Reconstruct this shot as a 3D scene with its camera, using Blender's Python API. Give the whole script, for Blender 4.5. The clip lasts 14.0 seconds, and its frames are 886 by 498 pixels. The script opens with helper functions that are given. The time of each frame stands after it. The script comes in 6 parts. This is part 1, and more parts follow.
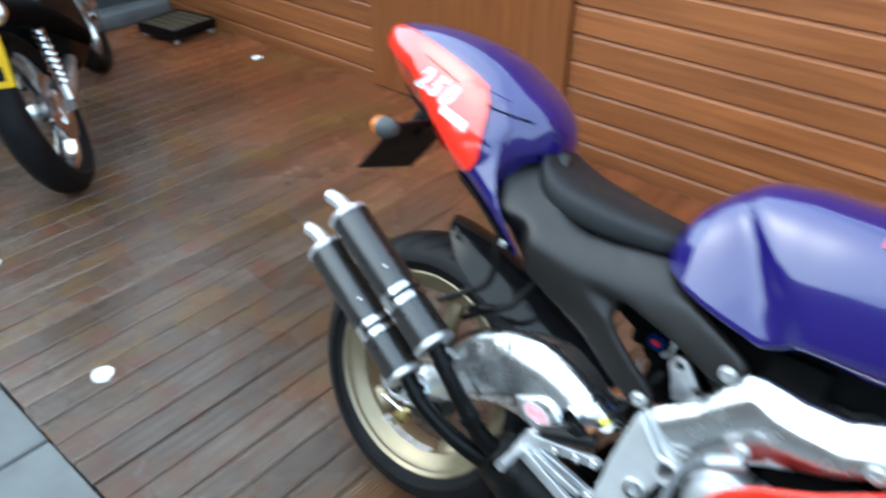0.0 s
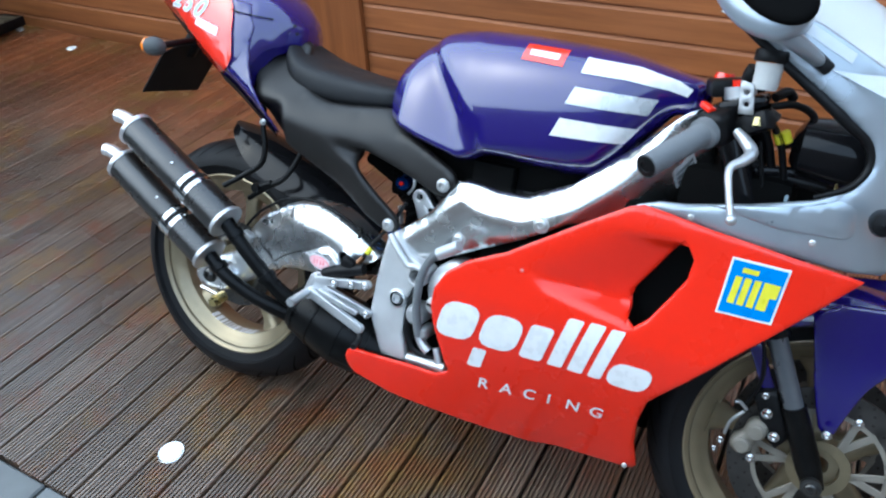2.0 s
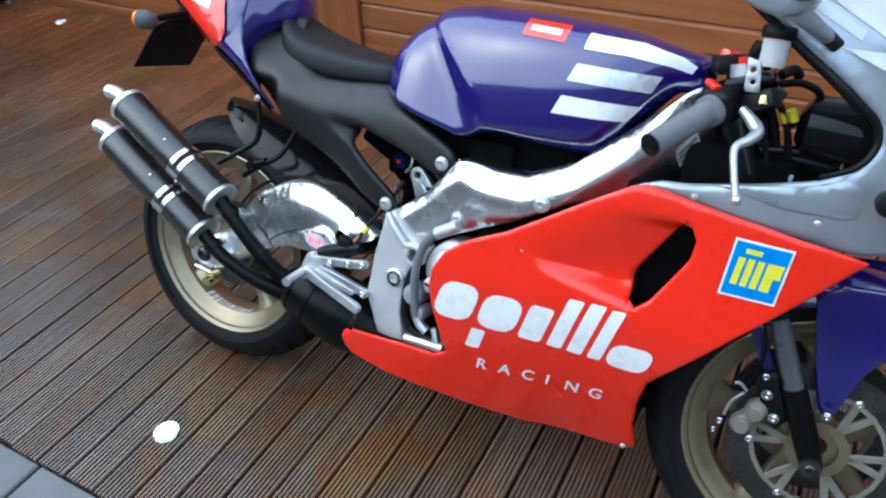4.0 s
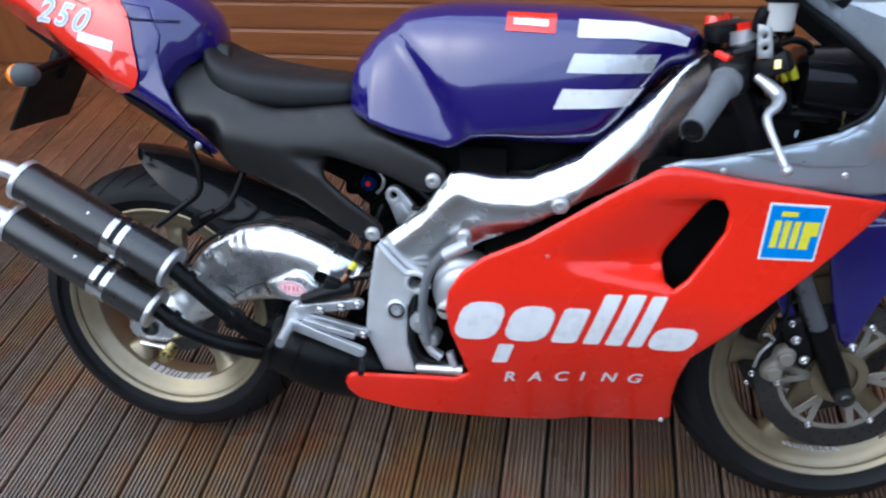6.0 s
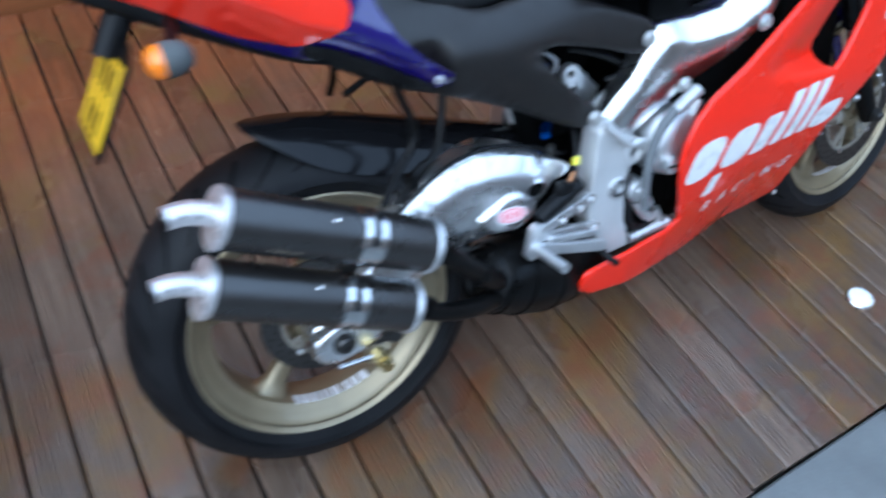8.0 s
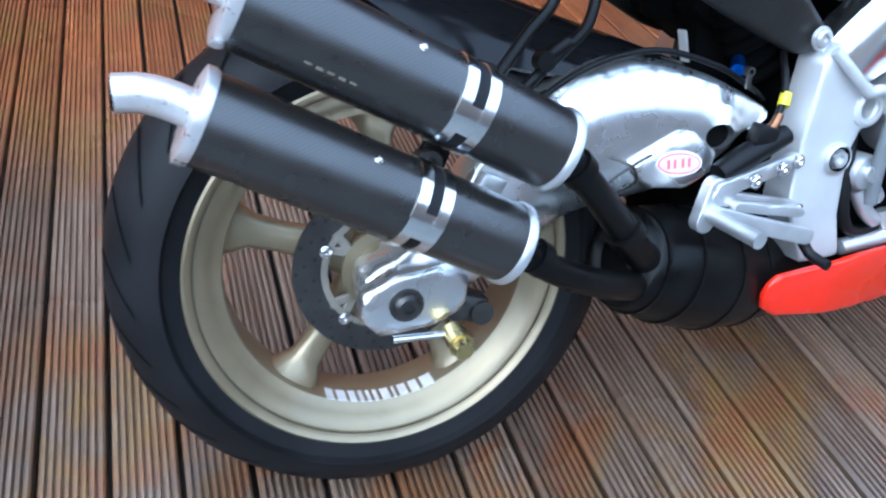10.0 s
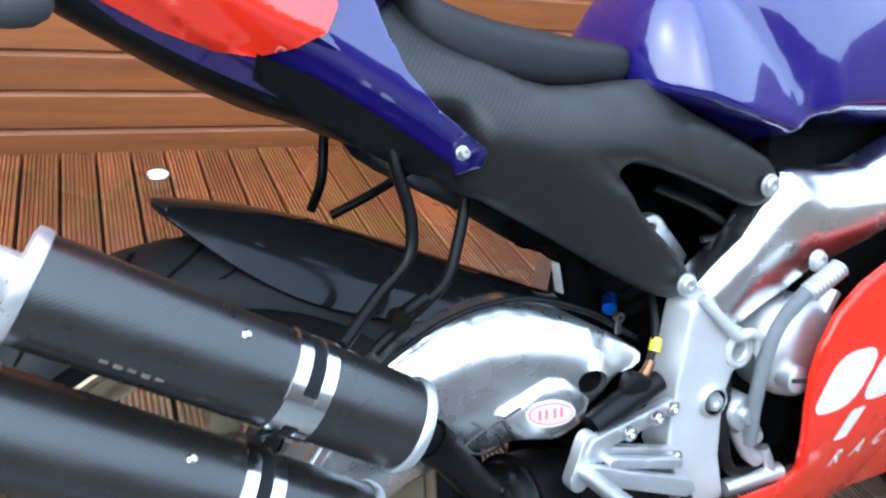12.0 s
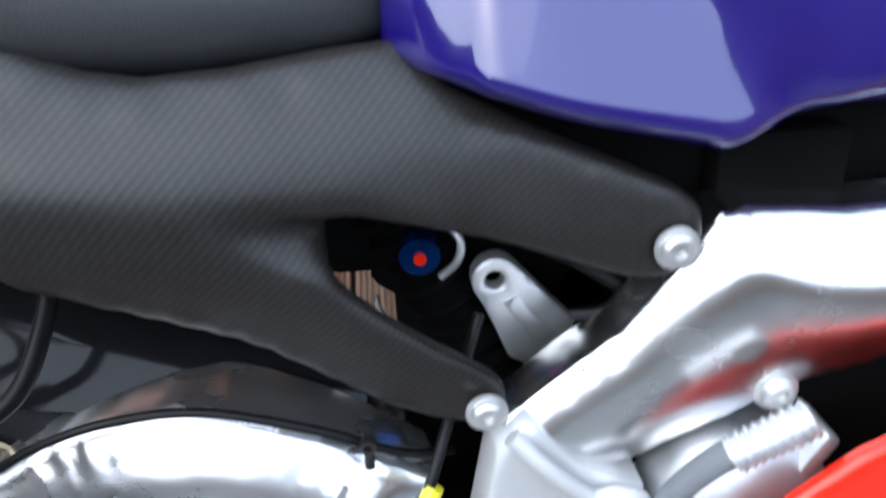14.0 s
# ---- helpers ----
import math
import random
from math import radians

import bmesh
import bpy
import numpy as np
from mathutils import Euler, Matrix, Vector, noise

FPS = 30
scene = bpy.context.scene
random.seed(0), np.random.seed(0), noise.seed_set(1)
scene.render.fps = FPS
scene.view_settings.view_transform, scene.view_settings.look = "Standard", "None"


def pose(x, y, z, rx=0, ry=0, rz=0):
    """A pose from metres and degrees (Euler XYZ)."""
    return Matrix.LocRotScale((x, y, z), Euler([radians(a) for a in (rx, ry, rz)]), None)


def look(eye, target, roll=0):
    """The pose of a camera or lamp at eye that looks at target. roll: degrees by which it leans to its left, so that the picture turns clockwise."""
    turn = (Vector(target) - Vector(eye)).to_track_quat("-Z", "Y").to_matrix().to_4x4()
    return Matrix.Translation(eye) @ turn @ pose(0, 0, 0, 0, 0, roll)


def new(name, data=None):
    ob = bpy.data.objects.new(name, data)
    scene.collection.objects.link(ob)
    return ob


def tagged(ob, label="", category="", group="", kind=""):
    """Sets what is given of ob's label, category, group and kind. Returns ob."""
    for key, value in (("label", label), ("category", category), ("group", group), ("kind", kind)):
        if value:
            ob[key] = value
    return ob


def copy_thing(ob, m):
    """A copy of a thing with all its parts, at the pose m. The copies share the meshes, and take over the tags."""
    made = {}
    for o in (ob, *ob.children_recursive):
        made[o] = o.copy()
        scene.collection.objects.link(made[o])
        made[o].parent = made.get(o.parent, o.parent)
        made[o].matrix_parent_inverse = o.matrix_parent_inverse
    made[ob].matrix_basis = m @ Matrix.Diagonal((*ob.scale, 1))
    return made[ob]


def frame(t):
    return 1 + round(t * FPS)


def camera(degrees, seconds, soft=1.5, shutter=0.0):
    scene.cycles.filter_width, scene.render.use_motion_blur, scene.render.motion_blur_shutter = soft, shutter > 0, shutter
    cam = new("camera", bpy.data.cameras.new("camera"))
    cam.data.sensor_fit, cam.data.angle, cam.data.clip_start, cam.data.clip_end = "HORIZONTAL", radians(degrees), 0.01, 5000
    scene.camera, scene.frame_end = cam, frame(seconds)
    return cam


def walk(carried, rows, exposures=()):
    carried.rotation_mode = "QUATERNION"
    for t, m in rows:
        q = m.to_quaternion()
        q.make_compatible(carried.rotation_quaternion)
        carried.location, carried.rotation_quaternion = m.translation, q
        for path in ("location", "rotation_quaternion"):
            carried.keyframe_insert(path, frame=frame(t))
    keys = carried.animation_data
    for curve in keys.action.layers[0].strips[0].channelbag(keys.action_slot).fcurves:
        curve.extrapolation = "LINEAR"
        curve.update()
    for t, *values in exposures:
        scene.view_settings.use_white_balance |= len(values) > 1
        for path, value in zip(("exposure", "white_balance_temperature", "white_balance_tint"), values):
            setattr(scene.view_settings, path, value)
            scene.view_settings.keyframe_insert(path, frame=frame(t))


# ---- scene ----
# camera
cam = camera(61.77, 14.0, soft=2.2, shutter=0.5)
PATH = [
    (0, 0.8133, -0.8094, 1.4669, 55.50, -0.25, 40.99),
    (0.5, 1.0442, -0.8993, 1.4515, 54.83, -0.05, 32.52),
    (1, 1.1892, -0.9328, 1.4289, 55.31, 2.19, 28.47),
    (1.5, 1.2214, -0.9596, 1.4192, 54.97, 2.76, 28.26),
    (2, 1.2250, -0.9743, 1.4123, 54.28, 2.77, 28.55),
    (2.5, 1.2205, -0.9773, 1.4091, 53.58, 2.74, 28.58),
    (3, 1.2145, -0.9713, 1.4045, 52.97, 2.50, 28.56),
    (5.3, 1.1750, -0.9354, 1.4036, 51.98, 1.85, 25.67),
    (5.5, 1.1159, -0.9273, 1.4203, 51.80, 2.18, 22.85),
    (6, 0.8553, -0.9355, 1.4433, 48.65, 3.58, 10.02),
    (6.1, 0.7884, -0.9647, 1.4289, 49.72, 2.72, 8.07),
    (6.5, 0.5976, -0.9198, 1.4178, 49.08, 0.11, 1.24),
    (7, 0.3208, -0.7451, 1.3832, 42.71, 3.12, -7.12),
    (7.5, 0.0782, -0.6709, 1.3699, 38.77, -3.07, -13.45),
    (8, -0.2562, -0.6209, 1.3702, 39.79, -4.18, -30.35),
    (8.2, -0.3536, -0.6051, 1.3368, 40.47, -3.19, -26.95),
    (10.3, -0.1578, -0.5303, 0.9185, 49.72, -4.45, -18.74),
    (10.5, -0.1427, -0.5197, 0.9308, 52.07, -4.59, -21.33),
    (11, -0.1297, -0.4990, 0.9475, 59.21, -7.94, -26.74),
    (11.5, -0.1206, -0.4902, 0.9764, 61.20, -9.36, -27.41),
    (12, -0.0926, -0.4537, 0.9936, 59.36, -8.72, -23.47),
    (12.5, 0.0826, -0.4052, 0.9889, 59.39, -7.27, -21.00),
    (13, 0.2140, -0.3705, 0.9578, 55.52, -5.12, -19.00),
    (13.5, 0.3495, -0.2968, 0.9432, 50.16, -1.18, -14.72),
    (14, 0.4452, -0.2031, 0.9909, 44.42, 0.36, -5.77),
]
STOPS = ((0, 1.23, 5600, -6), (0.5, 1.18, 5600, -6), (1.5, 1.01, 5450, -3), (2.5, 0.92, 5500, -2), (3, 0.9, 5500, -2), (5.5, 0.71, 5580, 3), (6, 0.65, 5620, 5), (6.5, 0.58, 5620, 7), (7, 0.53, 5650, 8), (7.5, 0.60, 5600, 6), (8, 0.89, 5030, 0), (10.5, 1.55, 5050, 1), (11, 1.56, 5020, 0), (12, 1.55, 5450, 0), (13, 1.52, 5750, 4), (14, 1.30, 6000, 6))
walk(cam, [(t, pose(x, y, z, rx, ry, rz)) for t, x, y, z, rx, ry, rz in PATH], STOPS)

# daylight: a bright overcast sky with a weak, wide sun
world = bpy.data.worlds.new("world")
scene.world = world
world.use_nodes = True
wn = world.node_tree.nodes
sky = wn.new("ShaderNodeTexSky")
sky.sky_type, sky.sun_disc = "NISHITA", False
sky.sun_elevation, sky.sun_rotation = radians(49), radians(238)
sky.air_density, sky.dust_density, sky.ozone_density = 1.0, 3.5, 1.0
hazy = wn.new("ShaderNodeMix")
hazy.data_type, hazy.inputs[0].default_value = "RGBA", 0.55
hazy.inputs[7].default_value = (9.6, 10.6, 12.6, 1)
world.node_tree.links.new(sky.outputs[0], hazy.inputs[6])
world.node_tree.links.new(hazy.outputs[2], wn["Background"].inputs[0])
wn["Background"].inputs[1].default_value = 0.15
sun = new("sun", bpy.data.lights.new("sun", "SUN"))
sun.data.energy, sun.data.angle, sun.data.color = 0.5, radians(85), (1.0, 0.97, 0.92)
sun.matrix_world = look((-4.0, -2.5, 5.5), (0, 0, 0))


# ---- materials ----
def material(name, base, rough=0.5, metal=0.0, coat=0.0, vary=0.12, grain=30.0, bump=0.05, fine=400.0, spec=0.5, rough_vary=0.1):
    """A surface with colour variation at two scales, uneven gloss and fine relief."""
    m = bpy.data.materials.new(name)
    m.use_nodes = True
    n, l = m.node_tree.nodes, m.node_tree.links
    b = n["Principled BSDF"]
    co = n.new("ShaderNodeTexCoord")
    big, small = n.new("ShaderNodeTexNoise"), n.new("ShaderNodeTexNoise")
    big.inputs["Scale"].default_value, small.inputs["Scale"].default_value = grain, fine
    big.inputs["Detail"].default_value, small.inputs["Detail"].default_value = 5, 3
    for tex in (big, small):
        l.new(co.outputs["Object"], tex.inputs["Vector"])
    ramp = n.new("ShaderNodeMapRange")
    l.new(big.outputs["Fac"], ramp.inputs["Value"])
    ramp.inputs["From Min"].default_value, ramp.inputs["From Max"].default_value = 0.3, 0.7
    ramp.inputs["To Min"].default_value, ramp.inputs["To Max"].default_value = 1 - vary, 1 + vary
    mul = n.new("ShaderNodeVectorMath")
    mul.operation = "SCALE"
    mul.inputs[0].default_value = base
    l.new(ramp.outputs[0], mul.inputs["Scale"])
    l.new(mul.outputs[0], b.inputs["Base Color"])
    gl = n.new("ShaderNodeMapRange")
    l.new(big.outputs["Fac"], gl.inputs["Value"])
    gl.inputs["From Min"].default_value, gl.inputs["From Max"].default_value = 0.25, 0.75
    gl.inputs["To Min"].default_value, gl.inputs["To Max"].default_value = max(0.02, rough - rough_vary), rough + rough_vary
    l.new(gl.outputs[0], b.inputs["Roughness"])
    b.inputs["Metallic"].default_value = metal
    b.inputs["Specular IOR Level"].default_value = spec
    b.inputs["Coat Weight"].default_value = coat
    b.inputs["Coat Roughness"].default_value = 0.08 if coat == 0.5 else 0.03
    b.inputs["Coat IOR"].default_value = 1.60 if coat == 1.0 else 1.5
    if bump:
        bp = n.new("ShaderNodeBump")
        bp.inputs["Strength"].default_value, bp.inputs["Distance"].default_value = bump, 0.002
        l.new(small.outputs["Fac"], bp.inputs["Height"])
        l.new(bp.outputs[0], b.inputs["Normal"])
    return m


def timber(name, dark, light, rough, wet, scale, axis, near_wall=None, spots=None, film=0.0):
    """Stained timber: grain stretched along one axis, each board its own shade, with damp and lighter patches."""
    m = bpy.data.materials.new(name)
    m.use_nodes = True
    n, l = m.node_tree.nodes, m.node_tree.links
    b = n["Principled BSDF"]
    geo, info = n.new("ShaderNodeNewGeometry"), n.new("ShaderNodeObjectInfo")
    stretch = n.new("ShaderNodeMapping")
    size = [scale, scale, scale]
    size[axis] = scale * 0.06
    stretch.inputs["Scale"].default_value = size
    l.new(geo.outputs["Position"], stretch.inputs["Vector"])
    shift = n.new("ShaderNodeVectorMath")
    shift.operation = "ADD"
    comb = n.new("ShaderNodeCombineXYZ")
    rnd = n.new("ShaderNodeMath")
    rnd.operation, rnd.inputs[1].default_value = "MULTIPLY", 37.0
    l.new(info.outputs["Random"], rnd.inputs[0])
    l.new(rnd.outputs[0], comb.inputs[axis])
    l.new(stretch.outputs[0], shift.inputs[0])
    l.new(comb.outputs[0], shift.inputs[1])
    g = n.new("ShaderNodeTexNoise")
    g.inputs["Scale"].default_value, g.inputs["Detail"].default_value, g.inputs["Roughness"].default_value = 1.0, 7, 0.62
    l.new(shift.outputs[0], g.inputs["Vector"])
    patch = n.new("ShaderNodeTexNoise")
    patch.inputs["Scale"].default_value, patch.inputs["Detail"].default_value = 2.3, 4
    l.new(geo.outputs["Position"], patch.inputs["Vector"])
    cr = n.new("ShaderNodeValToRGB")
    cr.color_ramp.elements[0].position, cr.color_ramp.elements[0].color = 0.28, (*dark, 1)
    cr.color_ramp.elements[1].position, cr.color_ramp.elements[1].color = 0.72, (*light, 1)
    l.new(g.outputs["Fac"], cr.inputs["Fac"])
    colour = cr.outputs[0]
    if near_wall:
        # the boards near the wall take a redder pair of tones than the open ones
        sep, rim = n.new("ShaderNodeSeparateXYZ"), n.new("ShaderNodeMapRange")
        l.new(geo.outputs["Position"], sep.inputs[0])
        wob = n.new("ShaderNodeMath")
        wob.operation, wob.inputs[1].default_value = "MULTIPLY_ADD", 0.9
        l.new(patch.outputs["Fac"], wob.inputs[0])
        l.new(sep.outputs[1], wob.inputs[2])
        l.new(wob.outputs[0], rim.inputs["Value"])
        rim.inputs["From Min"].default_value, rim.inputs["From Max"].default_value = 1.05, 1.75
        hue = n.new("ShaderNodeValToRGB")
        hue.color_ramp.elements[0].position, hue.color_ramp.elements[0].color = 0.28, (*near_wall[0], 1)
        hue.color_ramp.elements[1].position, hue.color_ramp.elements[1].color = 0.72, (*near_wall[1], 1)
        l.new(g.outputs["Fac"], hue.inputs["Fac"])
        mx = n.new("ShaderNodeMix")
        mx.data_type = "RGBA"
        l.new(rim.outputs[0], mx.inputs[0])
        l.new(colour, mx.inputs[6])
        l.new(hue.outputs[0], mx.inputs[7])
        colour = mx.outputs[2]
    for size_of, lo, hi, tone, most in spots or ():
        sp, amount = n.new("ShaderNodeTexNoise"), n.new("ShaderNodeMapRange")
        sp.inputs["Scale"].default_value, sp.inputs["Detail"].default_value, sp.inputs["Roughness"].default_value = size_of, 9, 0.72
        l.new(geo.outputs["Position"], sp.inputs["Vector"])
        l.new(sp.outputs["Fac"], amount.inputs["Value"])
        amount.inputs["From Min"].default_value, amount.inputs["From Max"].default_value, amount.inputs["To Max"].default_value = lo, hi, most
        mx = n.new("ShaderNodeMix")
        mx.data_type = "RGBA"
        l.new(amount.outputs[0], mx.inputs[0])
        l.new(colour, mx.inputs[6])
        mx.inputs[7].default_value = (*tone, 1)
        colour = mx.outputs[2]
    shade = n.new("ShaderNodeMapRange")
    l.new(info.outputs["Random"], shade.inputs["Value"])
    shade.inputs["To Min"].default_value, shade.inputs["To Max"].default_value = 0.78, 1.22
    sc = n.new("ShaderNodeVectorMath")
    sc.operation = "SCALE"
    l.new(colour, sc.inputs[0])
    l.new(shade.outputs[0], sc.inputs["Scale"])
    l.new(sc.outputs[0], b.inputs["Base Color"])
    ro = n.new("ShaderNodeMapRange")
    l.new(patch.outputs["Fac"], ro.inputs["Value"])
    ro.inputs["From Min"].default_value, ro.inputs["From Max"].default_value = 0.35, 0.65
    ro.inputs["To Min"].default_value, ro.inputs["To Max"].default_value = rough - wet, rough + 0.08
    l.new(ro.outputs[0], b.inputs["Roughness"])
    bp = n.new("ShaderNodeBump")
    # a film of rain water
    b.inputs["Coat Weight"].default_value, b.inputs["Coat Roughness"].default_value, b.inputs["Coat IOR"].default_value = film, 0.30, 1.33
    bp.inputs["Strength"].default_value, bp.inputs["Distance"].default_value = 0.25, 0.002
    l.new(g.outputs["Fac"], bp.inputs["Height"])
    l.new(bp.outputs[0], b.inputs["Normal"])
    return m


def weave(name, size=260.0, rough=0.46, spec=0.3, tone=1.0):
    """Lacquered carbon cloth: a fine twill of two dark greys under a satin coat."""
    m = material(name, (0.02, 0.02, 0.021), rough, 0.0, 0.0, 0.15, 20, 0.0, spec=spec)
    n, l = m.node_tree.nodes, m.node_tree.links
    b = n["Principled BSDF"]
    co, rot = n.new("ShaderNodeTexCoord"), n.new("ShaderNodeMapping")
    rot.inputs["Rotation"].default_value = (0, radians(-45), 0)
    l.new(co.outputs["Object"], rot.inputs["Vector"])
    w = n.new("ShaderNodeTexWave")
    w.inputs["Scale"].default_value, w.bands_direction = size / 6.28, "X"
    l.new(rot.outputs[0], w.inputs["Vector"])
    across = n.new("ShaderNodeTexWave")
    across.inputs["Scale"].default_value, across.bands_direction = size / 8.0, "DIAGONAL"
    l.new(rot.outputs[0], across.inputs["Vector"])
    both = n.new("ShaderNodeMath")
    both.operation = "MULTIPLY"
    part_across = n.new("ShaderNodeMath")
    part_across.operation = "MULTIPLY_ADD"
    part_across.inputs[1].default_value, part_across.inputs[2].default_value = 0.4, 0.6
    l.new(across.outputs["Fac"], part_across.inputs[0])
    l.new(w.outputs["Fac"], both.inputs[0])
    l.new(part_across.outputs[0], both.inputs[1])
    cr = n.new("ShaderNodeValToRGB")
    cr.color_ramp.elements[0].position, cr.color_ramp.elements[0].color = 0.15, (0.0082 * tone, 0.0076 * tone, 0.0071 * tone, 1)
    cr.color_ramp.elements[1].position, cr.color_ramp.elements[1].color = 0.80, (0.0190 * tone, 0.0162 * tone, 0.0146 * tone, 1)
    l.new(both.outputs[0], cr.inputs["Fac"])
    l.new(cr.outputs[0], b.inputs["Base Color"])
    bp = n.new("ShaderNodeBump")
    bp.inputs["Strength"].default_value, bp.inputs["Distance"].default_value = 0.10, 0.0004
    l.new(w.outputs["Fac"], bp.inputs["Height"])
    l.new(bp.outputs[0], b.inputs["Normal"])
    return m


DECK = timber("deck_timber", (0.080, 0.053, 0.036), (0.225, 0.160, 0.115), 0.30, 0.14, 60.0, 1, ((0.16, 0.047, 0.015), (0.38, 0.130, 0.046)), ((1.3, 0.48, 0.62, (0.055, 0.030, 0.019), 0.55), (2.6, 0.50, 0.62, (0.230, 0.130, 0.030), 0.65), (5.5, 0.50, 0.62, (0.180, 0.058, 0.028), 0.60), (14.0, 0.58, 0.74, (0.045, 0.032, 0.024), 0.5), (28.0, 0.58, 0.72, (0.28, 0.22, 0.165), 0.40), (90.0, 0.60, 0.74, (0.035, 0.025, 0.019), 0.4)), 0.6)
CLAD = timber("cladding_timber", (0.185, 0.058, 0.014), (0.34, 0.118, 0.033), 0.55, 0.08, 30.0, 0)
POST = timber("panel_timber", (0.185, 0.058, 0.014), (0.31, 0.106, 0.030), 0.42, 0.08, 30.0, 2)
SLAB = material("paving_stone", (0.125, 0.132, 0.130), 0.55, vary=0.2, grain=9, bump=0.35, fine=160)
DARK_WOOD = material("dark_slats", (0.060, 0.045, 0.022), 0.6, vary=0.3, grain=25, bump=0.2, fine=200)
SOIL = material("dark_underlay", (0.02, 0.017, 0.014), 0.9, vary=0.3)
BRICK = material("house_brick", (0.20, 0.165, 0.14), 0.9, vary=0.2, grain=6, bump=0.3, fine=90)
FENCE = material("grey_fence", (0.07, 0.075, 0.075), 0.7, vary=0.25, grain=6, bump=0.2, fine=60)
PURPLE = material("purple_paint", (0.011, 0.0045, 0.118), 0.16, 0.0, 1.0, 0.06, 12, 0.0, rough_vary=0.03)
RED = material("red_paint", (0.80, 0.018, 0.0035), 0.28, 0.0, 0.5, 0.04, 8, 0.0, rough_vary=0.03, spec=0.35)
PINK = material("red_panel_paint", (0.80, 0.026, 0.009), 0.17, 0.0, 1.0, 0.04, 8, 0.0, rough_vary=0.03)
SILVER = material("silver_grey_paint", (0.40, 0.445, 0.49), 0.30, 0.6, 0.3, 0.05, 10, 0.0, rough_vary=0.04)
WHITE = material("white_vinyl", (0.82, 0.82, 0.82), 0.3, 0.0, 0.3, 0.05, 40, 0.0)
FIGURE = material("pale_blue_vinyl", (0.36, 0.46, 0.52), 0.35, 0.0, 0.3, 0.05, 40, 0.0)
SATIN = material("silver_vinyl", (0.62, 0.64, 0.66), 0.3, 0.3, 0.3, 0.08, 30, 0.0)
BLUE = material("blue_vinyl", (0.006, 0.21, 0.62), 0.3, 0.0, 0.3, 0.05, 40, 0.0)
YELLOW = material("yellow_vinyl", (0.72, 0.66, 0.03), 0.3, 0.0, 0.3, 0.05, 40, 0.0)
PLATE = material("yellow_plate", (0.80, 0.50, 0.01), 0.35, 0.0, 0.3, 0.05, 40, 0.0)
POLISH = material("polished_aluminium", (0.86, 0.86, 0.85), 0.25, 1.0, 0.0, 0.05, 14, 0.02, 500, rough_vary=0.07)
ARM_METAL = material("soft_polished_aluminium", (0.80, 0.805, 0.81), 0.28, 0.97, 0.0, 0.06, 14, 0.03, 500, rough_vary=0.06)
CAP_METAL = material("pale_satin_caps", (0.56, 0.56, 0.55), 0.36, 0.7, 0.0, 0.08, 60, 0.02)
FORK_GREY = material("grey_fork_slider", (0.15, 0.16, 0.175), 0.32, 0.6, 0.0, 0.08, 30, 0.03)
CAST = material("cast_aluminium", (0.62, 0.63, 0.64), 0.40, 0.85, 0.0, 0.10, 25, 0.25, 600)
CHROME = material("bright_steel", (0.78, 0.78, 0.78), 0.16, 1.0, 0.0, 0.06, 40, 0.0)
PIPE = material("heat_pale_steel", (0.74, 0.72, 0.72), 0.32, 0.7, 0.0, 0.10, 60, 0.05)
OLD_GOLD = material("dull_gold", (0.20, 0.165, 0.10), 0.45, 0.5, 0.0, 0.12, 30, 0.08, 500)
GOLD = material("gold_magnesium", (0.29, 0.24, 0.152), 0.38, 0.55, 0.2, 0.10, 25, 0.05, 500)
BRASS = material("brass", (0.55, 0.45, 0.20), 0.3, 1.0, 0.0, 0.10, 60, 0.0)
RUBBER = material("tyre_rubber", (0.008, 0.008, 0.009), 0.55, vary=0.25, grain=15, bump=0.2, fine=500, spec=0.2)
# near-black for black parts and for shade put into hidden recesses
INNER = material("black_and_shade", (0.003, 0.003, 0.003), 0.8, vary=0.3, grain=20, bump=0.1, fine=300, spec=0.05)
BLACK = material("black_plastic", (0.005, 0.005, 0.0055), 0.42, vary=0.2, grain=20, bump=0.1, fine=700, spec=0.2)
GLOSS = material("black_gloss", (0.007, 0.007, 0.008), 0.11, 0.0, 0.0, 0.1, 20, 0.0, spec=0.22)
SEAT = material("seat_vinyl", (0.014, 0.0145, 0.016), 0.5, vary=0.12, grain=18, bump=0.35, fine=900, spec=0.32)
STEEL = material("black_steel", (0.0035, 0.0035, 0.0035), 0.34, 0.0, 0.0, 0.35, 25, 0.1, 500, spec=0.16)
IRON = material("disc_steel", (0.085, 0.083, 0.08), 0.42, 0.9, 0.0, 0.15, 40, 0.1, 800)
DISC = material("worn_disc_steel", (0.085, 0.08, 0.075), 0.4, 0.9, 0.0, 0.15, 40, 0.1, 800)
GRIP = material("grey_grip_rubber", (0.16, 0.17, 0.18), 0.7, vary=0.1, grain=30, bump=0.6, fine=800)
ORANGE = material("amber_lens", (0.85, 0.22, 0.01), 0.15, 0.0, 0.5, 0.05, 30, 0.0)
LIGHT_LENS = material("frosted_lens", (0.85, 0.86, 0.84), 0.35, vary=0.05, grain=60, bump=0.0)
MILKY = material("milky_plastic", (0.62, 0.62, 0.60), 0.35, vary=0.06, grain=30, bump=0.0)
BLUEAN = material("blue_anodised", (0.004, 0.045, 0.22), 0.3, 0.8, 0.0, 0.05, 40, 0.0)
MARK = material("bronze_print", (0.075, 0.058, 0.035), 0.5, vary=0.2)
CALIPER = material("caliper_paint", (0.23, 0.21, 0.175), 0.5, 0.3, 0.0, 0.1, 40, 0.1, 600)
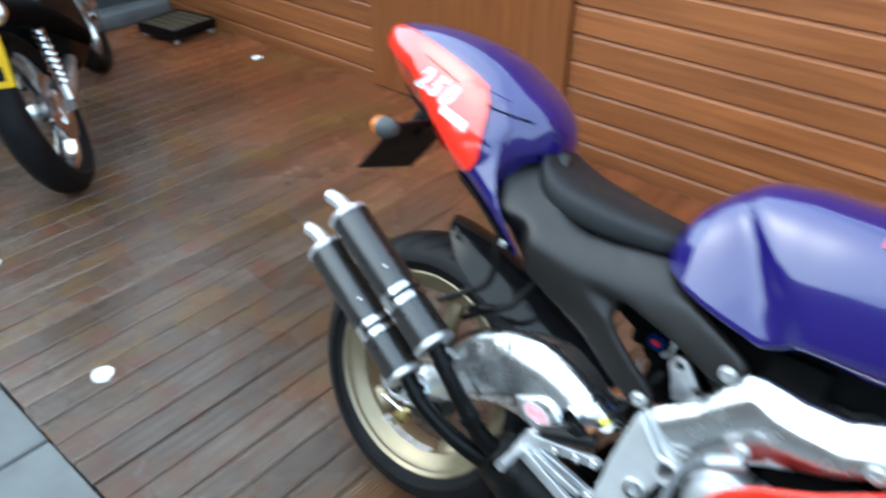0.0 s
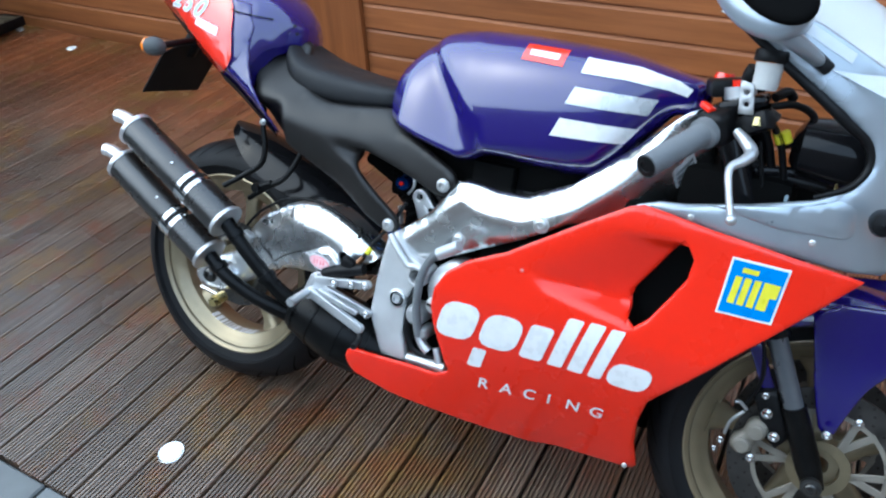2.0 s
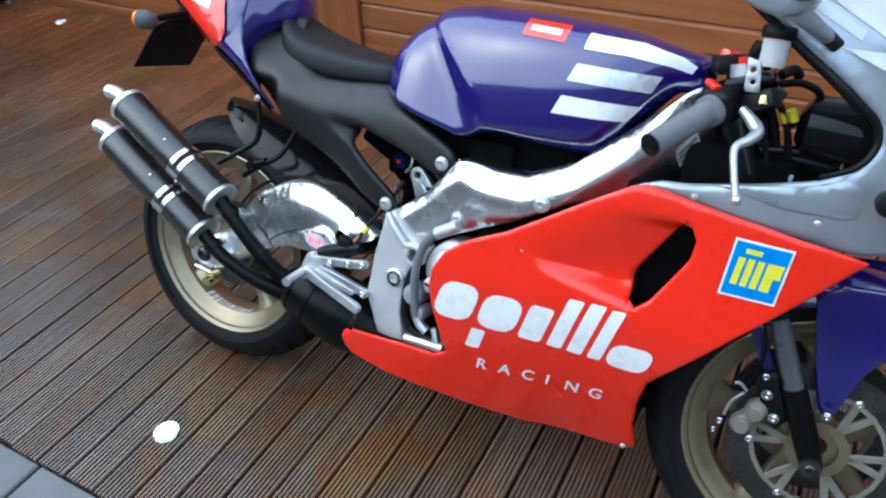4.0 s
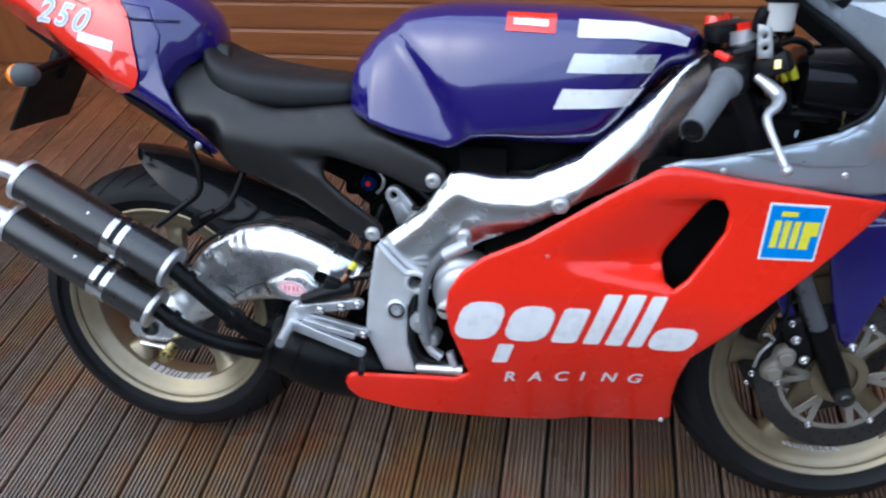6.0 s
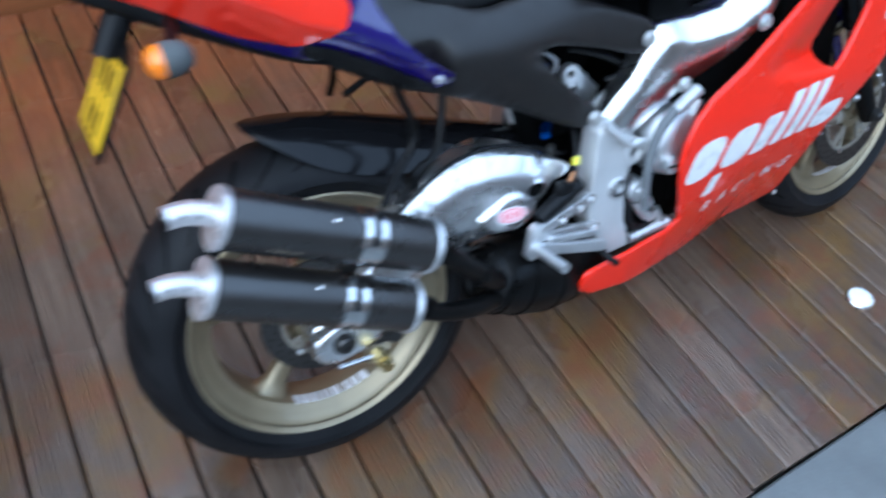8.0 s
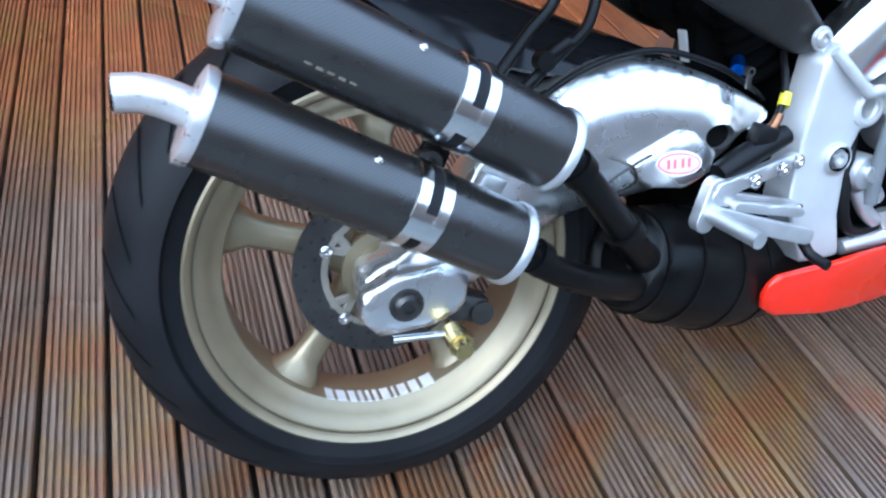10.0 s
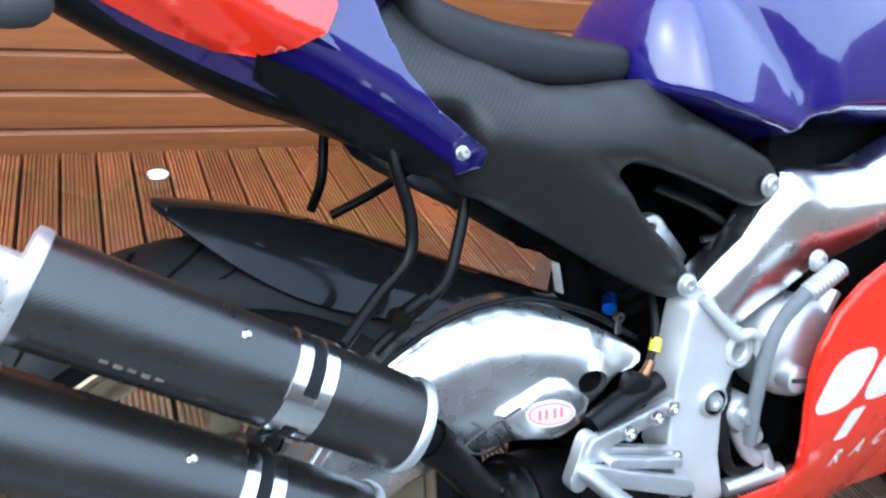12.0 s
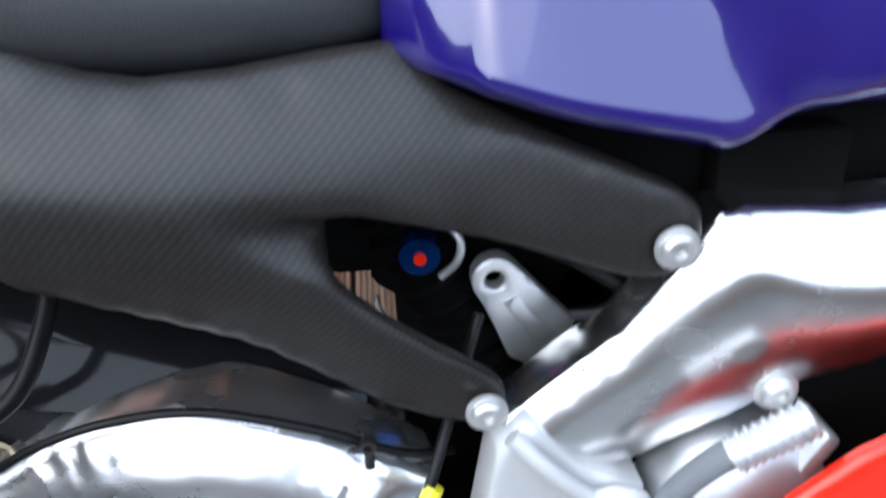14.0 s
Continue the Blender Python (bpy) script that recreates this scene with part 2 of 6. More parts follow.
ROSE_INK = material("faded_red_ink", (0.75, 0.16, 0.20), 0.35, vary=0.1)
PLATE_GREY = material("silver_grey_casting", (0.56, 0.565, 0.565), 0.42, 0.40, 0.0, 0.06, 25, 0.12, 700)
PALE = material("faded_pink_vinyl", (0.84, 0.55, 0.58), 0.35, vary=0.05)
COPPER = material("bare_copper", (0.28, 0.14, 0.07), 0.35, 0.9, 0.0, 0.15, 40, 0.0)
CARBON = weave("carbon_cloth", 460.0, 0.42, 0.46, 0.95)
CARBON_CAN = weave("carbon_sleeve", 700.0, 0.30, 0.95, 1.1)
GLASS = bpy.data.materials.new("sky_pale_screen")
GLASS.use_nodes = True
gb = GLASS.node_tree.nodes["Principled BSDF"]
# the sky's reflection is put in as a whitish, half-opaque body
gb.inputs["Base Color"].default_value, gb.inputs["Roughness"].default_value = (0.90, 0.93, 0.94, 1), 0.18
gb.inputs["Transmission Weight"].default_value, gb.inputs["IOR"].default_value = 0.45, 1.45


# ---- building tools ----
from mathutils.bvhtree import BVHTree
from mathutils.geometry import delaunay_2d_cdt


def thing(name, m, label, category, group="", kind=""):
    ob = new(name)
    ob.matrix_world = m
    return tagged(ob, label, category, group, kind)


def part(name, bm, material, parent, label="", sharp=35.0, m=None):
    """Links a bmesh as one mesh object under a thing or a part."""
    bmesh.ops.recalc_face_normals(bm, faces=bm.faces)
    me = bpy.data.meshes.new(name)
    bm.to_mesh(me)
    bm.free()
    me.polygons.foreach_set("use_smooth", [True] * len(me.polygons))
    me.set_sharp_from_angle(angle=radians(sharp))
    me.materials.append(material)
    ob = new(name, me)
    if parent:
        ob.parent = parent
    if m is not None:
        ob.matrix_basis = m
    return tagged(ob, label)


def spline(points, steps=6, closed=False):
    """A smooth curve (Catmull-Rom) through points of any dimension."""
    p = [np.array(q, float) for q in points]
    n = len(p)
    out = []
    for i in range(n if closed else n - 1):
        a, b = (p[i - 1] if closed or i else 2 * p[0] - p[1]), p[i]
        c = p[(i + 1) % n]
        d = p[(i + 2) % n] if closed or i + 2 < n else 2 * p[-1] - p[-2]
        for k in range(steps):
            t = k / steps
            out.append(0.5 * (2 * b + (c - a) * t + (2 * a - 5 * b + 4 * c - d) * t * t + (3 * b - a - 3 * c + d) * t ** 3))
    if not closed:
        out.append(p[-1])
    return out


def box(bm, size, m=Matrix(), bevel=0.0, seg=2):
    r = bmesh.ops.create_cube(bm, size=1, matrix=m @ Matrix.Diagonal((*size, 1)))
    if bevel:
        edges = {e for v in r["verts"] for e in v.link_edges}
        bmesh.ops.bevel(bm, geom=list(edges), offset=bevel, segments=seg, affect="EDGES", profile=0.5)
    return bm


def cyl(bm, a, b, r, r2=None, seg=20, caps=True):
    """A cylinder or cone from a to b."""
    a, b = Vector(a), Vector(b)
    d = b - a
    m = Matrix.Translation((a + b) / 2) @ d.to_track_quat("Z", "Y").to_matrix().to_4x4()
    bmesh.ops.create_cone(bm, cap_ends=caps, segments=seg, radius1=r, radius2=r if r2 is None else r2, depth=d.length, matrix=m)
    return bm


def ring_sweep(bm, rings, closed=False, caps=True):
    """Skins rings of equal point counts."""
    vs = [[bm.verts.new(p) for p in ring] for ring in rings]
    n = len(vs[0])
    for i in range(len(vs) if closed else len(vs) - 1):
        a, b = vs[i], vs[(i + 1) % len(vs)]
        for k in range(n):
            bm.faces.new((a[k], a[(k + 1) % n], b[(k + 1) % n], b[k]))
    if caps and not closed:
        bm.faces.new(vs[0])
        bm.faces.new(vs[-1])
    return bm


def tube(bm, path, radius, seg=10, steps=6, smooth=True):
    """A round rod along a curve; radius may be a list, one for each control point."""
    radii = radius if isinstance(radius, (list, tuple)) else [radius] * len(path)
    q = [(*p, r) for p, r in zip(path, radii)]
    q = spline(q, steps) if smooth and len(q) > 2 else [np.array(v, float) for v in q]
    pts, rr = [Vector(v[:3]) for v in q], [max(float(v[3]), 0.0005) for v in q]
    rings, side = [], None
    for i, p in enumerate(pts):
        d = (pts[min(i + 1, len(pts) - 1)] - pts[max(i - 1, 0)]).normalized()
        if side is None:
            side = d.orthogonal().normalized()
        side = (side - d * side.dot(d)).normalized()
        up = d.cross(side)
        rings.append([p + (side * math.cos(a) + up * math.sin(a)) * rr[i] for a in np.linspace(0, 2 * math.pi, seg, endpoint=False)])
    return ring_sweep(bm, rings)


def lathe(bm, profile, centre=(0, 0, 0), axis="y", seg=64, closed=True):
    """Turns a profile of (radius, height along the axis) round the axis."""
    rings = []
    for a in np.linspace(0, 2 * math.pi, seg, endpoint=False):
        c, s = math.cos(a), math.sin(a)
        ring = []
        for r, h in profile:
            v = {"y": (r * c, h, r * s), "z": (r * c, r * s, h), "x": (h, r * c, r * s)}[axis]
            ring.append(Vector(v) + Vector(centre))
        rings.append(ring)
    vs = [[bm.verts.new(p) for p in ring] for ring in rings]
    m = len(profile)
    for i in range(seg):
        a, b = vs[i], vs[(i + 1) % seg]
        for k in range(m if closed else m - 1):
            bm.faces.new((a[k], a[(k + 1) % m], b[(k + 1) % m], b[k]))
    return bm


def inside(p, poly):
    """Which of the points p lie in the polygon."""
    x, z = p[:, 0], p[:, 1]
    res = np.zeros(len(p), bool)
    for (x0, z0), (x1, z1) in zip(poly, np.roll(poly, -1, 0)):
        if z0 != z1:
            res ^= ((z0 > z) != (z1 > z)) & (x < (x1 - x0) * (z - z0) / (z1 - z0) + x0)
    return res


def border(p, polys):
    """The distance of points from the outlines."""
    d = np.full(len(p), 9.0)
    for poly in polys:
        for a, b in zip(poly, np.roll(poly, -1, 0)):
            s = b - a
            t = np.clip(((p - a) @ s) / max(s @ s, 1e-12), 0, 1)
            d = np.minimum(d, np.linalg.norm(p - a - t[:, None] * s, axis=1))
    return d


def dense(poly, step):
    out = []
    for a, b in zip(poly, np.roll(poly, -1, 0)):
        k = max(1, int(np.linalg.norm(b - a) / step))
        out += [a + (b - a) * i / k for i in range(k)]
    return np.array(out)


def mesh_2d(outline, holes=(), res=0.012, roll=0.0):
    """Points and triangles that fill an outline with holes; roll: the width of a rounded edge, which gets finer rows."""
    polys = [dense(np.array(o, float), res) for o in (outline, *holes)]
    lo, hi = polys[0].min(0), polys[0].max(0)
    gx, gz = np.meshgrid(np.arange(lo[0], hi[0], res), np.arange(lo[1], hi[1], res * 0.87))
    gx = gx + (np.arange(gx.shape[0]) % 2)[:, None] * res / 2
    g = np.stack([gx.ravel(), gz.ravel()], -1)
    keep = inside(g, polys[0])
    for h in polys[1:]:
        keep &= ~inside(g, h)
    g = g[keep]
    if len(g):
        g = g[border(g, polys) > max(res * 0.45, roll * 1.25)]
    for share in (0.12, 0.42, 1.0) if roll else ():
        for poly in polys:
            t = np.roll(poly, -1, 0) - np.roll(poly, 1, 0)
            nrm = np.stack([-t[:, 1], t[:, 0]], -1) / np.maximum(np.linalg.norm(t, axis=1), 1e-9)[:, None]
            for s in (-1, 1):
                q = poly + s * nrm * roll * share
                ok = inside(q, polys[0]) & (border(q, polys) > roll * share * 0.93)
                for h in polys[1:]:
                    ok &= ~inside(q, h)
                g = np.concatenate([g.reshape(-1, 2), q[ok]])
    pts, edges = [], []
    for poly in polys:
        k = len(pts)
        pts += [Vector(q) for q in poly]
        edges += [(k + i, k + (i + 1) % len(poly)) for i in range(len(poly))]
    pts += [Vector(q) for q in g]
    v, _, f, *_ = delaunay_2d_cdt(pts, edges, [], 0, 1e-6)
    v = np.array([tuple(q) for q in v])
    mid = np.array([v[list(t)].mean(0) for t in f])
    keep = inside(mid, polys[0])
    for h in polys[1:]:
        keep &= ~inside(mid, h)
    return v, [t for t, k in zip(f, keep) if k], polys


def shell(outline, depth, thick=0.004, roll=0.006, holes=(), res=0.012, side=-1, smooth=0, even=3, crisp=False):
    """A panel in the plane of x and z that follows y = depth(x, z), with rounded edges and a back face, as a bmesh."""
    if smooth:
        outline = spline(outline, smooth, True)
        holes = [spline(h, smooth, True) for h in holes]
    v, tri, polys = mesh_2d(outline, holes, res, roll)
    d = border(v, polys)
    y = np.array([depth(a, b) for a, b in v])
    if roll:
        q = np.clip((border(v, polys[:1]) if crisp else d) / roll, 0, 1)
        y = y - side * roll * (1 - np.sqrt(np.clip(1 - (1 - q) ** 2, 0, 1)))
    # even out the skin between its edges
    pairs = np.array([(t[i], t[(i + 1) % 3]) for t in tri for i in range(3)])
    for _ in range(even):
        total, number = np.zeros(len(v)), np.zeros(len(v))
        np.add.at(total, pairs[:, 0], y[pairs[:, 1]])
        np.add.at(number, pairs[:, 0], 1)
        np.add.at(total, pairs[:, 1], y[pairs[:, 0]])
        np.add.at(number, pairs[:, 1], 1)
        y = np.where((d > 1e-5) & (number > 0), 0.5 * y + 0.5 * total / np.maximum(number, 1), y)
    bm = bmesh.new()
    top = [bm.verts.new((a, c, b)) for (a, b), c in zip(v, y)]
    back = [bm.verts.new((a, c - side * thick, b)) for (a, b), c in zip(v, y)]
    count = {}
    for t in tri:
        bm.faces.new([top[i] for i in t])
        bm.faces.new([back[i] for i in reversed(t)])
        for i in range(3):
            e = (t[i], t[(i + 1) % 3])
            k = tuple(sorted(e))
            count[k] = None if k in count else e
    for e in count.values():
        if e:
            bm.faces.new((top[e[0]], back[e[0]], back[e[1]], top[e[1]]))
    return bm


def slab(outline, y0, y1, roll=0.006, holes=(), res=0.014, smooth=0):
    """A solid plate between y0 (front) and y1 with a rounded front edge."""
    return shell(outline, lambda a, b: y0, y1 - y0, roll, holes, res, -1, smooth)


def tree_of(obs):
    """A search tree of the surfaces of parts whose coordinates are those of their thing."""
    bm = bmesh.new()
    for o in obs:
        bm.from_mesh(o.data)
    t = BVHTree.FromBMesh(bm)
    bm.free()
    return t


def lay(points, tree, lift, near=False):
    """Puts (x, z) points on the near surface of a tree, lifted along its normal or, with near, straight outwards."""
    out = []
    for a, b in points:
        hit = tree.ray_cast(Vector((a, -0.6, b)), Vector((0, 1, 0)))
        if hit[0] is None:
            hit = tree.find_nearest(Vector((a, -0.2, b)))
        nrm = Vector((0, -1, 0)) if near else hit[1] if hit[1].y < 0 else -hit[1]
        out.append(hit[0] + nrm * lift)
    return out


def decal(name, outline, tree, mat, parent, lift=0.0012, holes=(), res=0.012, label="", smooth=0, near=False):
    """A thin vinyl cut to an outline of (x, z), lying on a surface."""
    if smooth:
        outline = spline(outline, smooth, True)
        holes = [spline(h, smooth, True) for h in holes]
    v, tri, _ = mesh_2d(outline, holes, res)
    p = lay(v, tree, lift, near)
    bm = bmesh.new()
    vs = [bm.verts.new(q) for q in p]
    for t in tri:
        bm.faces.new([vs[i] for i in t])
    return part(name, bm, mat, parent, label, 60)


def lettering(name, body, size, origin, turn, tree, mat, parent, spacing=1.0, shear=0.0, lift=0.0013, label="", bold=0.0):
    """Words laid on a surface; turn is the tilt of the line in degrees."""
    c = bpy.data.curves.new(name, "FONT")
    c.body, c.size, c.space_character, c.shear, c.offset = body, size, spacing, shear, bold
    ob = bpy.data.objects.new(name, c)
    scene.collection.objects.link(ob)
    ev = ob.evaluated_get(bpy.context.evaluated_depsgraph_get())
    me = ev.to_mesh()
    bm = bmesh.new()
    bm.from_mesh(me)
    ev.to_mesh_clear()
    bpy.data.objects.remove(ob)
    k, s = math.cos(radians(turn)), math.sin(radians(turn))
    pts = [(origin[0] + v.co.x * k - v.co.y * s, origin[1] + v.co.x * s + v.co.y * k) for v in bm.verts]
    for v, q in zip(bm.verts, lay(pts, tree, lift)):
        v.co = q
    return part(name, bm, mat, parent, label, 80)


def bolt(parent, at, r=0.009, depth=0.008, mat=None, name="bolt", axis=(0, -1, 0)):
    """A domed cap screw with a socket in its head."""
    bm = bmesh.new()
    prof = [(r * 1.25, 0), (r * 1.25, 0.0015), (r, 0.002), (r * 0.95, depth * 0.75), (r * 0.7, depth), (r * 0.42, depth), (r * 0.40, depth * 0.5), (0.0003, depth * 0.5), (0.0003, 0)]
    lathe(bm, prof, axis="z", seg=18)
    m = Matrix.Translation(at) @ Vector(axis).to_track_quat("Z", "Y").to_matrix().to_4x4()
    return part(name, bm, mat or CAP_METAL, parent, "", 35, m)


# ---- the setting ----
EDGE, WALL, PITCH, GAP0 = -0.497, 1.72, 0.0925, 0.4600   # deck edge, cladding face, board pitch, one joint
X0, X1, TOP = -3.85, 3.05, 3.10


def structure(name, bm, mat, label, category):
    return tagged(part(name, bm, mat, None, "", 30), label, category, "", "structure")


g = bmesh.new()
box(g, (60, 60, 0.1), Matrix.Translation((0, 0, -0.12)))
structure("ground", g, SOIL, "dark bare ground under the deck and the paving", "ground")
fl = bmesh.new()
box(fl, (X1 - X0, WALL - EDGE - 0.01, 0.03), Matrix.Translation(((X0 + X1) / 2, (EDGE + WALL) / 2, -0.05)))
deck = structure("floor_deck", fl, SOIL, "garden deck of dark wet grooved timber boards", "deck")
bk = bmesh.new()
box(bk, (X1 - X0 + 0.2, 0.08, TOP), Matrix.Translation(((X0 + X1) / 2, WALL + 0.07, TOP / 2)))
clad = structure("wall_north", bk, POST, "orange-brown stained timber cladding with horizontal shiplap boards", "wall")
w = bmesh.new()
box(w, (0.1, 8.6, 1.9), Matrix.Translation((X0 - 0.15, -2.45, 0.85)))
for i in range(41):
    box(w, (0.02, 0.17, 1.8), Matrix.Translation((X0 - 0.09, WALL - 0.15 - i * 0.2, 0.90)), 0.004, 1)
structure("wall_west", w, FENCE, "dark grey weathered timber fence at the deck's end", "fence")
# unseen wall added to hold sky light off the right side
w = bmesh.new()
box(w, (0.12, 6.6, 2.3), Matrix.Translation((X1 + 0.12, -1.45, 1.05)))
structure("wall_east", w, BRICK, "plain brown brick wall, unseen, added to shade the patio's right side", "wall")
w = bmesh.new()
box(w, (9.0, 0.2, 2.85), Matrix.Translation((0.2, -4.6, 1.325)))
structure("wall_south", w, BRICK, "plain brown brick house wall behind the patio", "wall")
pv = bmesh.new()
box(pv, (X1 - X0, 6.2, 0.05), Matrix.Translation(((X0 + X1) / 2, EDGE - 3.11, -0.062)))
paving = structure("pavement", pv, SOIL, "blue-grey stone paving slabs laid beside the deck", "paving")


# ---- the sports motorcycle, in its own upright frame: x ahead, y to its left, z up, leaning on its stand ----
LEAN = 20.5
bike = thing("motorcycle", pose(0, 0, 0, -LEAN), "purple, red and silver two-stroke sports motorcycle leaning on its side stand", "motorcycle")
ZR, XF, ZF = 0.317, 1.354, 0.3037


def wheel(name, centre, tyre_r, tyre_w, rim_r, rim_w, steer, spokes, turn0):
    """A cast five-spoke wheel with its tyre; the axle lies along y."""
    m = Matrix.Translation(centre) @ Matrix.Rotation(radians(steer), 4, Vector((-0.43, 0, 0.90)))
    h = rim_w
    bm = bmesh.new()
    prof = [(rim_r, -h), (rim_r - 0.003, -h - 0.002), (rim_r - 0.010, -h + 0.002), (rim_r - 0.013, -h + 0.010), (rim_r - 0.026, -h + 0.016), (rim_r - 0.030, -h + 0.022), (rim_r - 0.044, -h + 0.030), (rim_r - 0.046, -h + 0.036),
            (rim_r - 0.046, h - 0.036), (rim_r - 0.044, h - 0.030), (rim_r - 0.030, h - 0.022), (rim_r - 0.026, h - 0.016), (rim_r - 0.013, h - 0.010), (rim_r - 0.010, h - 0.002), (rim_r - 0.003, h + 0.002), (rim_r, h),
            (rim_r - 0.006, h - 0.004), (rim_r - 0.020, h - 0.03), (rim_r - 0.022, 0), (rim_r - 0.020, -h + 0.03), (rim_r - 0.006, -h + 0.004)]
    lathe(bm, prof, seg=96)
    rim = part(name, bm, GOLD, bike, "gold cast wheel with five spokes", 40, m)
    bm = bmesh.new()
    t, hw = tyre_r, tyre_w / 2
    prof = [(rim_r - 0.012, -h + 0.006), (rim_r + 0.004, -h + 0.001), (rim_r + 0.018, -h - 0.004)]
    rc = 0.95 * hw
    for a in np.linspace(-82, 82, 17):
        prof.append((t - rc * 0.92 + rc * 0.92 * math.cos(radians(a)), hw * math.sin(radians(a)) / math.sin(radians(82))))
    prof += [(rim_r + 0.018, h + 0.004), (rim_r + 0.004, h - 0.001), (rim_r - 0.012, h - 0.006)]
    lathe(bm, prof, seg=96)
    tyre = part("tyre", bm, RUBBER, rim, "black road tyre with a grooved tread")
    # tread grooves: thin dark sipes, one mesh for each shoulder, set round the tyre
    for s in (-1, 1):
        bm = bmesh.new()
        ring = []
        for q in np.linspace(0, 1, 7):
            ang = radians(12 + 46 * q)
            ring.append((t - rc * 0.92 + rc * 0.92 * math.cos(ang) + 0.0006, s * hw * math.sin(ang) / math.sin(radians(82)), 0.16 * q * q + 0.05 * q))
        for (r0, y0, p0), (r1, y1, p1) in zip(ring, ring[1:]):
            d = 0.0035 / t
            bm.faces.new([bm.verts.new((r * math.cos(p), y, r * math.sin(p))) for r, y, p in ((r0, y0, p0 - d), (r0, y0, p0 + d), (r1, y1, p1 + d), (r1, y1, p1 - d))])
        first = part("tread_groove", bm, INNER, rim, "dark tread groove")
        for i in range(28):
            groove = first if i == 0 else new("tread_groove", first.data)
            groove.parent = rim
            groove.matrix_basis = Matrix.Rotation(2 * math.pi * (i + (0.5 if s > 0 else 0)) / 28, 4, "Y")
    for i in range(spokes):
        a = radians(turn0 + 360 * i / spokes)
        bm = bmesh.new()
        rings = []
        for r, wd, dp, yo in ((0.040, 0.030, 0.022, 0.0), (0.075, 0.021, 0.017, 0), (0.12, 0.017, 0.015, 0), (rim_r - 0.075, 0.019, 0.016, 0), (rim_r - 0.048, 0.034, 0.022, 0), (rim_r - 0.040, 0.050, 0.028, 0)):
            ring = []
            for u, v in ((-1, -0.5), (-0.6, -1), (0.6, -1), (1, -0.5), (1, 0.5), (0.6, 1), (-0.6, 1), (-1, 0.5)):
                p = Vector((r, v * dp + yo, u * wd))
                ring.append(Matrix.Rotation(-a, 3, "Y") @ p)
            rings.append(ring)
        ring_sweep(bm, rings)
        part("spoke", bm, GOLD, rim, "", 50)
    bm = bmesh.new()
    lathe(bm, [(0.018, -0.055), (0.034, -0.055), (0.040, -0.03), (0.048, -0.022), (0.048, 0.022), (0.040, 0.03), (0.034, 0.055), (0.018, 0.055)], seg=36)
    part("hub", bm, GOLD, rim, "", 35)
    return rim


def disc(wh, y, r_out, r_in, carrier, holes, steel, name="brake_disc"):
    """A drilled brake disc on a carrier with arms and buttons."""
    bm = bmesh.new()
    lathe(bm, [(r_in, y - 0.0022), (r_out, y - 0.0022), (r_out, y + 0.0022), (r_in, y + 0.0022)], seg=72)
    d = part(name, bm, steel, bike, "drilled steel brake disc", 30, wh.matrix_basis.copy())
    bm = bmesh.new()
    for i in range(holes):
        for k, rr in enumerate((0.3, 0.62, 0.88)):
            a = 2 * math.pi * (i + k * 0.33) / holes
            r = r_in + (r_out - r_in) * rr
            cyl(bm, (r * math.cos(a), y - 0.0027, r * math.sin(a)), (r * math.cos(a), y - 0.001, r * math.sin(a)), 0.0026, seg=8)
    part("drill_hole", bm, SOIL, d, "dark drill holes")
    bm = bmesh.new()
    lathe(bm, [(0.034, y - 0.003), (0.052, y - 0.003), (0.052, y + 0.003), (0.034, y + 0.003)], seg=40)
    part("disc_carrier", bm, OLD_GOLD, d, "gold disc carrier", 30)
    bm = bmesh.new()
    lathe(bm, [(r_in - 0.006, y - 0.0030), (r_in + 0.002, y - 0.0030), (r_in + 0.002, y + 0.0026), (r_in - 0.006, y + 0.0026)], seg=64)
    part("carrier_ring", bm, CALIPER, d, "grey-gold inner ring of the disc", 30)
    for i in range(carrier):
        bm = bmesh.new()
        a = 2 * math.pi * i / carrier
        for off in (-0.16, 0.16):
            root = 0.048
            p, q = Vector((root * math.cos(a), y, root * math.sin(a))), Vector(((r_in + 0.004) * math.cos(a + off), y, (r_in + 0.004) * math.sin(a + off)))
            d1, d2 = (q - p).normalized(), Vector((0, 1, 0))
            mm = Matrix.Translation((p + q) / 2) @ Matrix((d1, d2.cross(d1), d2)).transposed().to_4x4()
            box(bm, ((q - p).length, 0.013 if carrier == 6 else 0.011, 0.005), mm, 0.001, 1)
        part("carrier_arm", bm, CALIPER, d, "grey-gold carrier arm", 30)
    for i in range(carrier):
        a = 2 * math.pi * i / carrier + 0.16
        bolt(d, ((r_in + 0.002) * math.cos(a), y - 0.004, (r_in + 0.002) * math.sin(a)), 0.006, 0.004, CHROME, "rivet")
    return d


rear = wheel("rear_wheel", (0, 0, ZR), 0.312, 0.155, 0.232, 0.064, 0, 5, 14)
disc(rear, -0.040, 0.110, 0.075, 5, 20, IRON)
front = wheel("front_wheel", (XF, 0, ZF), 0.300, 0.122, 0.229, 0.050, 5, 5, 30)
disc(front, -0.066, 0.150, 0.108, 6, 30, DISC)
disc(front, 0.066, 0.150, 0.108, 6, 30, DISC)


# bodywork
def fair_y(x, z):
    k = min(1.0, max(0.0, (x - 0.55) / 0.35))
    return -(0.225 - (0.30 + 0.44 * k) * max(0.0, 0.50 - z) ** 1.5) + 1.8 * max(0.0, x - 1.20) ** 2 + 0.5 * max(0.0, z - 0.70) ** 1.5


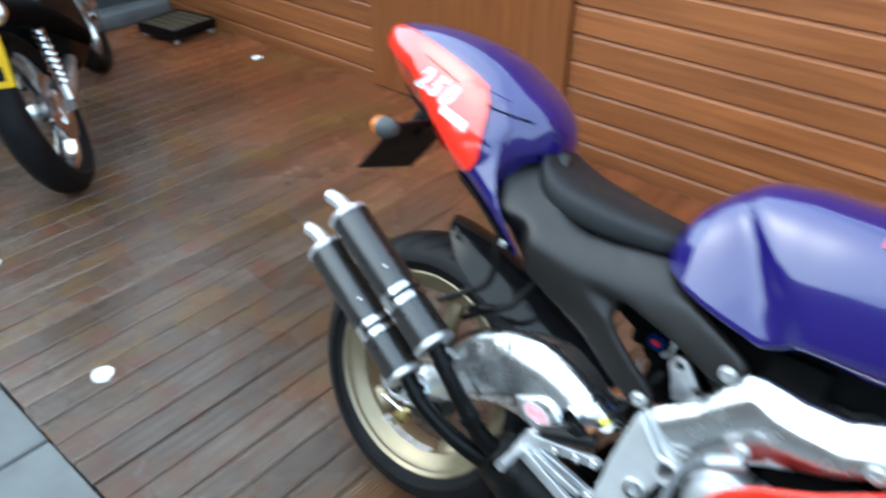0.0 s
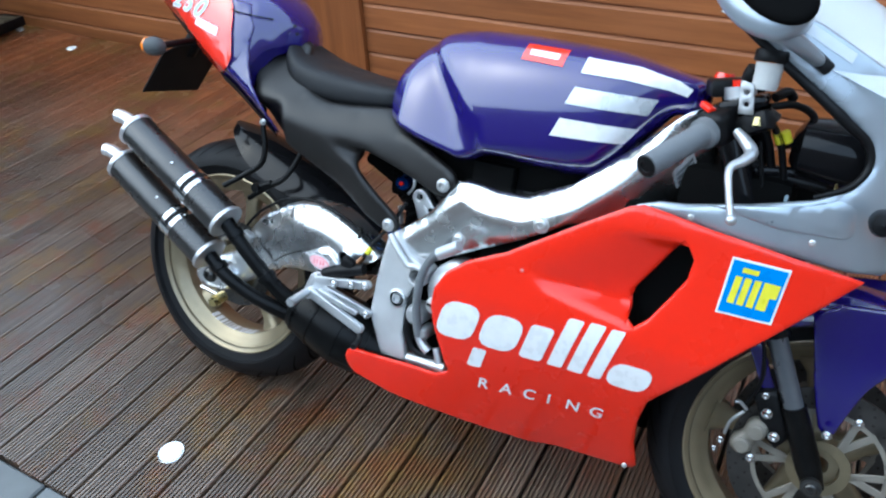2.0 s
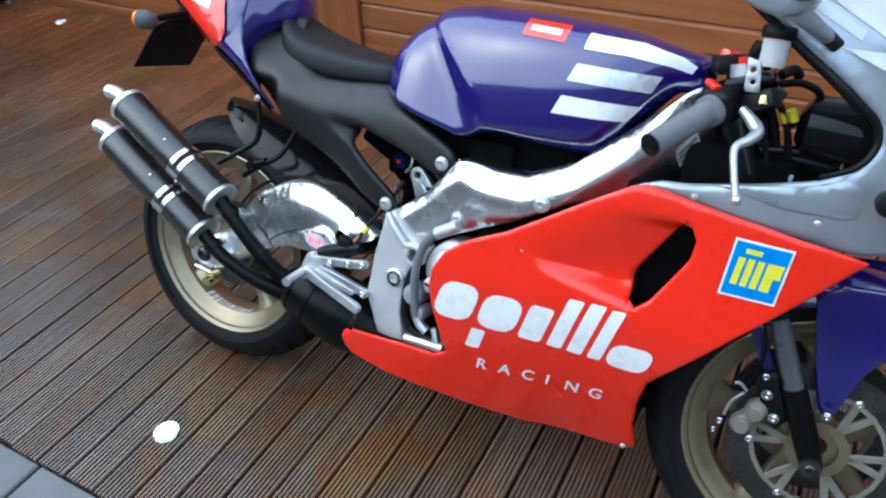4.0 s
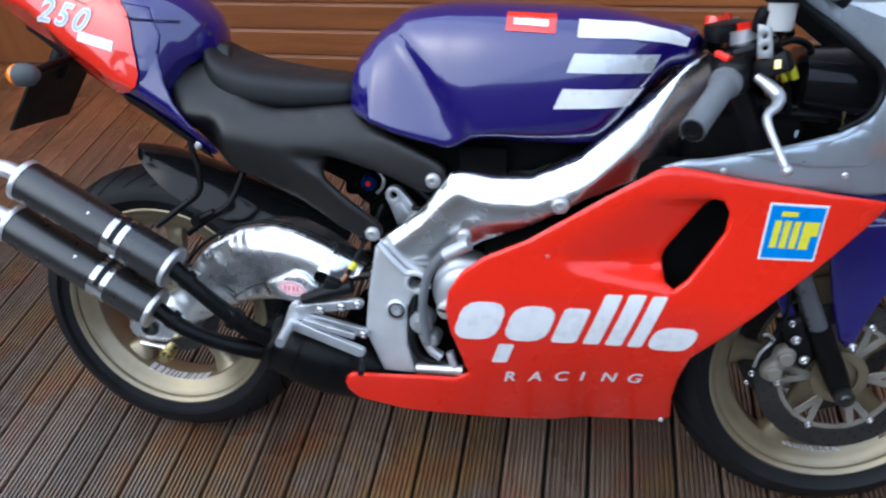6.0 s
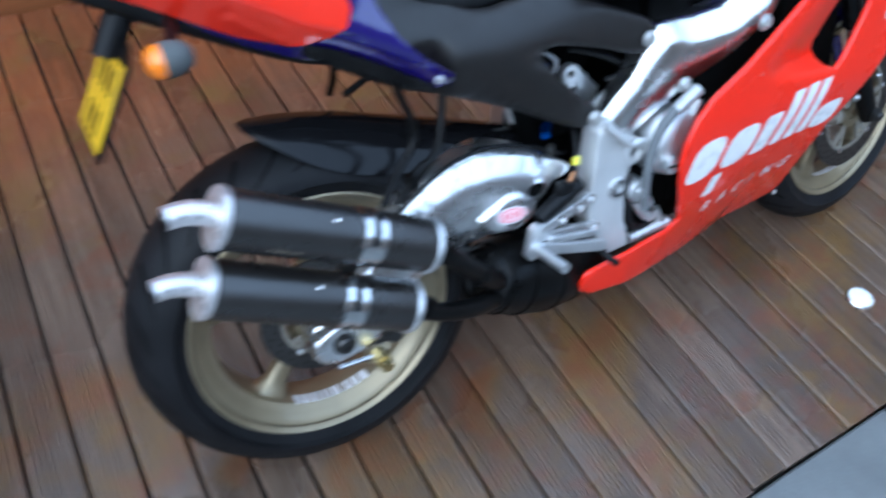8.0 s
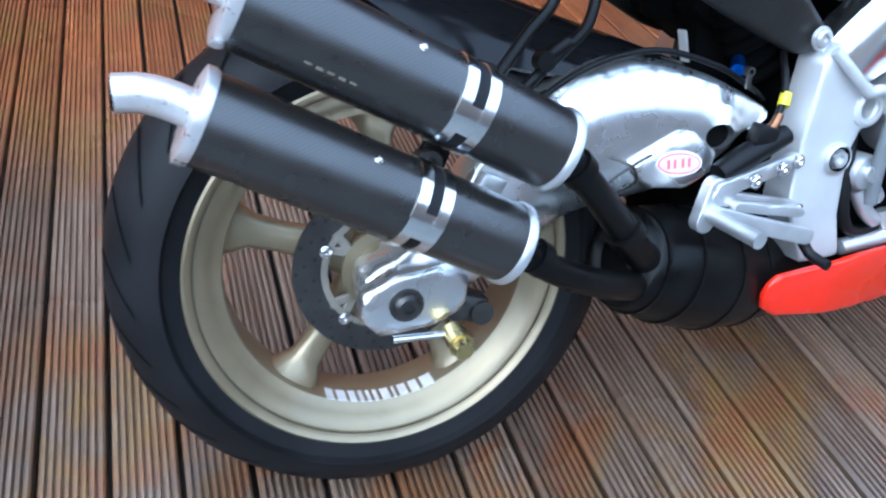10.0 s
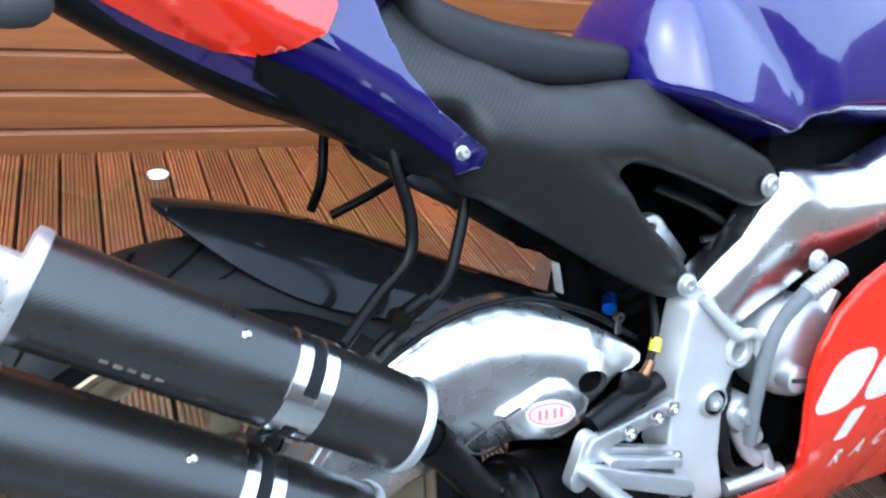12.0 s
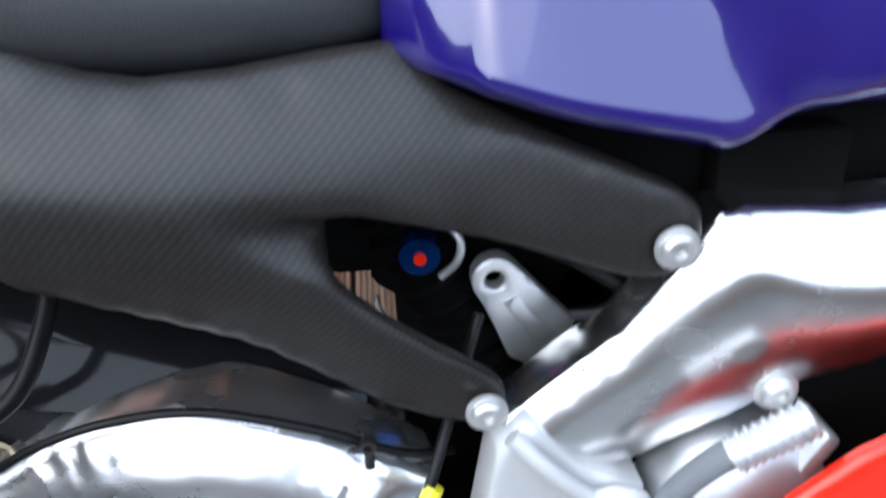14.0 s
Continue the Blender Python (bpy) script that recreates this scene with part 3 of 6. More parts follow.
FAIR = [(0.440, 0.262), (0.445, 0.277), (0.456, 0.287), (0.585, 0.293), (0.655, 0.290), (0.681, 0.306), (0.665, 0.359), (0.650, 0.404), (0.642, 0.451), (0.647, 0.486), (0.669, 0.525), (0.707, 0.556), (0.782, 0.593), (0.870, 0.652), (0.912, 0.680), (0.978, 0.722), (1.000, 0.729),
        (1.040, 0.725), (1.110, 0.714), (1.190, 0.705), (1.260, 0.695), (1.310, 0.686), (1.332, 0.680), (1.279, 0.623), (1.183, 0.518), (1.092, 0.412), (1.070, 0.385), (1.058, 0.330), (1.056, 0.270), (1.064, 0.205), (1.055, 0.192), (0.846, 0.166), (0.733, 0.178), (0.602, 0.198), (0.468, 0.224), (0.446, 0.240)]
SCOOP = [(1.004, 0.563), (1.008, 0.580), (1.028, 0.613), (1.056, 0.660), (1.069, 0.680), (1.083, 0.679), (1.094, 0.660), (1.091, 0.628), (1.070, 0.588), (1.044, 0.542), (1.024, 0.522), (1.010, 0.530)]


def ease(t):
    t = min(1.0, max(0.0, t))
    return t * t * (3 - 2 * t)


def scooped(x, z):
    """The side of the fairing with a hollow that leads into the air outlet."""
    y = fair_y(x, z)
    if x > 1.012 + 0.36 * max(0.0, z - 0.522) + 0.004:
        return y
    upper = ((x - 0.80) * 0.110 - (z - 0.575) * 0.142) / 0.180
    top = 0.685 - z
    low = z - (0.575 - 0.57 * (x - 0.80) if x < 0.86 else 0.541 - 0.125 * (x - 0.86))
    if min(upper, top, low) > 0:
        y += 0.045 * ease(upper / 0.15) * ease(top / 0.018) * ease(low / 0.024)
    return y


fairing = part("side_fairing", shell(FAIR, scooped, 0.004, 0.005, [SCOOP], 0.009, -1, 0, 1), RED, bike, "glossy red lower fairing with white lettering", 40)
LEFT = [(0.70, 0.40), (0.70, 0.556), (0.782, 0.593), (0.870, 0.652), (0.978, 0.722), (1.070, 0.735), (1.240, 0.708), (1.335, 0.685), (1.183, 0.518), (1.070, 0.385), (1.066, 0.195), (0.846, 0.150), (0.70, 0.14)]
# liner, radiator and duct carry the shade behind the fairing in their colour
part("fairing_liner", shell(LEFT, lambda a, b: -fair_y(a, b) - 0.010, 0.003, 0.0, (), 0.03, 1), INNER, bike, "fairing liner coloured black for the shade inside", 40)
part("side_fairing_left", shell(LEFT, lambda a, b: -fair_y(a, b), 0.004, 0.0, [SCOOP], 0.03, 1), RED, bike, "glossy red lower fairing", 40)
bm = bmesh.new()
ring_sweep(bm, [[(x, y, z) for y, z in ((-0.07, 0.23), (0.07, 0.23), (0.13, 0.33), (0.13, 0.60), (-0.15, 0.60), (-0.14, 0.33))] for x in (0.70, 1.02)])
part("radiator", bm, INNER, bike, "black radiator and engine covers, darkened for shade behind the fairing")
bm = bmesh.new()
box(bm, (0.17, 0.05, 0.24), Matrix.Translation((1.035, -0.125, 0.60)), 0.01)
part("air_duct", bm, INNER, bike, "black duct block standing for the shade behind the air outlet")


def loft(sections, n=2.6, seg=28, shift=0.11):
    """Rings of superellipses: x, bottom, top, half width, and the height share of the widest place; shift draws the middle to the near side with height."""
    rings = []
    for x, zb, zt, w, zm in sections:
        ring = []
        for a in np.linspace(0, 2 * math.pi, seg, endpoint=False):
            c, s = math.cos(a), math.sin(a)
            mid = zb + (zt - zb) * zm
            off = shift * max(0.0, mid - 0.45)
            yy = -off + (w - off) * math.copysign(abs(c) ** (2 / n), c)
            zz = mid + (zt - mid if s > 0 else mid - zb) * math.copysign(abs(s) ** (2 / n), s)
            ring.append(Vector((x, yy, zz)))
        rings.append(ring)
    return rings


def dense_sections(sec, steps=5):
    return [tuple(v) for v in spline(sec, steps)]


TANK = [(0.446, 0.775, 0.800, 0.090, 0.5), (0.450, 0.772, 0.835, 0.110, 0.30), (0.464, 0.768, 0.872, 0.120, 0.18), (0.500, 0.758, 0.915, 0.134, 0.14), (0.545, 0.742, 0.947, 0.152, 0.12), (0.610, 0.724, 0.960, 0.168, 0.12), (0.640, 0.718, 0.962, 0.174, 0.13),
        (0.700, 0.736, 0.963, 0.180, 0.18), (0.780, 0.731, 0.961, 0.182, 0.28), (0.870, 0.732, 0.957, 0.176, 0.40), (0.910, 0.762, 0.952, 0.166, 0.45), (0.950, 0.815, 0.944, 0.148, 0.5), (0.990, 0.860, 0.935, 0.122, 0.5), (1.020, 0.868, 0.929, 0.104, 0.5), (1.036, 0.880, 0.921, 0.075, 0.5), (1.043, 0.893, 0.910, 0.035, 0.5)]
rings = loft(dense_sections(TANK, 5), 3.0, 64)
for ring in rings:
    for v in ring:
        # below a slanting line the rear of the flank is hollowed for the knee and flares out towards the seat
        line = 0.935 - 1.18 * (v.x - 0.540)
        fade = min(1, max(0, (0.86 - v.x) / 0.10)) * min(1, max(0, (v.x - 0.45) / 0.05))
        k = min(1, max(0, (line - v.z) / 0.04)) * fade
        flare = 0.30 * max(0.0, line - v.z - 0.01) * fade
        v.y += (0.022 * (3 * k * k - 2 * k ** 3) - flare) * (1 if v.y < -0.05 else 0)
tank_bm = ring_sweep(bmesh.new(), rings)
tank = part("fuel_tank", tank_bm, PURPLE, bike, "glossy purple fuel tank with white stripes", 50)

TAIL = [(-0.272, 0.965, 1.006, 0.050, 0.5), (-0.260, 0.944, 1.020, 0.090, 0.5), (-0.220, 0.915, 1.032, 0.118, 0.5), (-0.150, 0.872, 1.041, 0.140, 0.5), (-0.080, 0.833, 1.041, 0.156, 0.5), (-0.020, 0.800, 1.033, 0.168, 0.5), (0.040, 0.772, 1.016, 0.178, 0.5), (0.085, 0.758, 0.994, 0.182, 0.5), (0.115, 0.785, 0.978, 0.174, 0.48), (0.142, 0.840, 0.962, 0.145, 0.45), (0.168, 0.860, 0.940, 0.118, 0.4), (0.188, 0.875, 0.915, 0.075, 0.4)]
CREASE = ((-0.30, 0.990), (-0.25, 0.980), (-0.136, 0.945), (-0.056, 0.884), (0.030, 0.832), (0.075, 0.814), (0.136, 0.778), (0.218, 0.723))


def crease(x):
    """The height of the sharp line along the tail's side, below which it turns under."""
    return float(np.interp(x, [p[0] for p in CREASE], [p[1] for p in CREASE]))


fine = [(x, zb, zt, w, min(0.75, max(0.17, (crease(x) - zb) / (zt - zb)))) for x, zb, zt, w, zm in dense_sections(TAIL, 5)]
rings = loft(fine, 2.5, 72)
for ring, (x, zb, zt, w, zm) in zip(rings, fine):
    for v in ring:
        drop = zb + (zt - zb) * zm - v.z
        if drop > 0 and abs(v.y) > 0.02:
            reach = w if v.y < 0 else w - 0.22 * max(0.0, zb + (zt - zb) * zm - 0.45)
            v.y = math.copysign(max(0.02, reach - 0.95 * drop), v.y)
tail = part("tail_unit", ring_sweep(bmesh.new(), rings), PURPLE, bike, "glossy purple single-seat tail unit with red panels", 38)
UNDER = [(x, zb - 0.016, zb + 0.05, max(0.02, w - 0.062), 0.4) for x, zb, zt, w, zm in TAIL if -0.23 < x < 0.1] + [(0.16, 0.715, 0.78, 0.112, 0.4), (0.24, 0.700, 0.76, 0.112, 0.4)]
part("tail_undertray", ring_sweep(bmesh.new(), loft(dense_sections(UNDER, 4), 3.0, 32)), BLACK, bike, "black undertray below the tail", 50)
TIP = [(-0.060, 0.930), (-0.060, 0.850), (-0.020, 0.820), (0.020, 0.796), (0.060, 0.770), (0.112, 0.736), (0.165, 0.708), (0.203, 0.697), (0.221, 0.706), (0.219, 0.722), (0.174, 0.758), (0.148, 0.790), (0.130, 0.828), (0.122, 0.860), (0.124, 0.905), (0.100, 0.950), (0.020, 0.965)]
tail_skin = tree_of([tail])


def tip_y(x, z):
    """The side panel: an upright strip above the crease, turned under below it."""
    drop = crease(x) - z
    return -(0.1795 + 0.11 * max(0, x - 0.03)) + (0.95 * drop if drop > 0 else -0.22 * drop)


def side_y(x, z):
    """The panel lies on the tail where that is behind it and runs out into the tip in front."""
    hit = tail_skin.ray_cast(Vector((x, -1, z)), Vector((0, 1, 0)))[0]
    k = ease((x + 0.01) / 0.08) * ease((0.885 - z) / 0.06)
    if hit is None or hit.y > -0.06:
        return tip_y(x, z)
    return hit.y - 0.002 + (tip_y(x, z) - hit.y + 0.002) * k


tip = part("tail_side_panel", shell(TIP, side_y, 0.004, 0.002, (), 0.0065, -1, 0, 8), PURPLE, bike, "purple side panel of the tail", 60)
# black strip laid over the purple as the shade below the crease
SHADE_STRIP = [(x, crease(x) - 0.030) for x in np.linspace(0.030, 0.196, 12)] + [(0.203, 0.690), (0.165, 0.700), (0.112, 0.728), (0.060, 0.762), (0.030, 0.782)]
part("tail_shade_strip", shell(SHADE_STRIP, lambda a, b: tip_y(a, b) - 0.006, 0.004, 0.0, (), 0.009, -1, 0, 2), BLACK, bike, "black strip laid on as the shade along the tail's lower edge", 60)
part("tail_side_panel", shell([(0.020, 0.806), (0.060, 0.772), (0.112, 0.752), (0.165, 0.732), (0.203, 0.724), (0.217, 0.738), (0.148, 0.788), (0.080, 0.800)], lambda a, b: -tip_y(a, b) - 0.02, 0.004, 0.006, (), 0.02, 1), PURPLE, bike, "purple side panel of the tail", 50)

# seat and its carbon subframe cover
COVER = [(0.205, 0.880), (0.172, 0.888), (0.142, 0.879), (0.122, 0.856), (0.118, 0.830), (0.136, 0.788), (0.196, 0.694), (0.239, 0.670), (0.296, 0.641), (0.353, 0.611), (0.404, 0.581), (0.450, 0.556), (0.478, 0.545), (0.495, 0.543), (0.507, 0.551), (0.510, 0.566), (0.500, 0.583), (0.462, 0.615), (0.430, 0.643), (0.411, 0.665), (0.406, 0.686), (0.413, 0.700), (0.440, 0.697), (0.490, 0.682), (0.540, 0.664), (0.585, 0.646), (0.606, 0.645), (0.622, 0.654), (0.629, 0.671), (0.622, 0.694), (0.580, 0.717), (0.520, 0.745), (0.478, 0.768), (0.455, 0.788), (0.319, 0.779), (0.250, 0.806), (0.218, 0.850)]


def cover_y(x, z):
    """The cover's side: folded in towards the seat, tucked under along its lower edge, with a sharp hollow where it forks."""
    top = z - 0.745
    fold = 0.5 * (top + math.sqrt(top * top + 0.022 ** 2))
    swell = 0.010 * math.exp(-((z - (0.735 - 0.50 * (x - 0.25))) / 0.055) ** 2)
    under = 0.745 - 0.30 * (x - 0.20) - z
    tuck = 0.5 * (under + math.sqrt(under * under + 0.03 ** 2)) * (1 - 0.75 * ease((x - 0.33) / 0.13))
    hollow = 0.0
    if 0.345 < x < 0.45:
        hollow = min(0.026, 2.2 * max(0.0, min(0.712 - 0.10 * (x - 0.345) - z, z - (0.709 - 0.60 * (x - 0.345))))) * ease((0.45 - x) / 0.03)
    return -(0.157 + 0.12 * max(0, 0.5 - x)) + 0.9 * fold - swell + hollow + 0.45 * tuck + 0.035 * ease((0.232 - x) / 0.03) * ease((0.775 - z) / 0.04)


cover = part("subframe_cover", shell(COVER, cover_y, 0.006, 0.009, (), 0.008, -1, 3, 3), CARBON, bike, "matt black carbon subframe cover with a forked end", 60)
part("subframe_cover_left", shell([(0.165, 0.850), (0.118, 0.830)] + COVER[5:-1], lambda a, b: -cover_y(a, b), 0.006, 0.014, (), 0.02, 1), CARBON, bike, "matt black carbon subframe cover", 60)
PAD = [(0.166, 0.845, 0.872, 0.075, 0.5), (0.174, 0.825, 0.884, 0.108, 0.5), (0.200, 0.800, 0.868, 0.130, 0.5), (0.245, 0.778, 0.852, 0.138, 0.5), (0.315, 0.768, 0.840, 0.132, 0.5), (0.390, 0.772, 0.832, 0.118, 0.5), (0.440, 0.780, 0.828, 0.104, 0.5), (0.458, 0.792, 0.820, 0.085, 0.5)]
part("seat_pad", ring_sweep(bmesh.new(), loft(dense_sections(PAD, 5), 3.2, 48)), SEAT, bike, "black ribbed vinyl seat pad", 60)
bm = bmesh.new()
ring_sweep(bm, loft([(0.02, 0.80, 0.89, 0.115, 0.5), (0.12, 0.75, 0.845, 0.130, 0.5), (0.25, 0.73, 0.79, 0.125, 0.5)], 3, 20))
part("seat_base", bm, CARBON, bike, "matt black seat base")
# the shade below the tank is put into this support's colour
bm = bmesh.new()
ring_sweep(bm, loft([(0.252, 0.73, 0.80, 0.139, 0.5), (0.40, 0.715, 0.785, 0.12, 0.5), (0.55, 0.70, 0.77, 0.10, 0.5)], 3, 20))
part("seat_support", bm, INNER, bike, "seat support below the tank, blackened for the shade there")

# frame, swingarm
SPAR_TOP = ((0.500, 0.535), (0.520, 0.552), (0.583, 0.606), (0.640, 0.682), (0.655, 0.687), (0.718, 0.681), (0.776, 0.684), (0.858, 0.723), (0.943, 0.801), (1.014, 0.872), (1.048, 0.894))


def beam_y(x, z):
    """The spar's side: a flat bevel along its upper edge, an upright face below it that turns under."""
    d = 9.0
    for (x0, z0), (x1, z1) in zip(SPAR_TOP, SPAR_TOP[1:]):
        u, v = x1 - x0, z1 - z0
        t = max(0.0, min(1.0, ((x - x0) * u + (z - z0) * v) / (u * u + v * v)))
        d = min(d, math.hypot(x - x0 - t * u, z - z0 - t * v))
    wide = 0.014 + 0.022 * ease((x - 0.60) / 0.10) - 0.033 * ease((x - 0.93) / 0.09)
    bevel = 0.85 * max(0.0, wide - d)
    under = 4.0 * max(0.0, d - wide - 0.012) ** 2
    return -(0.160 + 0.11 * max(0, min(x, 0.86) - 0.55)) + 0.42 * max(0, x - 0.86) + bevel + under


BEAM = [(0.506, 0.548), (0.520, 0.556), (0.583, 0.608), (0.638, 0.682), (0.655, 0.687), (0.718, 0.681), (0.776, 0.684), (0.858, 0.723), (0.943, 0.801), (1.014, 0.870), (1.048, 0.892), (1.066, 0.862), (1.074, 0.810), (1.068, 0.750), (1.040, 0.712), (0.990, 0.695), (0.935, 0.678), (0.872, 0.658), (0.780, 0.602), (0.690, 0.556), (0.640, 0.530), (0.590, 0.500), (0.560, 0.508), (0.520, 0.530)]
beam = part("frame_beam", shell(BEAM, beam_y, 0.035, 0.004, (), 0.008, -1, 0, 2), POLISH, bike, "polished aluminium frame spar", 50)
part("frame_beam_left", shell(BEAM, lambda a, b: -beam_y(a, b), 0.035, 0.016, (), 0.025, 1), POLISH, bike, "polished aluminium frame spar", 50)
CASTP = [(0.502, 0.538), (0.522, 0.556), (0.556, 0.516), (0.575, 0.506), (0.602, 0.492), (0.598, 0.462), (0.572, 0.448), (0.560, 0.420), (0.560, 0.345), (0.574, 0.284), (0.513, 0.284), (0.478, 0.365), (0.486, 0.449)]
HOLE = [(0.576 + 0.014 * math.cos(a), 0.476 + 0.014 * math.sin(a)) for a in np.linspace(0, 6.283, 16, endpoint=False)]
plate = part("pivot_plate", shell(CASTP, lambda a, b: -0.166, 0.040, 0.004, [HOLE], 0.009, -1, 0, 0), PLATE_GREY, bike, "cast aluminium pivot plate", 50)
part("pivot_plate_left", shell(CASTP, lambda a, b: 0.166, 0.040, 0.007, (), 0.02, 1), CAST, bike, "cast aluminium pivot plate", 50)
ARM = [(-0.040, 0.300), (-0.036, 0.335), (0.000, 0.354), (0.055, 0.385), (0.098, 0.447), (0.135, 0.489), (0.170, 0.513), (0.210, 0.534), (0.254, 0.546), (0.311, 0.548), (0.384, 0.524), (0.440, 0.493), (0.462, 0.476), (0.448, 0.462), (0.424, 0.452), (0.404, 0.432), (0.366, 0.410), (0.300, 0.394), (0.240, 0.388), (0.190, 0.372), (0.140, 0.345), (0.090, 0.312), (0.040, 0.285), (-0.020, 0.280)]
EYE_HOLE = [(0.387 + 0.018 * math.cos(a), 0.457 + 0.015 * math.sin(a)) for a in np.linspace(0, 6.283, 18, endpoint=False)]


def arm_y(x, z):
    """The arm's outer face: swollen along its upper edge, with a flat lower part."""
    ridge = 0.548 - 1.6 * (x - 0.285) ** 2
    return -(0.112 + 0.085 * min(0.40, max(0.0, x - 0.03))) - 0.012 * math.exp(-((ridge - z - 0.035) / 0.022) ** 2) * (1 if x > 0.08 else 0) + 0.10 * (z - 0.43)


arm = part("swingarm", shell(ARM, arm_y, 0.055, 0.022, [EYE_HOLE], 0.007, -1, 2, 40, True), ARM_METAL, bike, "polished aluminium banana swingarm", 60)
part("swingarm_left", shell([(0.0, 0.28), (0.0, 0.345), (0.45, 0.45), (0.45, 0.37)], lambda a, b: 0.13, 0.04, 0.01, (), 0.02, 1), POLISH, bike, "polished aluminium swingarm", 60)


# ---- decals on the bodywork ----
skin = tree_of([fairing])
ROSE = [(1.149, 0.683), (1.234, 0.682), (1.226, 0.591), (1.143, 0.589)]
badge = decal("square_badge", ROSE, skin, WHITE, bike, 0.0012, label="square sticker with a white border, blue field and yellow bars")
cx, cz = 1.188, 0.636
inner = [(cx + (a - cx) * 0.92, cz + (b - cz) * 0.92) for a, b in ROSE]
decal("badge_field", inner, skin, BLUE, badge, 0.0020, label="blue field")
for a, w, z0, z1 in ((1.158, 0.010, 0.610, 0.655), (1.172, 0.010, 0.610, 0.655), (1.186, 0.010, 0.610, 0.655), (1.200, 0.014, 0.610, 0.655), (1.213, 0.010, 0.632, 0.655), (1.164, 0.024, 0.662, 0.670)):
    k = 0.10
    decal("badge_bar", [(a + k * (z0 - 0.63), z0), (a + w + k * (z0 - 0.63), z0), (a + w + k * (z1 - 0.63), z1), (a + k * (z1 - 0.63), z1)], skin, YELLOW, badge, 0.0027)


def rounded(x0, x1, z0, z1, r, lean=0.0, rise=0.0):
    """A rounded, leaning block as an outline."""
    out = []
    for ccx, ccz, a0 in ((x1 - r, z1 - r, 0), (x0 + r, z1 - r, 90), (x0 + r, z0 + r, 180), (x1 - r, z0 + r, 270)):
        for a in (0, 30, 60, 90):
            out.append((ccx + r * math.cos(radians(a0 + a)), ccz + r * math.sin(radians(a0 + a))))
    return [(a + lean * (b - z0), b + rise * (a - 0.65)) for a, b in out]


L, R = 0.30, 0.035
mark = decal("white_emblem", rounded(0.652, 0.730, 0.392, 0.474, 0.026, L, R), skin, WHITE, bike, 0.0012, (), 0.009, "row of large white rounded emblem shapes")
for x0, x1, z0, z1, r in ((0.742, 0.818, 0.392, 0.470, 0.026), (0.724, 0.752, 0.338, 0.384, 0.004), (0.828, 0.872, 0.392, 0.470, 0.008), (0.884, 0.912, 0.392, 0.500, 0.004), (0.922, 0.950, 0.392, 0.502, 0.004), (0.960, 0.984, 0.392, 0.500, 0.004), (0.990, 1.062, 0.388, 0.440, 0.020)):
    decal("emblem_block", rounded(x0, x1, z0, z1, r, L, R), skin, WHITE, mark, 0.0012, (), 0.010)
for k, letter in enumerate("RACING"):
    lettering("racing_letter", letter, 0.036, (0.745 + 0.0462 * k - (0.008 if k > 3 else 0), 0.292 + 0.0034 * k), 3.5, skin, WHITE, mark, 1.0, 0.25, label="small white letter", bold=0.0006)

skin = tree_of([tank])
for pts in ([(0.842, 0.940), (0.932, 0.936), (0.995, 0.922), (1.018, 0.911), (1.012, 0.899), (0.982, 0.906), (0.918, 0.913), (0.841, 0.914)], [(0.838, 0.891), (0.972, 0.889), (0.960, 0.861), (0.827, 0.862)], [(0.823, 0.837), (0.950, 0.837), (0.930, 0.809), (0.810, 0.805)]):
    decal("tank_stripe", pts, skin, SATIN if pts[0][1] == 0.891 else WHITE, bike, 0.0015, (), 0.006, "white vinyl stripe on the tank")
tag = decal("tank_badge", [(0.726, 0.949), (0.806, 0.947), (0.806, 0.919), (0.727, 0.922)], skin, PINK, bike, 0.0012, label="small red sticker with a white bar")
decal("badge_bar", [(0.738, 0.940), (0.794, 0.938), (0.794, 0.928), (0.739, 0.931)], skin, WHITE, tag, 0.0020)

skin = tree_of([tail, tip])
panel = decal("tail_red_panel", [(-0.264, 1.000), (-0.254, 0.956), (-0.205, 0.915), (-0.140, 0.876), (-0.080, 0.842), (-0.040, 0.820), (0.000, 0.804), (0.030, 0.799), (0.058, 0.806), (0.080, 0.818), (0.089, 0.838), (0.086, 0.870), (0.079, 0.915), (0.070, 0.942), (0.050, 0.966), (0.010, 0.981), (-0.053, 0.998), (-0.115, 1.012), (-0.175, 1.022), (-0.225, 1.024), (-0.255, 1.014)], skin, PINK, bike, 0.0050, (), 0.0055, "red panel on the tail with pale figures", near=True)
lettering("race_number", "250", 0.056, (-0.112, 0.929), -12, skin, WHITE, panel, 1.32, 0.45, 0.0065, "white outline of the figures", 0.0024)
lettering("race_number", "250", 0.056, (-0.112, 0.929), -12, skin, FIGURE, panel, 1.32, 0.45, 0.0073, "pale blue-grey figures", -0.0010)
decal("figure_bar", [(-0.022, 0.911), (0.048, 0.895), (0.044, 0.877), (-0.028, 0.894)], skin, WHITE, panel, 0.0065, near=True)

# ---- fasteners ----
for at, r in (((0.609, -0.160, 0.669), 0.0110), ((0.496, -0.158, 0.562), 0.0110), ((0.194, -0.197, 0.721), 0.0052), ((0.831, -0.205, 0.652), 0.012), ((0.669, -0.186, 0.580), 0.011)):
    bolt(bike, at, r, 0.008)
for at in ((0.816, -0.222, 0.568), (0.693, -0.115, 0.209), (1.075, -0.221, 0.727), (1.045, -0.115, 0.205), (1.250, -0.214, 0.727)):
    bolt(bike, at, 0.0042, 0.003, CAP_METAL, "fairing_screw")
bm = bmesh.new()
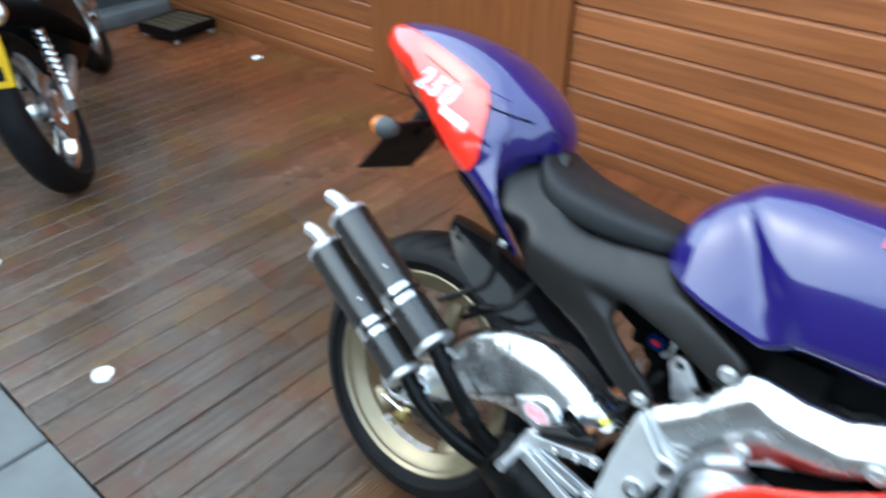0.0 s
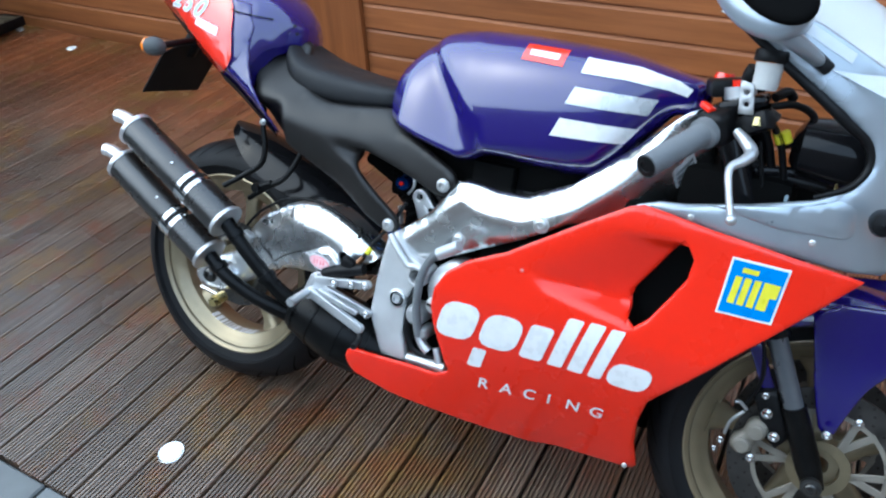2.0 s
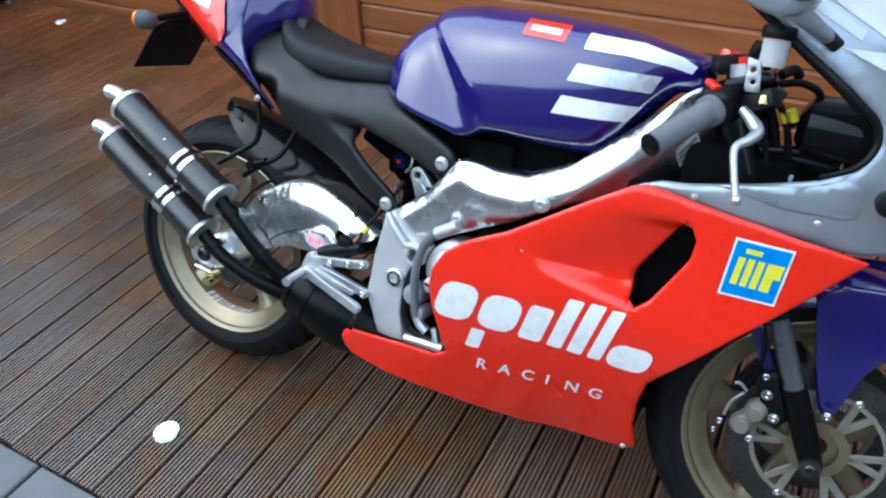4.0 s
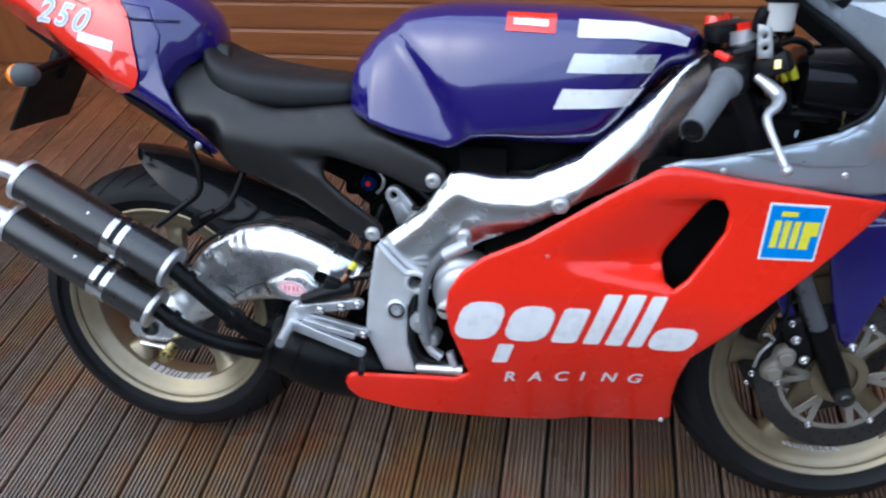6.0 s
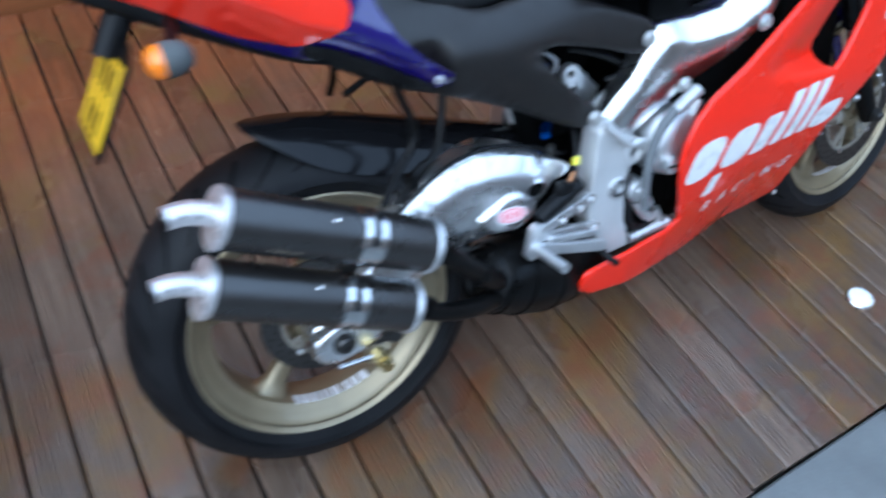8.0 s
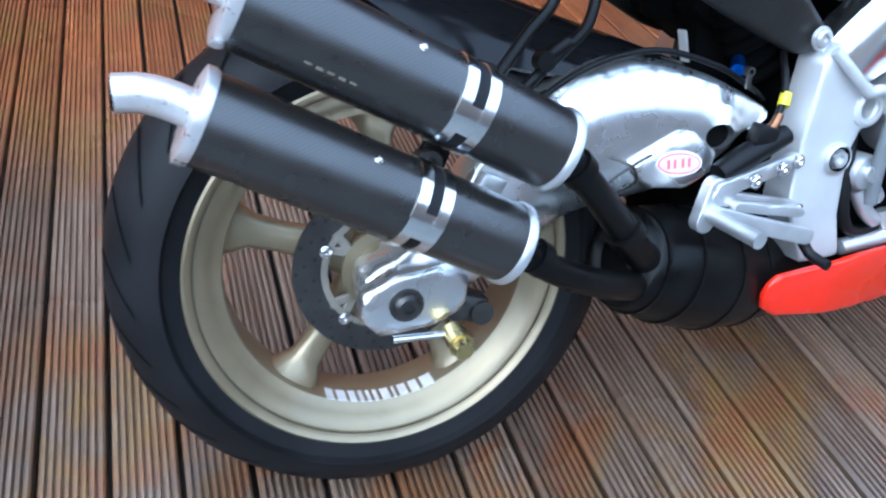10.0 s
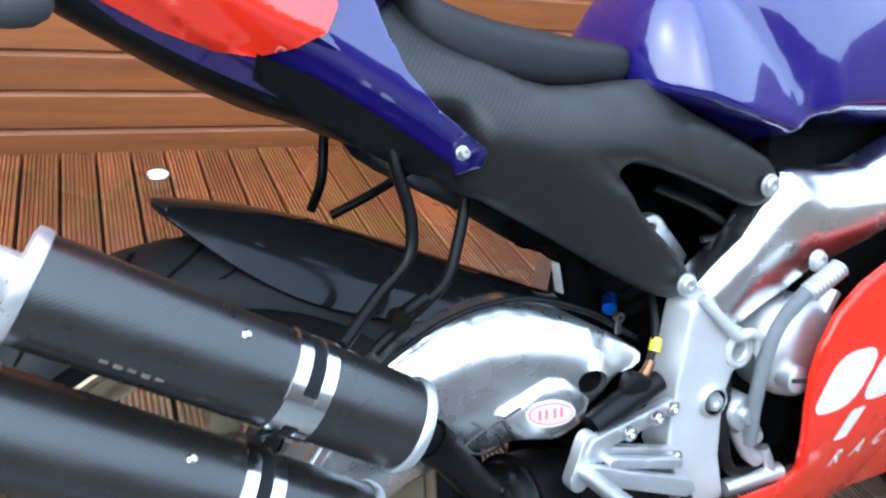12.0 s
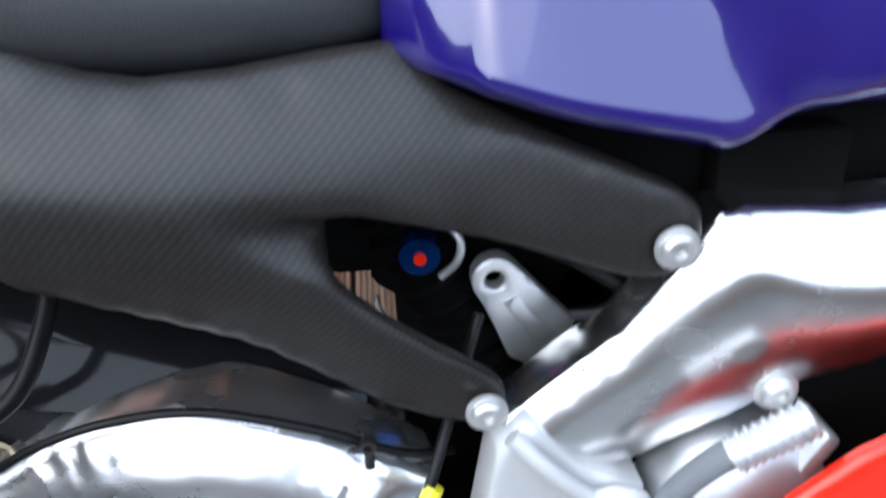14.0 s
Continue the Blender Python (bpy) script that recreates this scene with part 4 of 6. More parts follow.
lathe(bm, [(0.020, 0.0), (0.020, -0.004), (0.016, -0.006), (0.0155, -0.002), (0.011, -0.002), (0.010, -0.008), (0.006, -0.008), (0.006, -0.003), (0.0003, -0.003), (0.0003, 0.0)], (0.541, -0.166, 0.418), seg=28)
part("pivot_bolt", bm, CAST, bike, "sunk swingarm pivot bolt", 30)
# a dark ring stands for the shadow round the bolt head
bm = bmesh.new()
lathe(bm, [(0.0125, -0.166), (0.0125, -0.1700), (0.0148, -0.1722), (0.0148, -0.166)], (0.541, 0, 0.418), seg=28)
part("bolt_shadow", bm, INNER, bike, "dark ring drawn as the shadow round the pivot bolt", 30)

# ---- twin silencers ----
def silencer(a, b, r, y):
    """A carbon-sleeved silencer from its rear end a to its front end b, given as (x, z)."""
    p, q = Vector((a[0], y, a[1])), Vector((b[0], y, b[1]))
    ln = (q - p).length
    m = Matrix.Translation(p) @ (q - p).to_track_quat("X", "Z").to_matrix().to_4x4()
    bm = bmesh.new()
    lathe(bm, [(r, 0.004), (r + 0.0006, 0.02), (r + 0.0006, ln - 0.02), (r, ln - 0.004), (r - 0.006, ln - 0.004), (r - 0.006, 0.004)], axis="x", seg=48)
    body = part("silencer", bm, CARBON_CAN, bike, "black carbon silencer with bright metal ends", 40, m)
    bm = bmesh.new()
    lathe(bm, [(0.014, -0.004), (r - 0.004, -0.004), (r + 0.0025, -0.002), (r + 0.003, 0.004), (r + 0.0015, 0.008), (r - 0.004, 0.006), (0.014, 0.004)], axis="x", seg=48)
    part("end_cap", bm, PIPE, body, "pale metal end cap", 40)
    bm = bmesh.new()
    tube(bm, [(0.01, 0, 0.004), (-0.020, -0.001, 0.004), (-0.040, -0.003, 0.001), (-0.058, -0.005, -0.007)], [0.0160, 0.0160, 0.0154, 0.0150], 18, 5)
    part("outlet", bm, PIPE, body, "pale bent outlet pipe", 40)
    bm = bmesh.new()
    lathe(bm, [(0.0128, 0.0000), (0.0005, 0.0010), (0.0005, 0.004), (0.0128, 0.004)], axis="x", seg=18)
    part("outlet_lip", bm, STEEL, body, "dark disc in the mouth of the outlet", 40, Matrix.Translation((-0.0588, -0.005, -0.0073)) @ pose(0, 0, 0, 0, -22, 0))
    bm = bmesh.new()
    lathe(bm, [(0.016, ln + 0.004), (r - 0.003, ln + 0.004), (r + 0.0025, ln + 0.002), (r + 0.003, ln - 0.004), (r + 0.001, ln - 0.007), (r - 0.004, ln - 0.006), (0.016, ln - 0.002)], axis="x", seg=48)
    part("front_ring", bm, CAST, body, "cast metal front ring", 40)
    for k, s in enumerate((0.618, 0.690)):
        bm = bmesh.new()
        lathe(bm, [(r + 0.0008, ln * s - 0.006), (r + 0.0026, ln * s - 0.0055), (r + 0.0026, ln * s + 0.0055), (r + 0.0008, ln * s + 0.006)], axis="x", seg=48)
        part("clamp_band", bm, CHROME, body, "bright steel clamp band", 40)
    bm = bmesh.new()
    rings = []
    for ang in np.linspace(-6, 32, 8):
        t = radians(-90 + ang)
        cy, sz = math.sin(t), math.cos(t)
        rings.append([(ln * s, rr * cy, -rr * sz * 1.0) for s, rr in ((0.626, r + 0.001), (0.682, r + 0.001), (0.682, r + 0.0024), (0.626, r + 0.0024))])
    for ring in rings:
        for i, v in enumerate(ring):
            ring[i] = Vector(v)
    ring_sweep(bm, rings)
    part("clamp_bridge", bm, CHROME, body, "steel bridge between the bands", 40)
    bm = bmesh.new()
    lathe(bm, [(r + 0.0007, ln * 0.618), (r + 0.0012, ln * 0.622), (r + 0.0012, ln * 0.686), (r + 0.0007, ln * 0.690)], axis="x", seg=48)
    part("clamp_liner", bm, RUBBER, body, "black rubber strip under the clamp", 40)
    for s in (0.465,):
        bolt(body, (ln * s, -0.70 * r, 0.72 * r), 0.0032, 0.003, CHROME, "rivet", (0, -0.70, 0.72))
    for i, (w, s) in enumerate(((0.004, 0.21), (0.006, 0.24), (0.004, 0.27), (0.006, 0.30), (0.004, 0.33)) if a[1] > 0.6 else ()):
        bm = bmesh.new()
        t = radians(-30)
        box(bm, (0.006, 0.0006, w * 0.8), Matrix.Translation((ln * s, -(r + 0.0009) * math.cos(t), (r + 0.0009) * math.sin(t))) @ Matrix.Rotation(t, 4, "X"))
        part("mark_bar", bm, MARK, body, "")
    return body


silencer((-0.148, 0.648), (0.129, 0.494), 0.0390, -0.226)
silencer((-0.189, 0.561), (0.083, 0.406), 0.0390, -0.226)
bm = bmesh.new()
tube(bm, [(0.127, -0.226, 0.496), (0.168, -0.222, 0.455), (0.215, -0.205, 0.400), (0.258, -0.182, 0.350), (0.300, -0.150, 0.318)], [0.017, 0.016, 0.0165, 0.018, 0.020], 18)
part("exhaust_pipe", bm, STEEL, bike, "black steel exhaust pipe", 60)
bm = bmesh.new()
tube(bm, [(0.082, -0.226, 0.407), (0.132, -0.222, 0.368), (0.190, -0.205, 0.335), (0.245, -0.180, 0.310), (0.300, -0.140, 0.285)], [0.016, 0.0155, 0.016, 0.018, 0.020], 18)
part("exhaust_pipe", bm, STEEL, bike, "black steel exhaust pipe", 60)
bm = bmesh.new()
tube(bm, [(0.262, -0.130, 0.322), (0.2635, -0.130, 0.3215), (0.270, -0.129, 0.319), (0.284, -0.127, 0.313), (0.330, -0.120, 0.298), (0.390, -0.112, 0.276), (0.450, -0.100, 0.256), (0.520, -0.085, 0.238), (0.60, -0.06, 0.225), (0.75, -0.03, 0.23)], [0.030, 0.044, 0.056, 0.064, 0.074, 0.078, 0.072, 0.060, 0.045, 0.030], 26)
chamber = part("expansion_chamber", bm, STEEL, bike, "fat black expansion chamber", 60)
for a, b, r in (((0.284, -0.127, 0.313), (0.330, -0.120, 0.298), 0.0650), ((0.330, -0.120, 0.298), (0.390, -0.112, 0.276), 0.0750), ((0.390, -0.112, 0.276), (0.450, -0.100, 0.256), 0.0785), ((0.450, -0.100, 0.256), (0.520, -0.085, 0.238), 0.0725)):
    a = Vector(a)
    d = (Vector(b) - a).normalized() * 0.002
    bm = bmesh.new()
    cyl(bm, a - d, a + d, r + 0.0012, seg=36)
    part("weld_seam", bm, STEEL, chamber, "", 40)
bm = bmesh.new()
box(bm, (0.030, 0.012, 0.060), pose(0.026, -0.178, 0.496, 0, 25, 0), 0.004)
bracket = part("silencer_bracket", bm, STEEL, bike, "dark bracket between the silencers")
bm = bmesh.new()
lathe(bm, [(0.005, -0.172), (0.005, -0.190), (0.0125, -0.190), (0.0135, -0.188), (0.0135, -0.172)], (0.016, 0, 0.485), seg=28)
part("boss", bm, IRON, bracket, "dull steel boss", 40)
bolt(bike, (0.016, -0.189, 0.485), 0.0055, 0.005, IRON)
bm = bmesh.new()
tube(bm, [(0.205, -0.20, 0.470), (0.222, -0.215, 0.462), (0.236, -0.20, 0.440), (0.220, -0.18, 0.425), (0.205, -0.17, 0.440)], 0.0016, 6)
part("pipe_spring", bm, IRON, bike, "thin wire spring at the pipe joint", 60)

# ---- hugger and hangers ----
rings = []
for x, zr, ze, w in spline([(-0.048, 0.670, 0.664, 0.012), (-0.025, 0.668, 0.645, 0.045), (0.030, 0.660, 0.602, 0.072), (0.090, 0.645, 0.568, 0.080), (0.160, 0.622, 0.545, 0.082), (0.240, 0.592, 0.528, 0.080), (0.330, 0.558, 0.505, 0.078), (0.415, 0.525, 0.485, 0.070)], 4):
    ring = []
    for u in np.linspace(-1, 1, 13):
        ring.append(Vector((x, w * math.copysign(abs(u) ** 0.8, u), zr - (zr - ze) * abs(u) ** 2.2)))
    for u in np.linspace(1, -1, 13):
        ring.append(Vector((x, (w - 0.003) * math.copysign(abs(u) ** 0.8, u), zr - 0.003 - (zr - ze) * abs(u) ** 2.2)))
    rings.append(ring)
part("rear_hugger", ring_sweep(bmesh.new(), rings), GLOSS, bike, "glossy black rear hugger with an upswept tail", 50)
for path in ([(0.146, -0.140, 0.760), (0.152, -0.148, 0.705), (0.164, -0.152, 0.660), (0.160, -0.156, 0.622), (0.128, -0.165, 0.594), (0.085, -0.190, 0.560)], [(0.256, -0.100, 0.745), (0.239, -0.115, 0.668), (0.226, -0.125, 0.628), (0.208, -0.138, 0.594), (0.180, -0.146, 0.574), (0.150, -0.150, 0.553), (0.126, -0.152, 0.535)], [(0.160, 0.09, 0.770), (0.156, 0.10, 0.720), (0.152, 0.10, 0.670), (0.140, 0.11, 0.630)], [(0.310, 0.09, 0.730), (0.270, 0.10, 0.680), (0.220, 0.10, 0.650), (0.165, 0.11, 0.622)]):
    bm = bmesh.new()
    tube(bm, path, 0.0062, 10)
    part("hanger_rod", bm, STEEL, bike, "bent black hanger rod", 60)
bm = bmesh.new()
tube(bm, [(0.146, -0.158, 0.566), (0.160, -0.150, 0.570), (0.182, -0.146, 0.580)], 0.0075, 10)
cyl(bm, (0.150, -0.164, 0.565), (0.150, -0.148, 0.565), 0.010, seg=18)
part("rod_link", bm, STEEL, bike, "short black link between the hanger rods", 50)
bm = bmesh.new()
tube(bm, [(0.095, -0.118, 0.458), (0.130, -0.122, 0.496), (0.170, -0.125, 0.525), (0.210, -0.127, 0.546), (0.254, -0.128, 0.558), (0.311, -0.128, 0.559), (0.384, -0.128, 0.536), (0.440, -0.122, 0.505), (0.478, -0.10, 0.484)], 0.0035, 8)
part("brake_hose", bm, BLACK, bike, "thin black brake hose over the swingarm", 60)
for at in ((0.418, -0.140, 0.518),):
    bm = bmesh.new()
    box(bm, (0.007, 0.005, 0.018), Matrix.Translation(at), 0.002)
    lathe(bm, [(0.003, -0.004), (0.0055, -0.004), (0.0055, 0.004), (0.003, 0.004)], (at[0], at[1], at[2] + 0.011), seg=14)
    part("hose_clip", bm, IRON, bike, "small metal hose clip", 40)

# ---- rear axle end of the swingarm ----
# a bright patch on the arm, built as a thin raised piece
part("arm_patch", shell([(0.073, 0.415), (0.097, 0.448), (0.122, 0.436), (0.102, 0.405)], lambda a, b: -0.134, 0.014, 0.003, (), 0.008), CAP_METAL, bike, "bright flat patch set on the swingarm", 50)
bm = shell([(-0.052, 0.300), (-0.046, 0.330), (-0.010, 0.347), (0.048, 0.352), (0.075, 0.330), (0.070, 0.292), (0.030, 0.278), (-0.030, 0.276)], lambda a, b: -0.134, 0.02, 0.006, (), 0.009)
part("axle_plate", bm, ARM_METAL, bike, "polished axle plate", 50)
bolt(bike, (0.0, -0.134, 0.312), 0.016, 0.012, IRON, "axle_nut")
bm = bmesh.new()
tube(bm, [(-0.020, -0.142, 0.277), (0.045, -0.145, 0.272)], 0.0045, 10, 2)
part("adjuster_rod", bm, CHROME, bike, "bright chain adjuster rod", 40)
bm = bmesh.new()
cyl(bm, (0.050, -0.168, 0.268), (0.050, -0.140, 0.272), 0.0145, 0.013, 24)
cyl(bm, (0.050, -0.180, 0.266), (0.050, -0.166, 0.268), 0.0105, 0.012, 24)
part("paddock_bobbin", bm, BRASS, bike, "brass paddock-stand bobbin", 40)
bm = bmesh.new()
box(bm, (0.055, 0.035, 0.035), pose(0.075, -0.105, 0.285, 0, 20, 0), 0.008)
cyl(bm, (0.062, -0.128, 0.290), (0.062, -0.10, 0.290), 0.014)
cyl(bm, (0.092, -0.128, 0.279), (0.092, -0.10, 0.279), 0.014)
part("rear_caliper", bm, IRON, bike, "small grey rear brake caliper", 40)
# sponsor plate on the swingarm
lug = part("swingarm_gusset", shell([(0.268, 0.437), (0.332, 0.470), (0.352, 0.466), (0.380, 0.440), (0.372, 0.418), (0.340, 0.402), (0.290, 0.408)], lambda a, b: arm_y(a, b) - 0.010, 0.012, 0.006, (), 0.008), ARM_METAL, bike, "raised polished gusset", 50)
skin = tree_of([lug])
oval = [(0.328 + 0.030 * math.cos(a), 0.434 - 0.06 * math.cos(a) * 0.033 + 0.0150 * math.sin(a)) for a in np.linspace(0, 6.283, 28, endpoint=False)]
sticker = decal("oval_badge", oval, skin, WHITE, bike, 0.0012, (), 0.008, "oval white sticker with a faded red ring and bars")
decal("badge_field", [(0.328 + 0.0275 * math.cos(a), 0.434 - 0.06 * math.cos(a) * 0.033 + 0.0125 * math.sin(a)) for a in np.linspace(0, 6.283, 28, endpoint=False)], skin, ROSE_INK, sticker, 0.0018, (), 0.008)
decal("badge_field", [(0.328 + 0.0255 * math.cos(a), 0.434 - 0.06 * math.cos(a) * 0.033 + 0.0105 * math.sin(a)) for a in np.linspace(0, 6.283, 28, endpoint=False)], skin, PALE, sticker, 0.0023, (), 0.008)
for k in (-0.014, -0.006, 0.004, 0.012):
    decal("badge_bar", [(0.326 + k, 0.429), (0.330 + k, 0.429), (0.330 + k, 0.440), (0.326 + k, 0.440)], skin, ROSE_INK, sticker, 0.0028, (), 0.01)

# ---- foot controls ----
def link(name, a, b, w, t, mat, label=""):
    """A flat bar with rounded ends from a to b."""
    a, b = Vector(a), Vector(b)
    d = b - a
    ang = math.atan2(d.z, d.x)
    n = []
    for k in range(9):
        t0 = ang + math.pi / 2 + math.pi * k / 8
        n.append((a.x + w * math.cos(t0), a.z + w * math.sin(t0)))
    for k in range(9):
        t0 = ang - math.pi / 2 + math.pi * k / 8
        n.append((b.x + w * math.cos(t0), b.z + w * math.sin(t0)))
    bm = shell(n, lambda x, z: a.y + (b.y - a.y) * max(0, min(1, ((x - a.x) * d.x + (z - a.z) * d.z) / (d.x ** 2 + d.z ** 2))), t, 0.0014, (), 0.010, -1, 0, 0)
    return part(name, bm, mat, bike, label, 40)


link("footrest_hanger", (0.469, -0.178, 0.427), (0.355, -0.196, 0.412), 0.009, 0.010, CAST, "cast footrest hanger")
link("footrest_hanger", (0.478, -0.178, 0.366), (0.350, -0.196, 0.404), 0.009, 0.010, CAST, "cast footrest hanger")
link("footrest_hanger", (0.350, -0.194, 0.414), (0.335, -0.196, 0.376), 0.012, 0.014, CAST, "cast footrest hanger")
link("brake_pedal", (0.346, -0.205, 0.385), (0.476, -0.205, 0.340), 0.010, 0.009, CAST, "cast brake pedal")
link("brake_pedal_arm", (0.372, -0.203, 0.392), (0.462, -0.203, 0.372), 0.006, 0.008, CAST)
bm = bmesh.new()
tube(bm, [(0.476, -0.195, 0.338), (0.482, -0.205, 0.318), (0.486, -0.232, 0.312)], 0.0065, 12, 2)
part("pedal_tip", bm, BLACK, bike, "black rubber pedal tip", 40)
bm = bmesh.new()
f0, f1 = Vector((0.340, -0.190, 0.386)), Vector((0.347, -0.268, 0.380))
tube(bm, [f0.lerp(f1, k / 24) for k in range(25)], [0.0080 if k < 4 else 0.0094 if k % 2 == 0 else 0.0088 for k in range(25)], 14, 1, False)
part("footrest", bm, CAST, bike, "ribbed metal footrest", 40)
for at in ((0.469, -0.180, 0.427), (0.478, -0.180, 0.366), (0.440, -0.188, 0.424), (0.400, -0.192, 0.416)):
    bolt(bike, at, 0.007, 0.005, CHROME)
bm = bmesh.new()
tube(bm, [(0.362, -0.175, 0.424), (0.400, -0.172, 0.440), (0.456, -0.168, 0.458)], [0.013, 0.015, 0.012], 14, 3)
box(bm, (0.030, 0.02, 0.024), pose(0.420, -0.172, 0.462, 0, 20, 0), 0.004)
part("rear_master_cylinder", bm, BLACK, bike, "black rear brake master cylinder", 40)
bm = bmesh.new()
tube(bm, [(0.440, -0.165, 0.468), (0.452, -0.160, 0.492), (0.462, -0.150, 0.515), (0.480, -0.120, 0.55), (0.50, -0.10, 0.60)], 0.0042, 8)
part("brake_light_wire", bm, BLACK, bike, "black wire", 60)
bm = bmesh.new()
cyl(bm, (0.453, -0.161, 0.490), (0.460, -0.156, 0.503), 0.0068, seg=12)
part("yellow_sleeve", bm, YELLOW, bike, "yellow plastic sleeve on the wire", 40)
bm = bmesh.new()
tube(bm, [(0.432, -0.165, 0.460), (0.440, -0.165, 0.470), (0.448, -0.163, 0.481)], [0.008, 0.006, 0.005], 10, 3)
part("copper_union", bm, COPPER, bike, "bare copper brake union", 40)

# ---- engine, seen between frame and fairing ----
# colour holds the shade around the engine
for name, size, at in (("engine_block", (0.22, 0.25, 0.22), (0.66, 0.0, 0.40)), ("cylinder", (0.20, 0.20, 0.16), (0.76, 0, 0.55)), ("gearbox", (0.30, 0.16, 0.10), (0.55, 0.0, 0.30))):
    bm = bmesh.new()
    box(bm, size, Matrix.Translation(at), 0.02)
    part(name, bm, INNER, bike, "engine casting darkened for the shade around it", 40)
bm = bmesh.new()
lathe(bm, [(0.0005, -0.192), (0.030, -0.191), (0.050, -0.186), (0.060, -0.176), (0.064, -0.160), (0.064, -0.12), (0.0005, -0.12)], (0.672, 0, 0.466), seg=48)
box(bm, (0.012, 0.05, 0.05), pose(0.705, -0.160, 0.515, 0, 30, 0), 0.004)
part("clutch_cover", bm, CAST, bike, "satin grey clutch cover", 40)
cap = bmesh.new()
lathe(cap, [(0.0005, -0.203), (0.013, -0.203), (0.0165, -0.201), (0.0165, -0.180), (0.0005, -0.18)], (0.640, 0, 0.440), seg=28)
cap_ob = part("oil_filler_cap", cap, CAST, bike, "round slotted oil filler cap", 35)
bm = bmesh.new()
box(bm, (0.027, 0.002, 0.0055), pose(0.640, -0.2035, 0.440, 0, 8, 0))
part("cap_slot", bm, SOIL, cap_ob, "dark slot")
bm = bmesh.new()
tube(bm, [(0.650, -0.203, 0.555), (0.632, -0.200, 0.543), (0.608, -0.192, 0.508), (0.596, -0.187, 0.460), (0.595, -0.180, 0.405), (0.602, -0.172, 0.355)], [0.009, 0.009, 0.0085, 0.0085, 0.0085, 0.009], 14)
part("coolant_pipe", bm, GRIP, bike, "dull grey curved coolant pipe", 60)
bm = bmesh.new()
s0, s1 = Vector((0.638, -0.202, 0.547)), Vector((0.682, -0.207, 0.575))
tube(bm, [s0.lerp(s1, k / 36) for k in range(37)], [0.0122 if k % 4 in (2, 3) else 0.0105 for k in range(37)], 14, 1, False)
part("pipe_union", bm, CAST, bike, "ribbed grey pipe union", 40)
bm = bmesh.new()
lathe(bm, [(0.0005, -0.182), (0.010, -0.182), (0.010, -0.176), (0.020, -0.174), (0.023, -0.168), (0.023, -0.14), (0.0005, -0.14)], (0.588, 0, 0.395), seg=28)
lathe(bm, [(0.0005, -0.178), (0.008, -0.178), (0.014, -0.170), (0.014, -0.14), (0.0005, -0.14)], (0.610, 0, 0.362), seg=20)
tube(bm, [(0.590, -0.160, 0.370), (0.606, -0.165, 0.340), (0.625, -0.165, 0.325)], 0.010, 12, 3)
part("water_pump", bm, CAST, bike, "cast grey water pump", 40)
bm = bmesh.new()
tube(bm, [(0.578, -0.160, 0.293), (0.668, -0.165, 0.300)], 0.011, 16, 2)
tube(bm, [(0.640, -0.160, 0.335), (0.652, -0.165, 0.305)], 0.008, 12, 2)
part("gear_linkage", bm, CAST, bike, "bright steel linkage barrel", 40)
bm = bmesh.new()
tube(bm, [(0.575, -0.150, 0.445), (0.568, -0.160, 0.400), (0.570, -0.162, 0.350), (0.590, -0.160, 0.315), (0.640, -0.155, 0.305)], 0.008, 10)
part("breather_hose", bm, BLACK, bike, "black rubber breather hose", 60)
# cast ridge and lug on the frame
bm = bmesh.new()
tube(bm, [(0.510, -0.168, 0.548), (0.530, -0.174, 0.527), (0.556, -0.176, 0.502), (0.566, -0.176, 0.497), (0.580, -0.176, 0.499), (0.596, -0.176, 0.492), (0.602, -0.174, 0.470)], 0.0065, 10)
part("frame_weld", bm, PLATE_GREY, bike, "cast ridge where spar meets plate", 60)
bm = bmesh.new()
lathe(bm, [(0.0145, -0.150), (0.0145, -0.1695), (0.018, -0.1705), (0.0225, -0.168), (0.0235, -0.150)], (0.578, 0, 0.475), seg=30)
part("frame_lug", bm, PLATE_GREY, bike, "round cast lug", 45)

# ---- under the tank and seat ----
# near-black stands in for the shade under the tank
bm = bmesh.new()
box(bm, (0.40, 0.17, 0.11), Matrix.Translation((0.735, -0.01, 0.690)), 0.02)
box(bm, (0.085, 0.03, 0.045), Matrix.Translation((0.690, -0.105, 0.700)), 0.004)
part("airbox", bm, INNER, bike, "black airbox under the tank, darkened for shade", 40)
# boxes added to darken the openings in the frame
for name, size, m in (("battery_box", (0.14, 0.16, 0.20), pose(0.535, 0.06, 0.63, 0, 35, 0)), ("dark_filler", (0.26, 0.05, 0.15), pose(0.470, 0.025, 0.655, 0, 25, 0)), ("dark_filler", (0.13, 0.04, 0.20), pose(0.508, 0.015, 0.50)), ("dark_filler", (0.060, 0.03, 0.060), pose(0.416, 0.035, 0.605)), ("dark_filler", (0.22, 0.05, 0.34), pose(0.62, 0.115, 0.60))):
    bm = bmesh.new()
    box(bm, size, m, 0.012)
    part(name, bm, INNER, bike, "black box added for the shade inside the frame", 40)
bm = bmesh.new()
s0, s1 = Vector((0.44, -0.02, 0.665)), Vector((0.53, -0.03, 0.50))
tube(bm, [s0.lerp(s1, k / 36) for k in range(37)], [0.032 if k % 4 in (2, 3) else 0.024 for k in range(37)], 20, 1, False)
part("shock_absorber", bm, INNER, bike, "rear shock absorber darkened for the shade around it", 40)
bm = bmesh.new()
box(bm, (0.003, 0.018, 0.042), pose(0.432, 0.004, 0.540, 0, -12, 0), 0.001, 1)
part("tray_edge", bm, MILKY, bike, "pale edge of the inner tray", 40)
bm = bmesh.new()
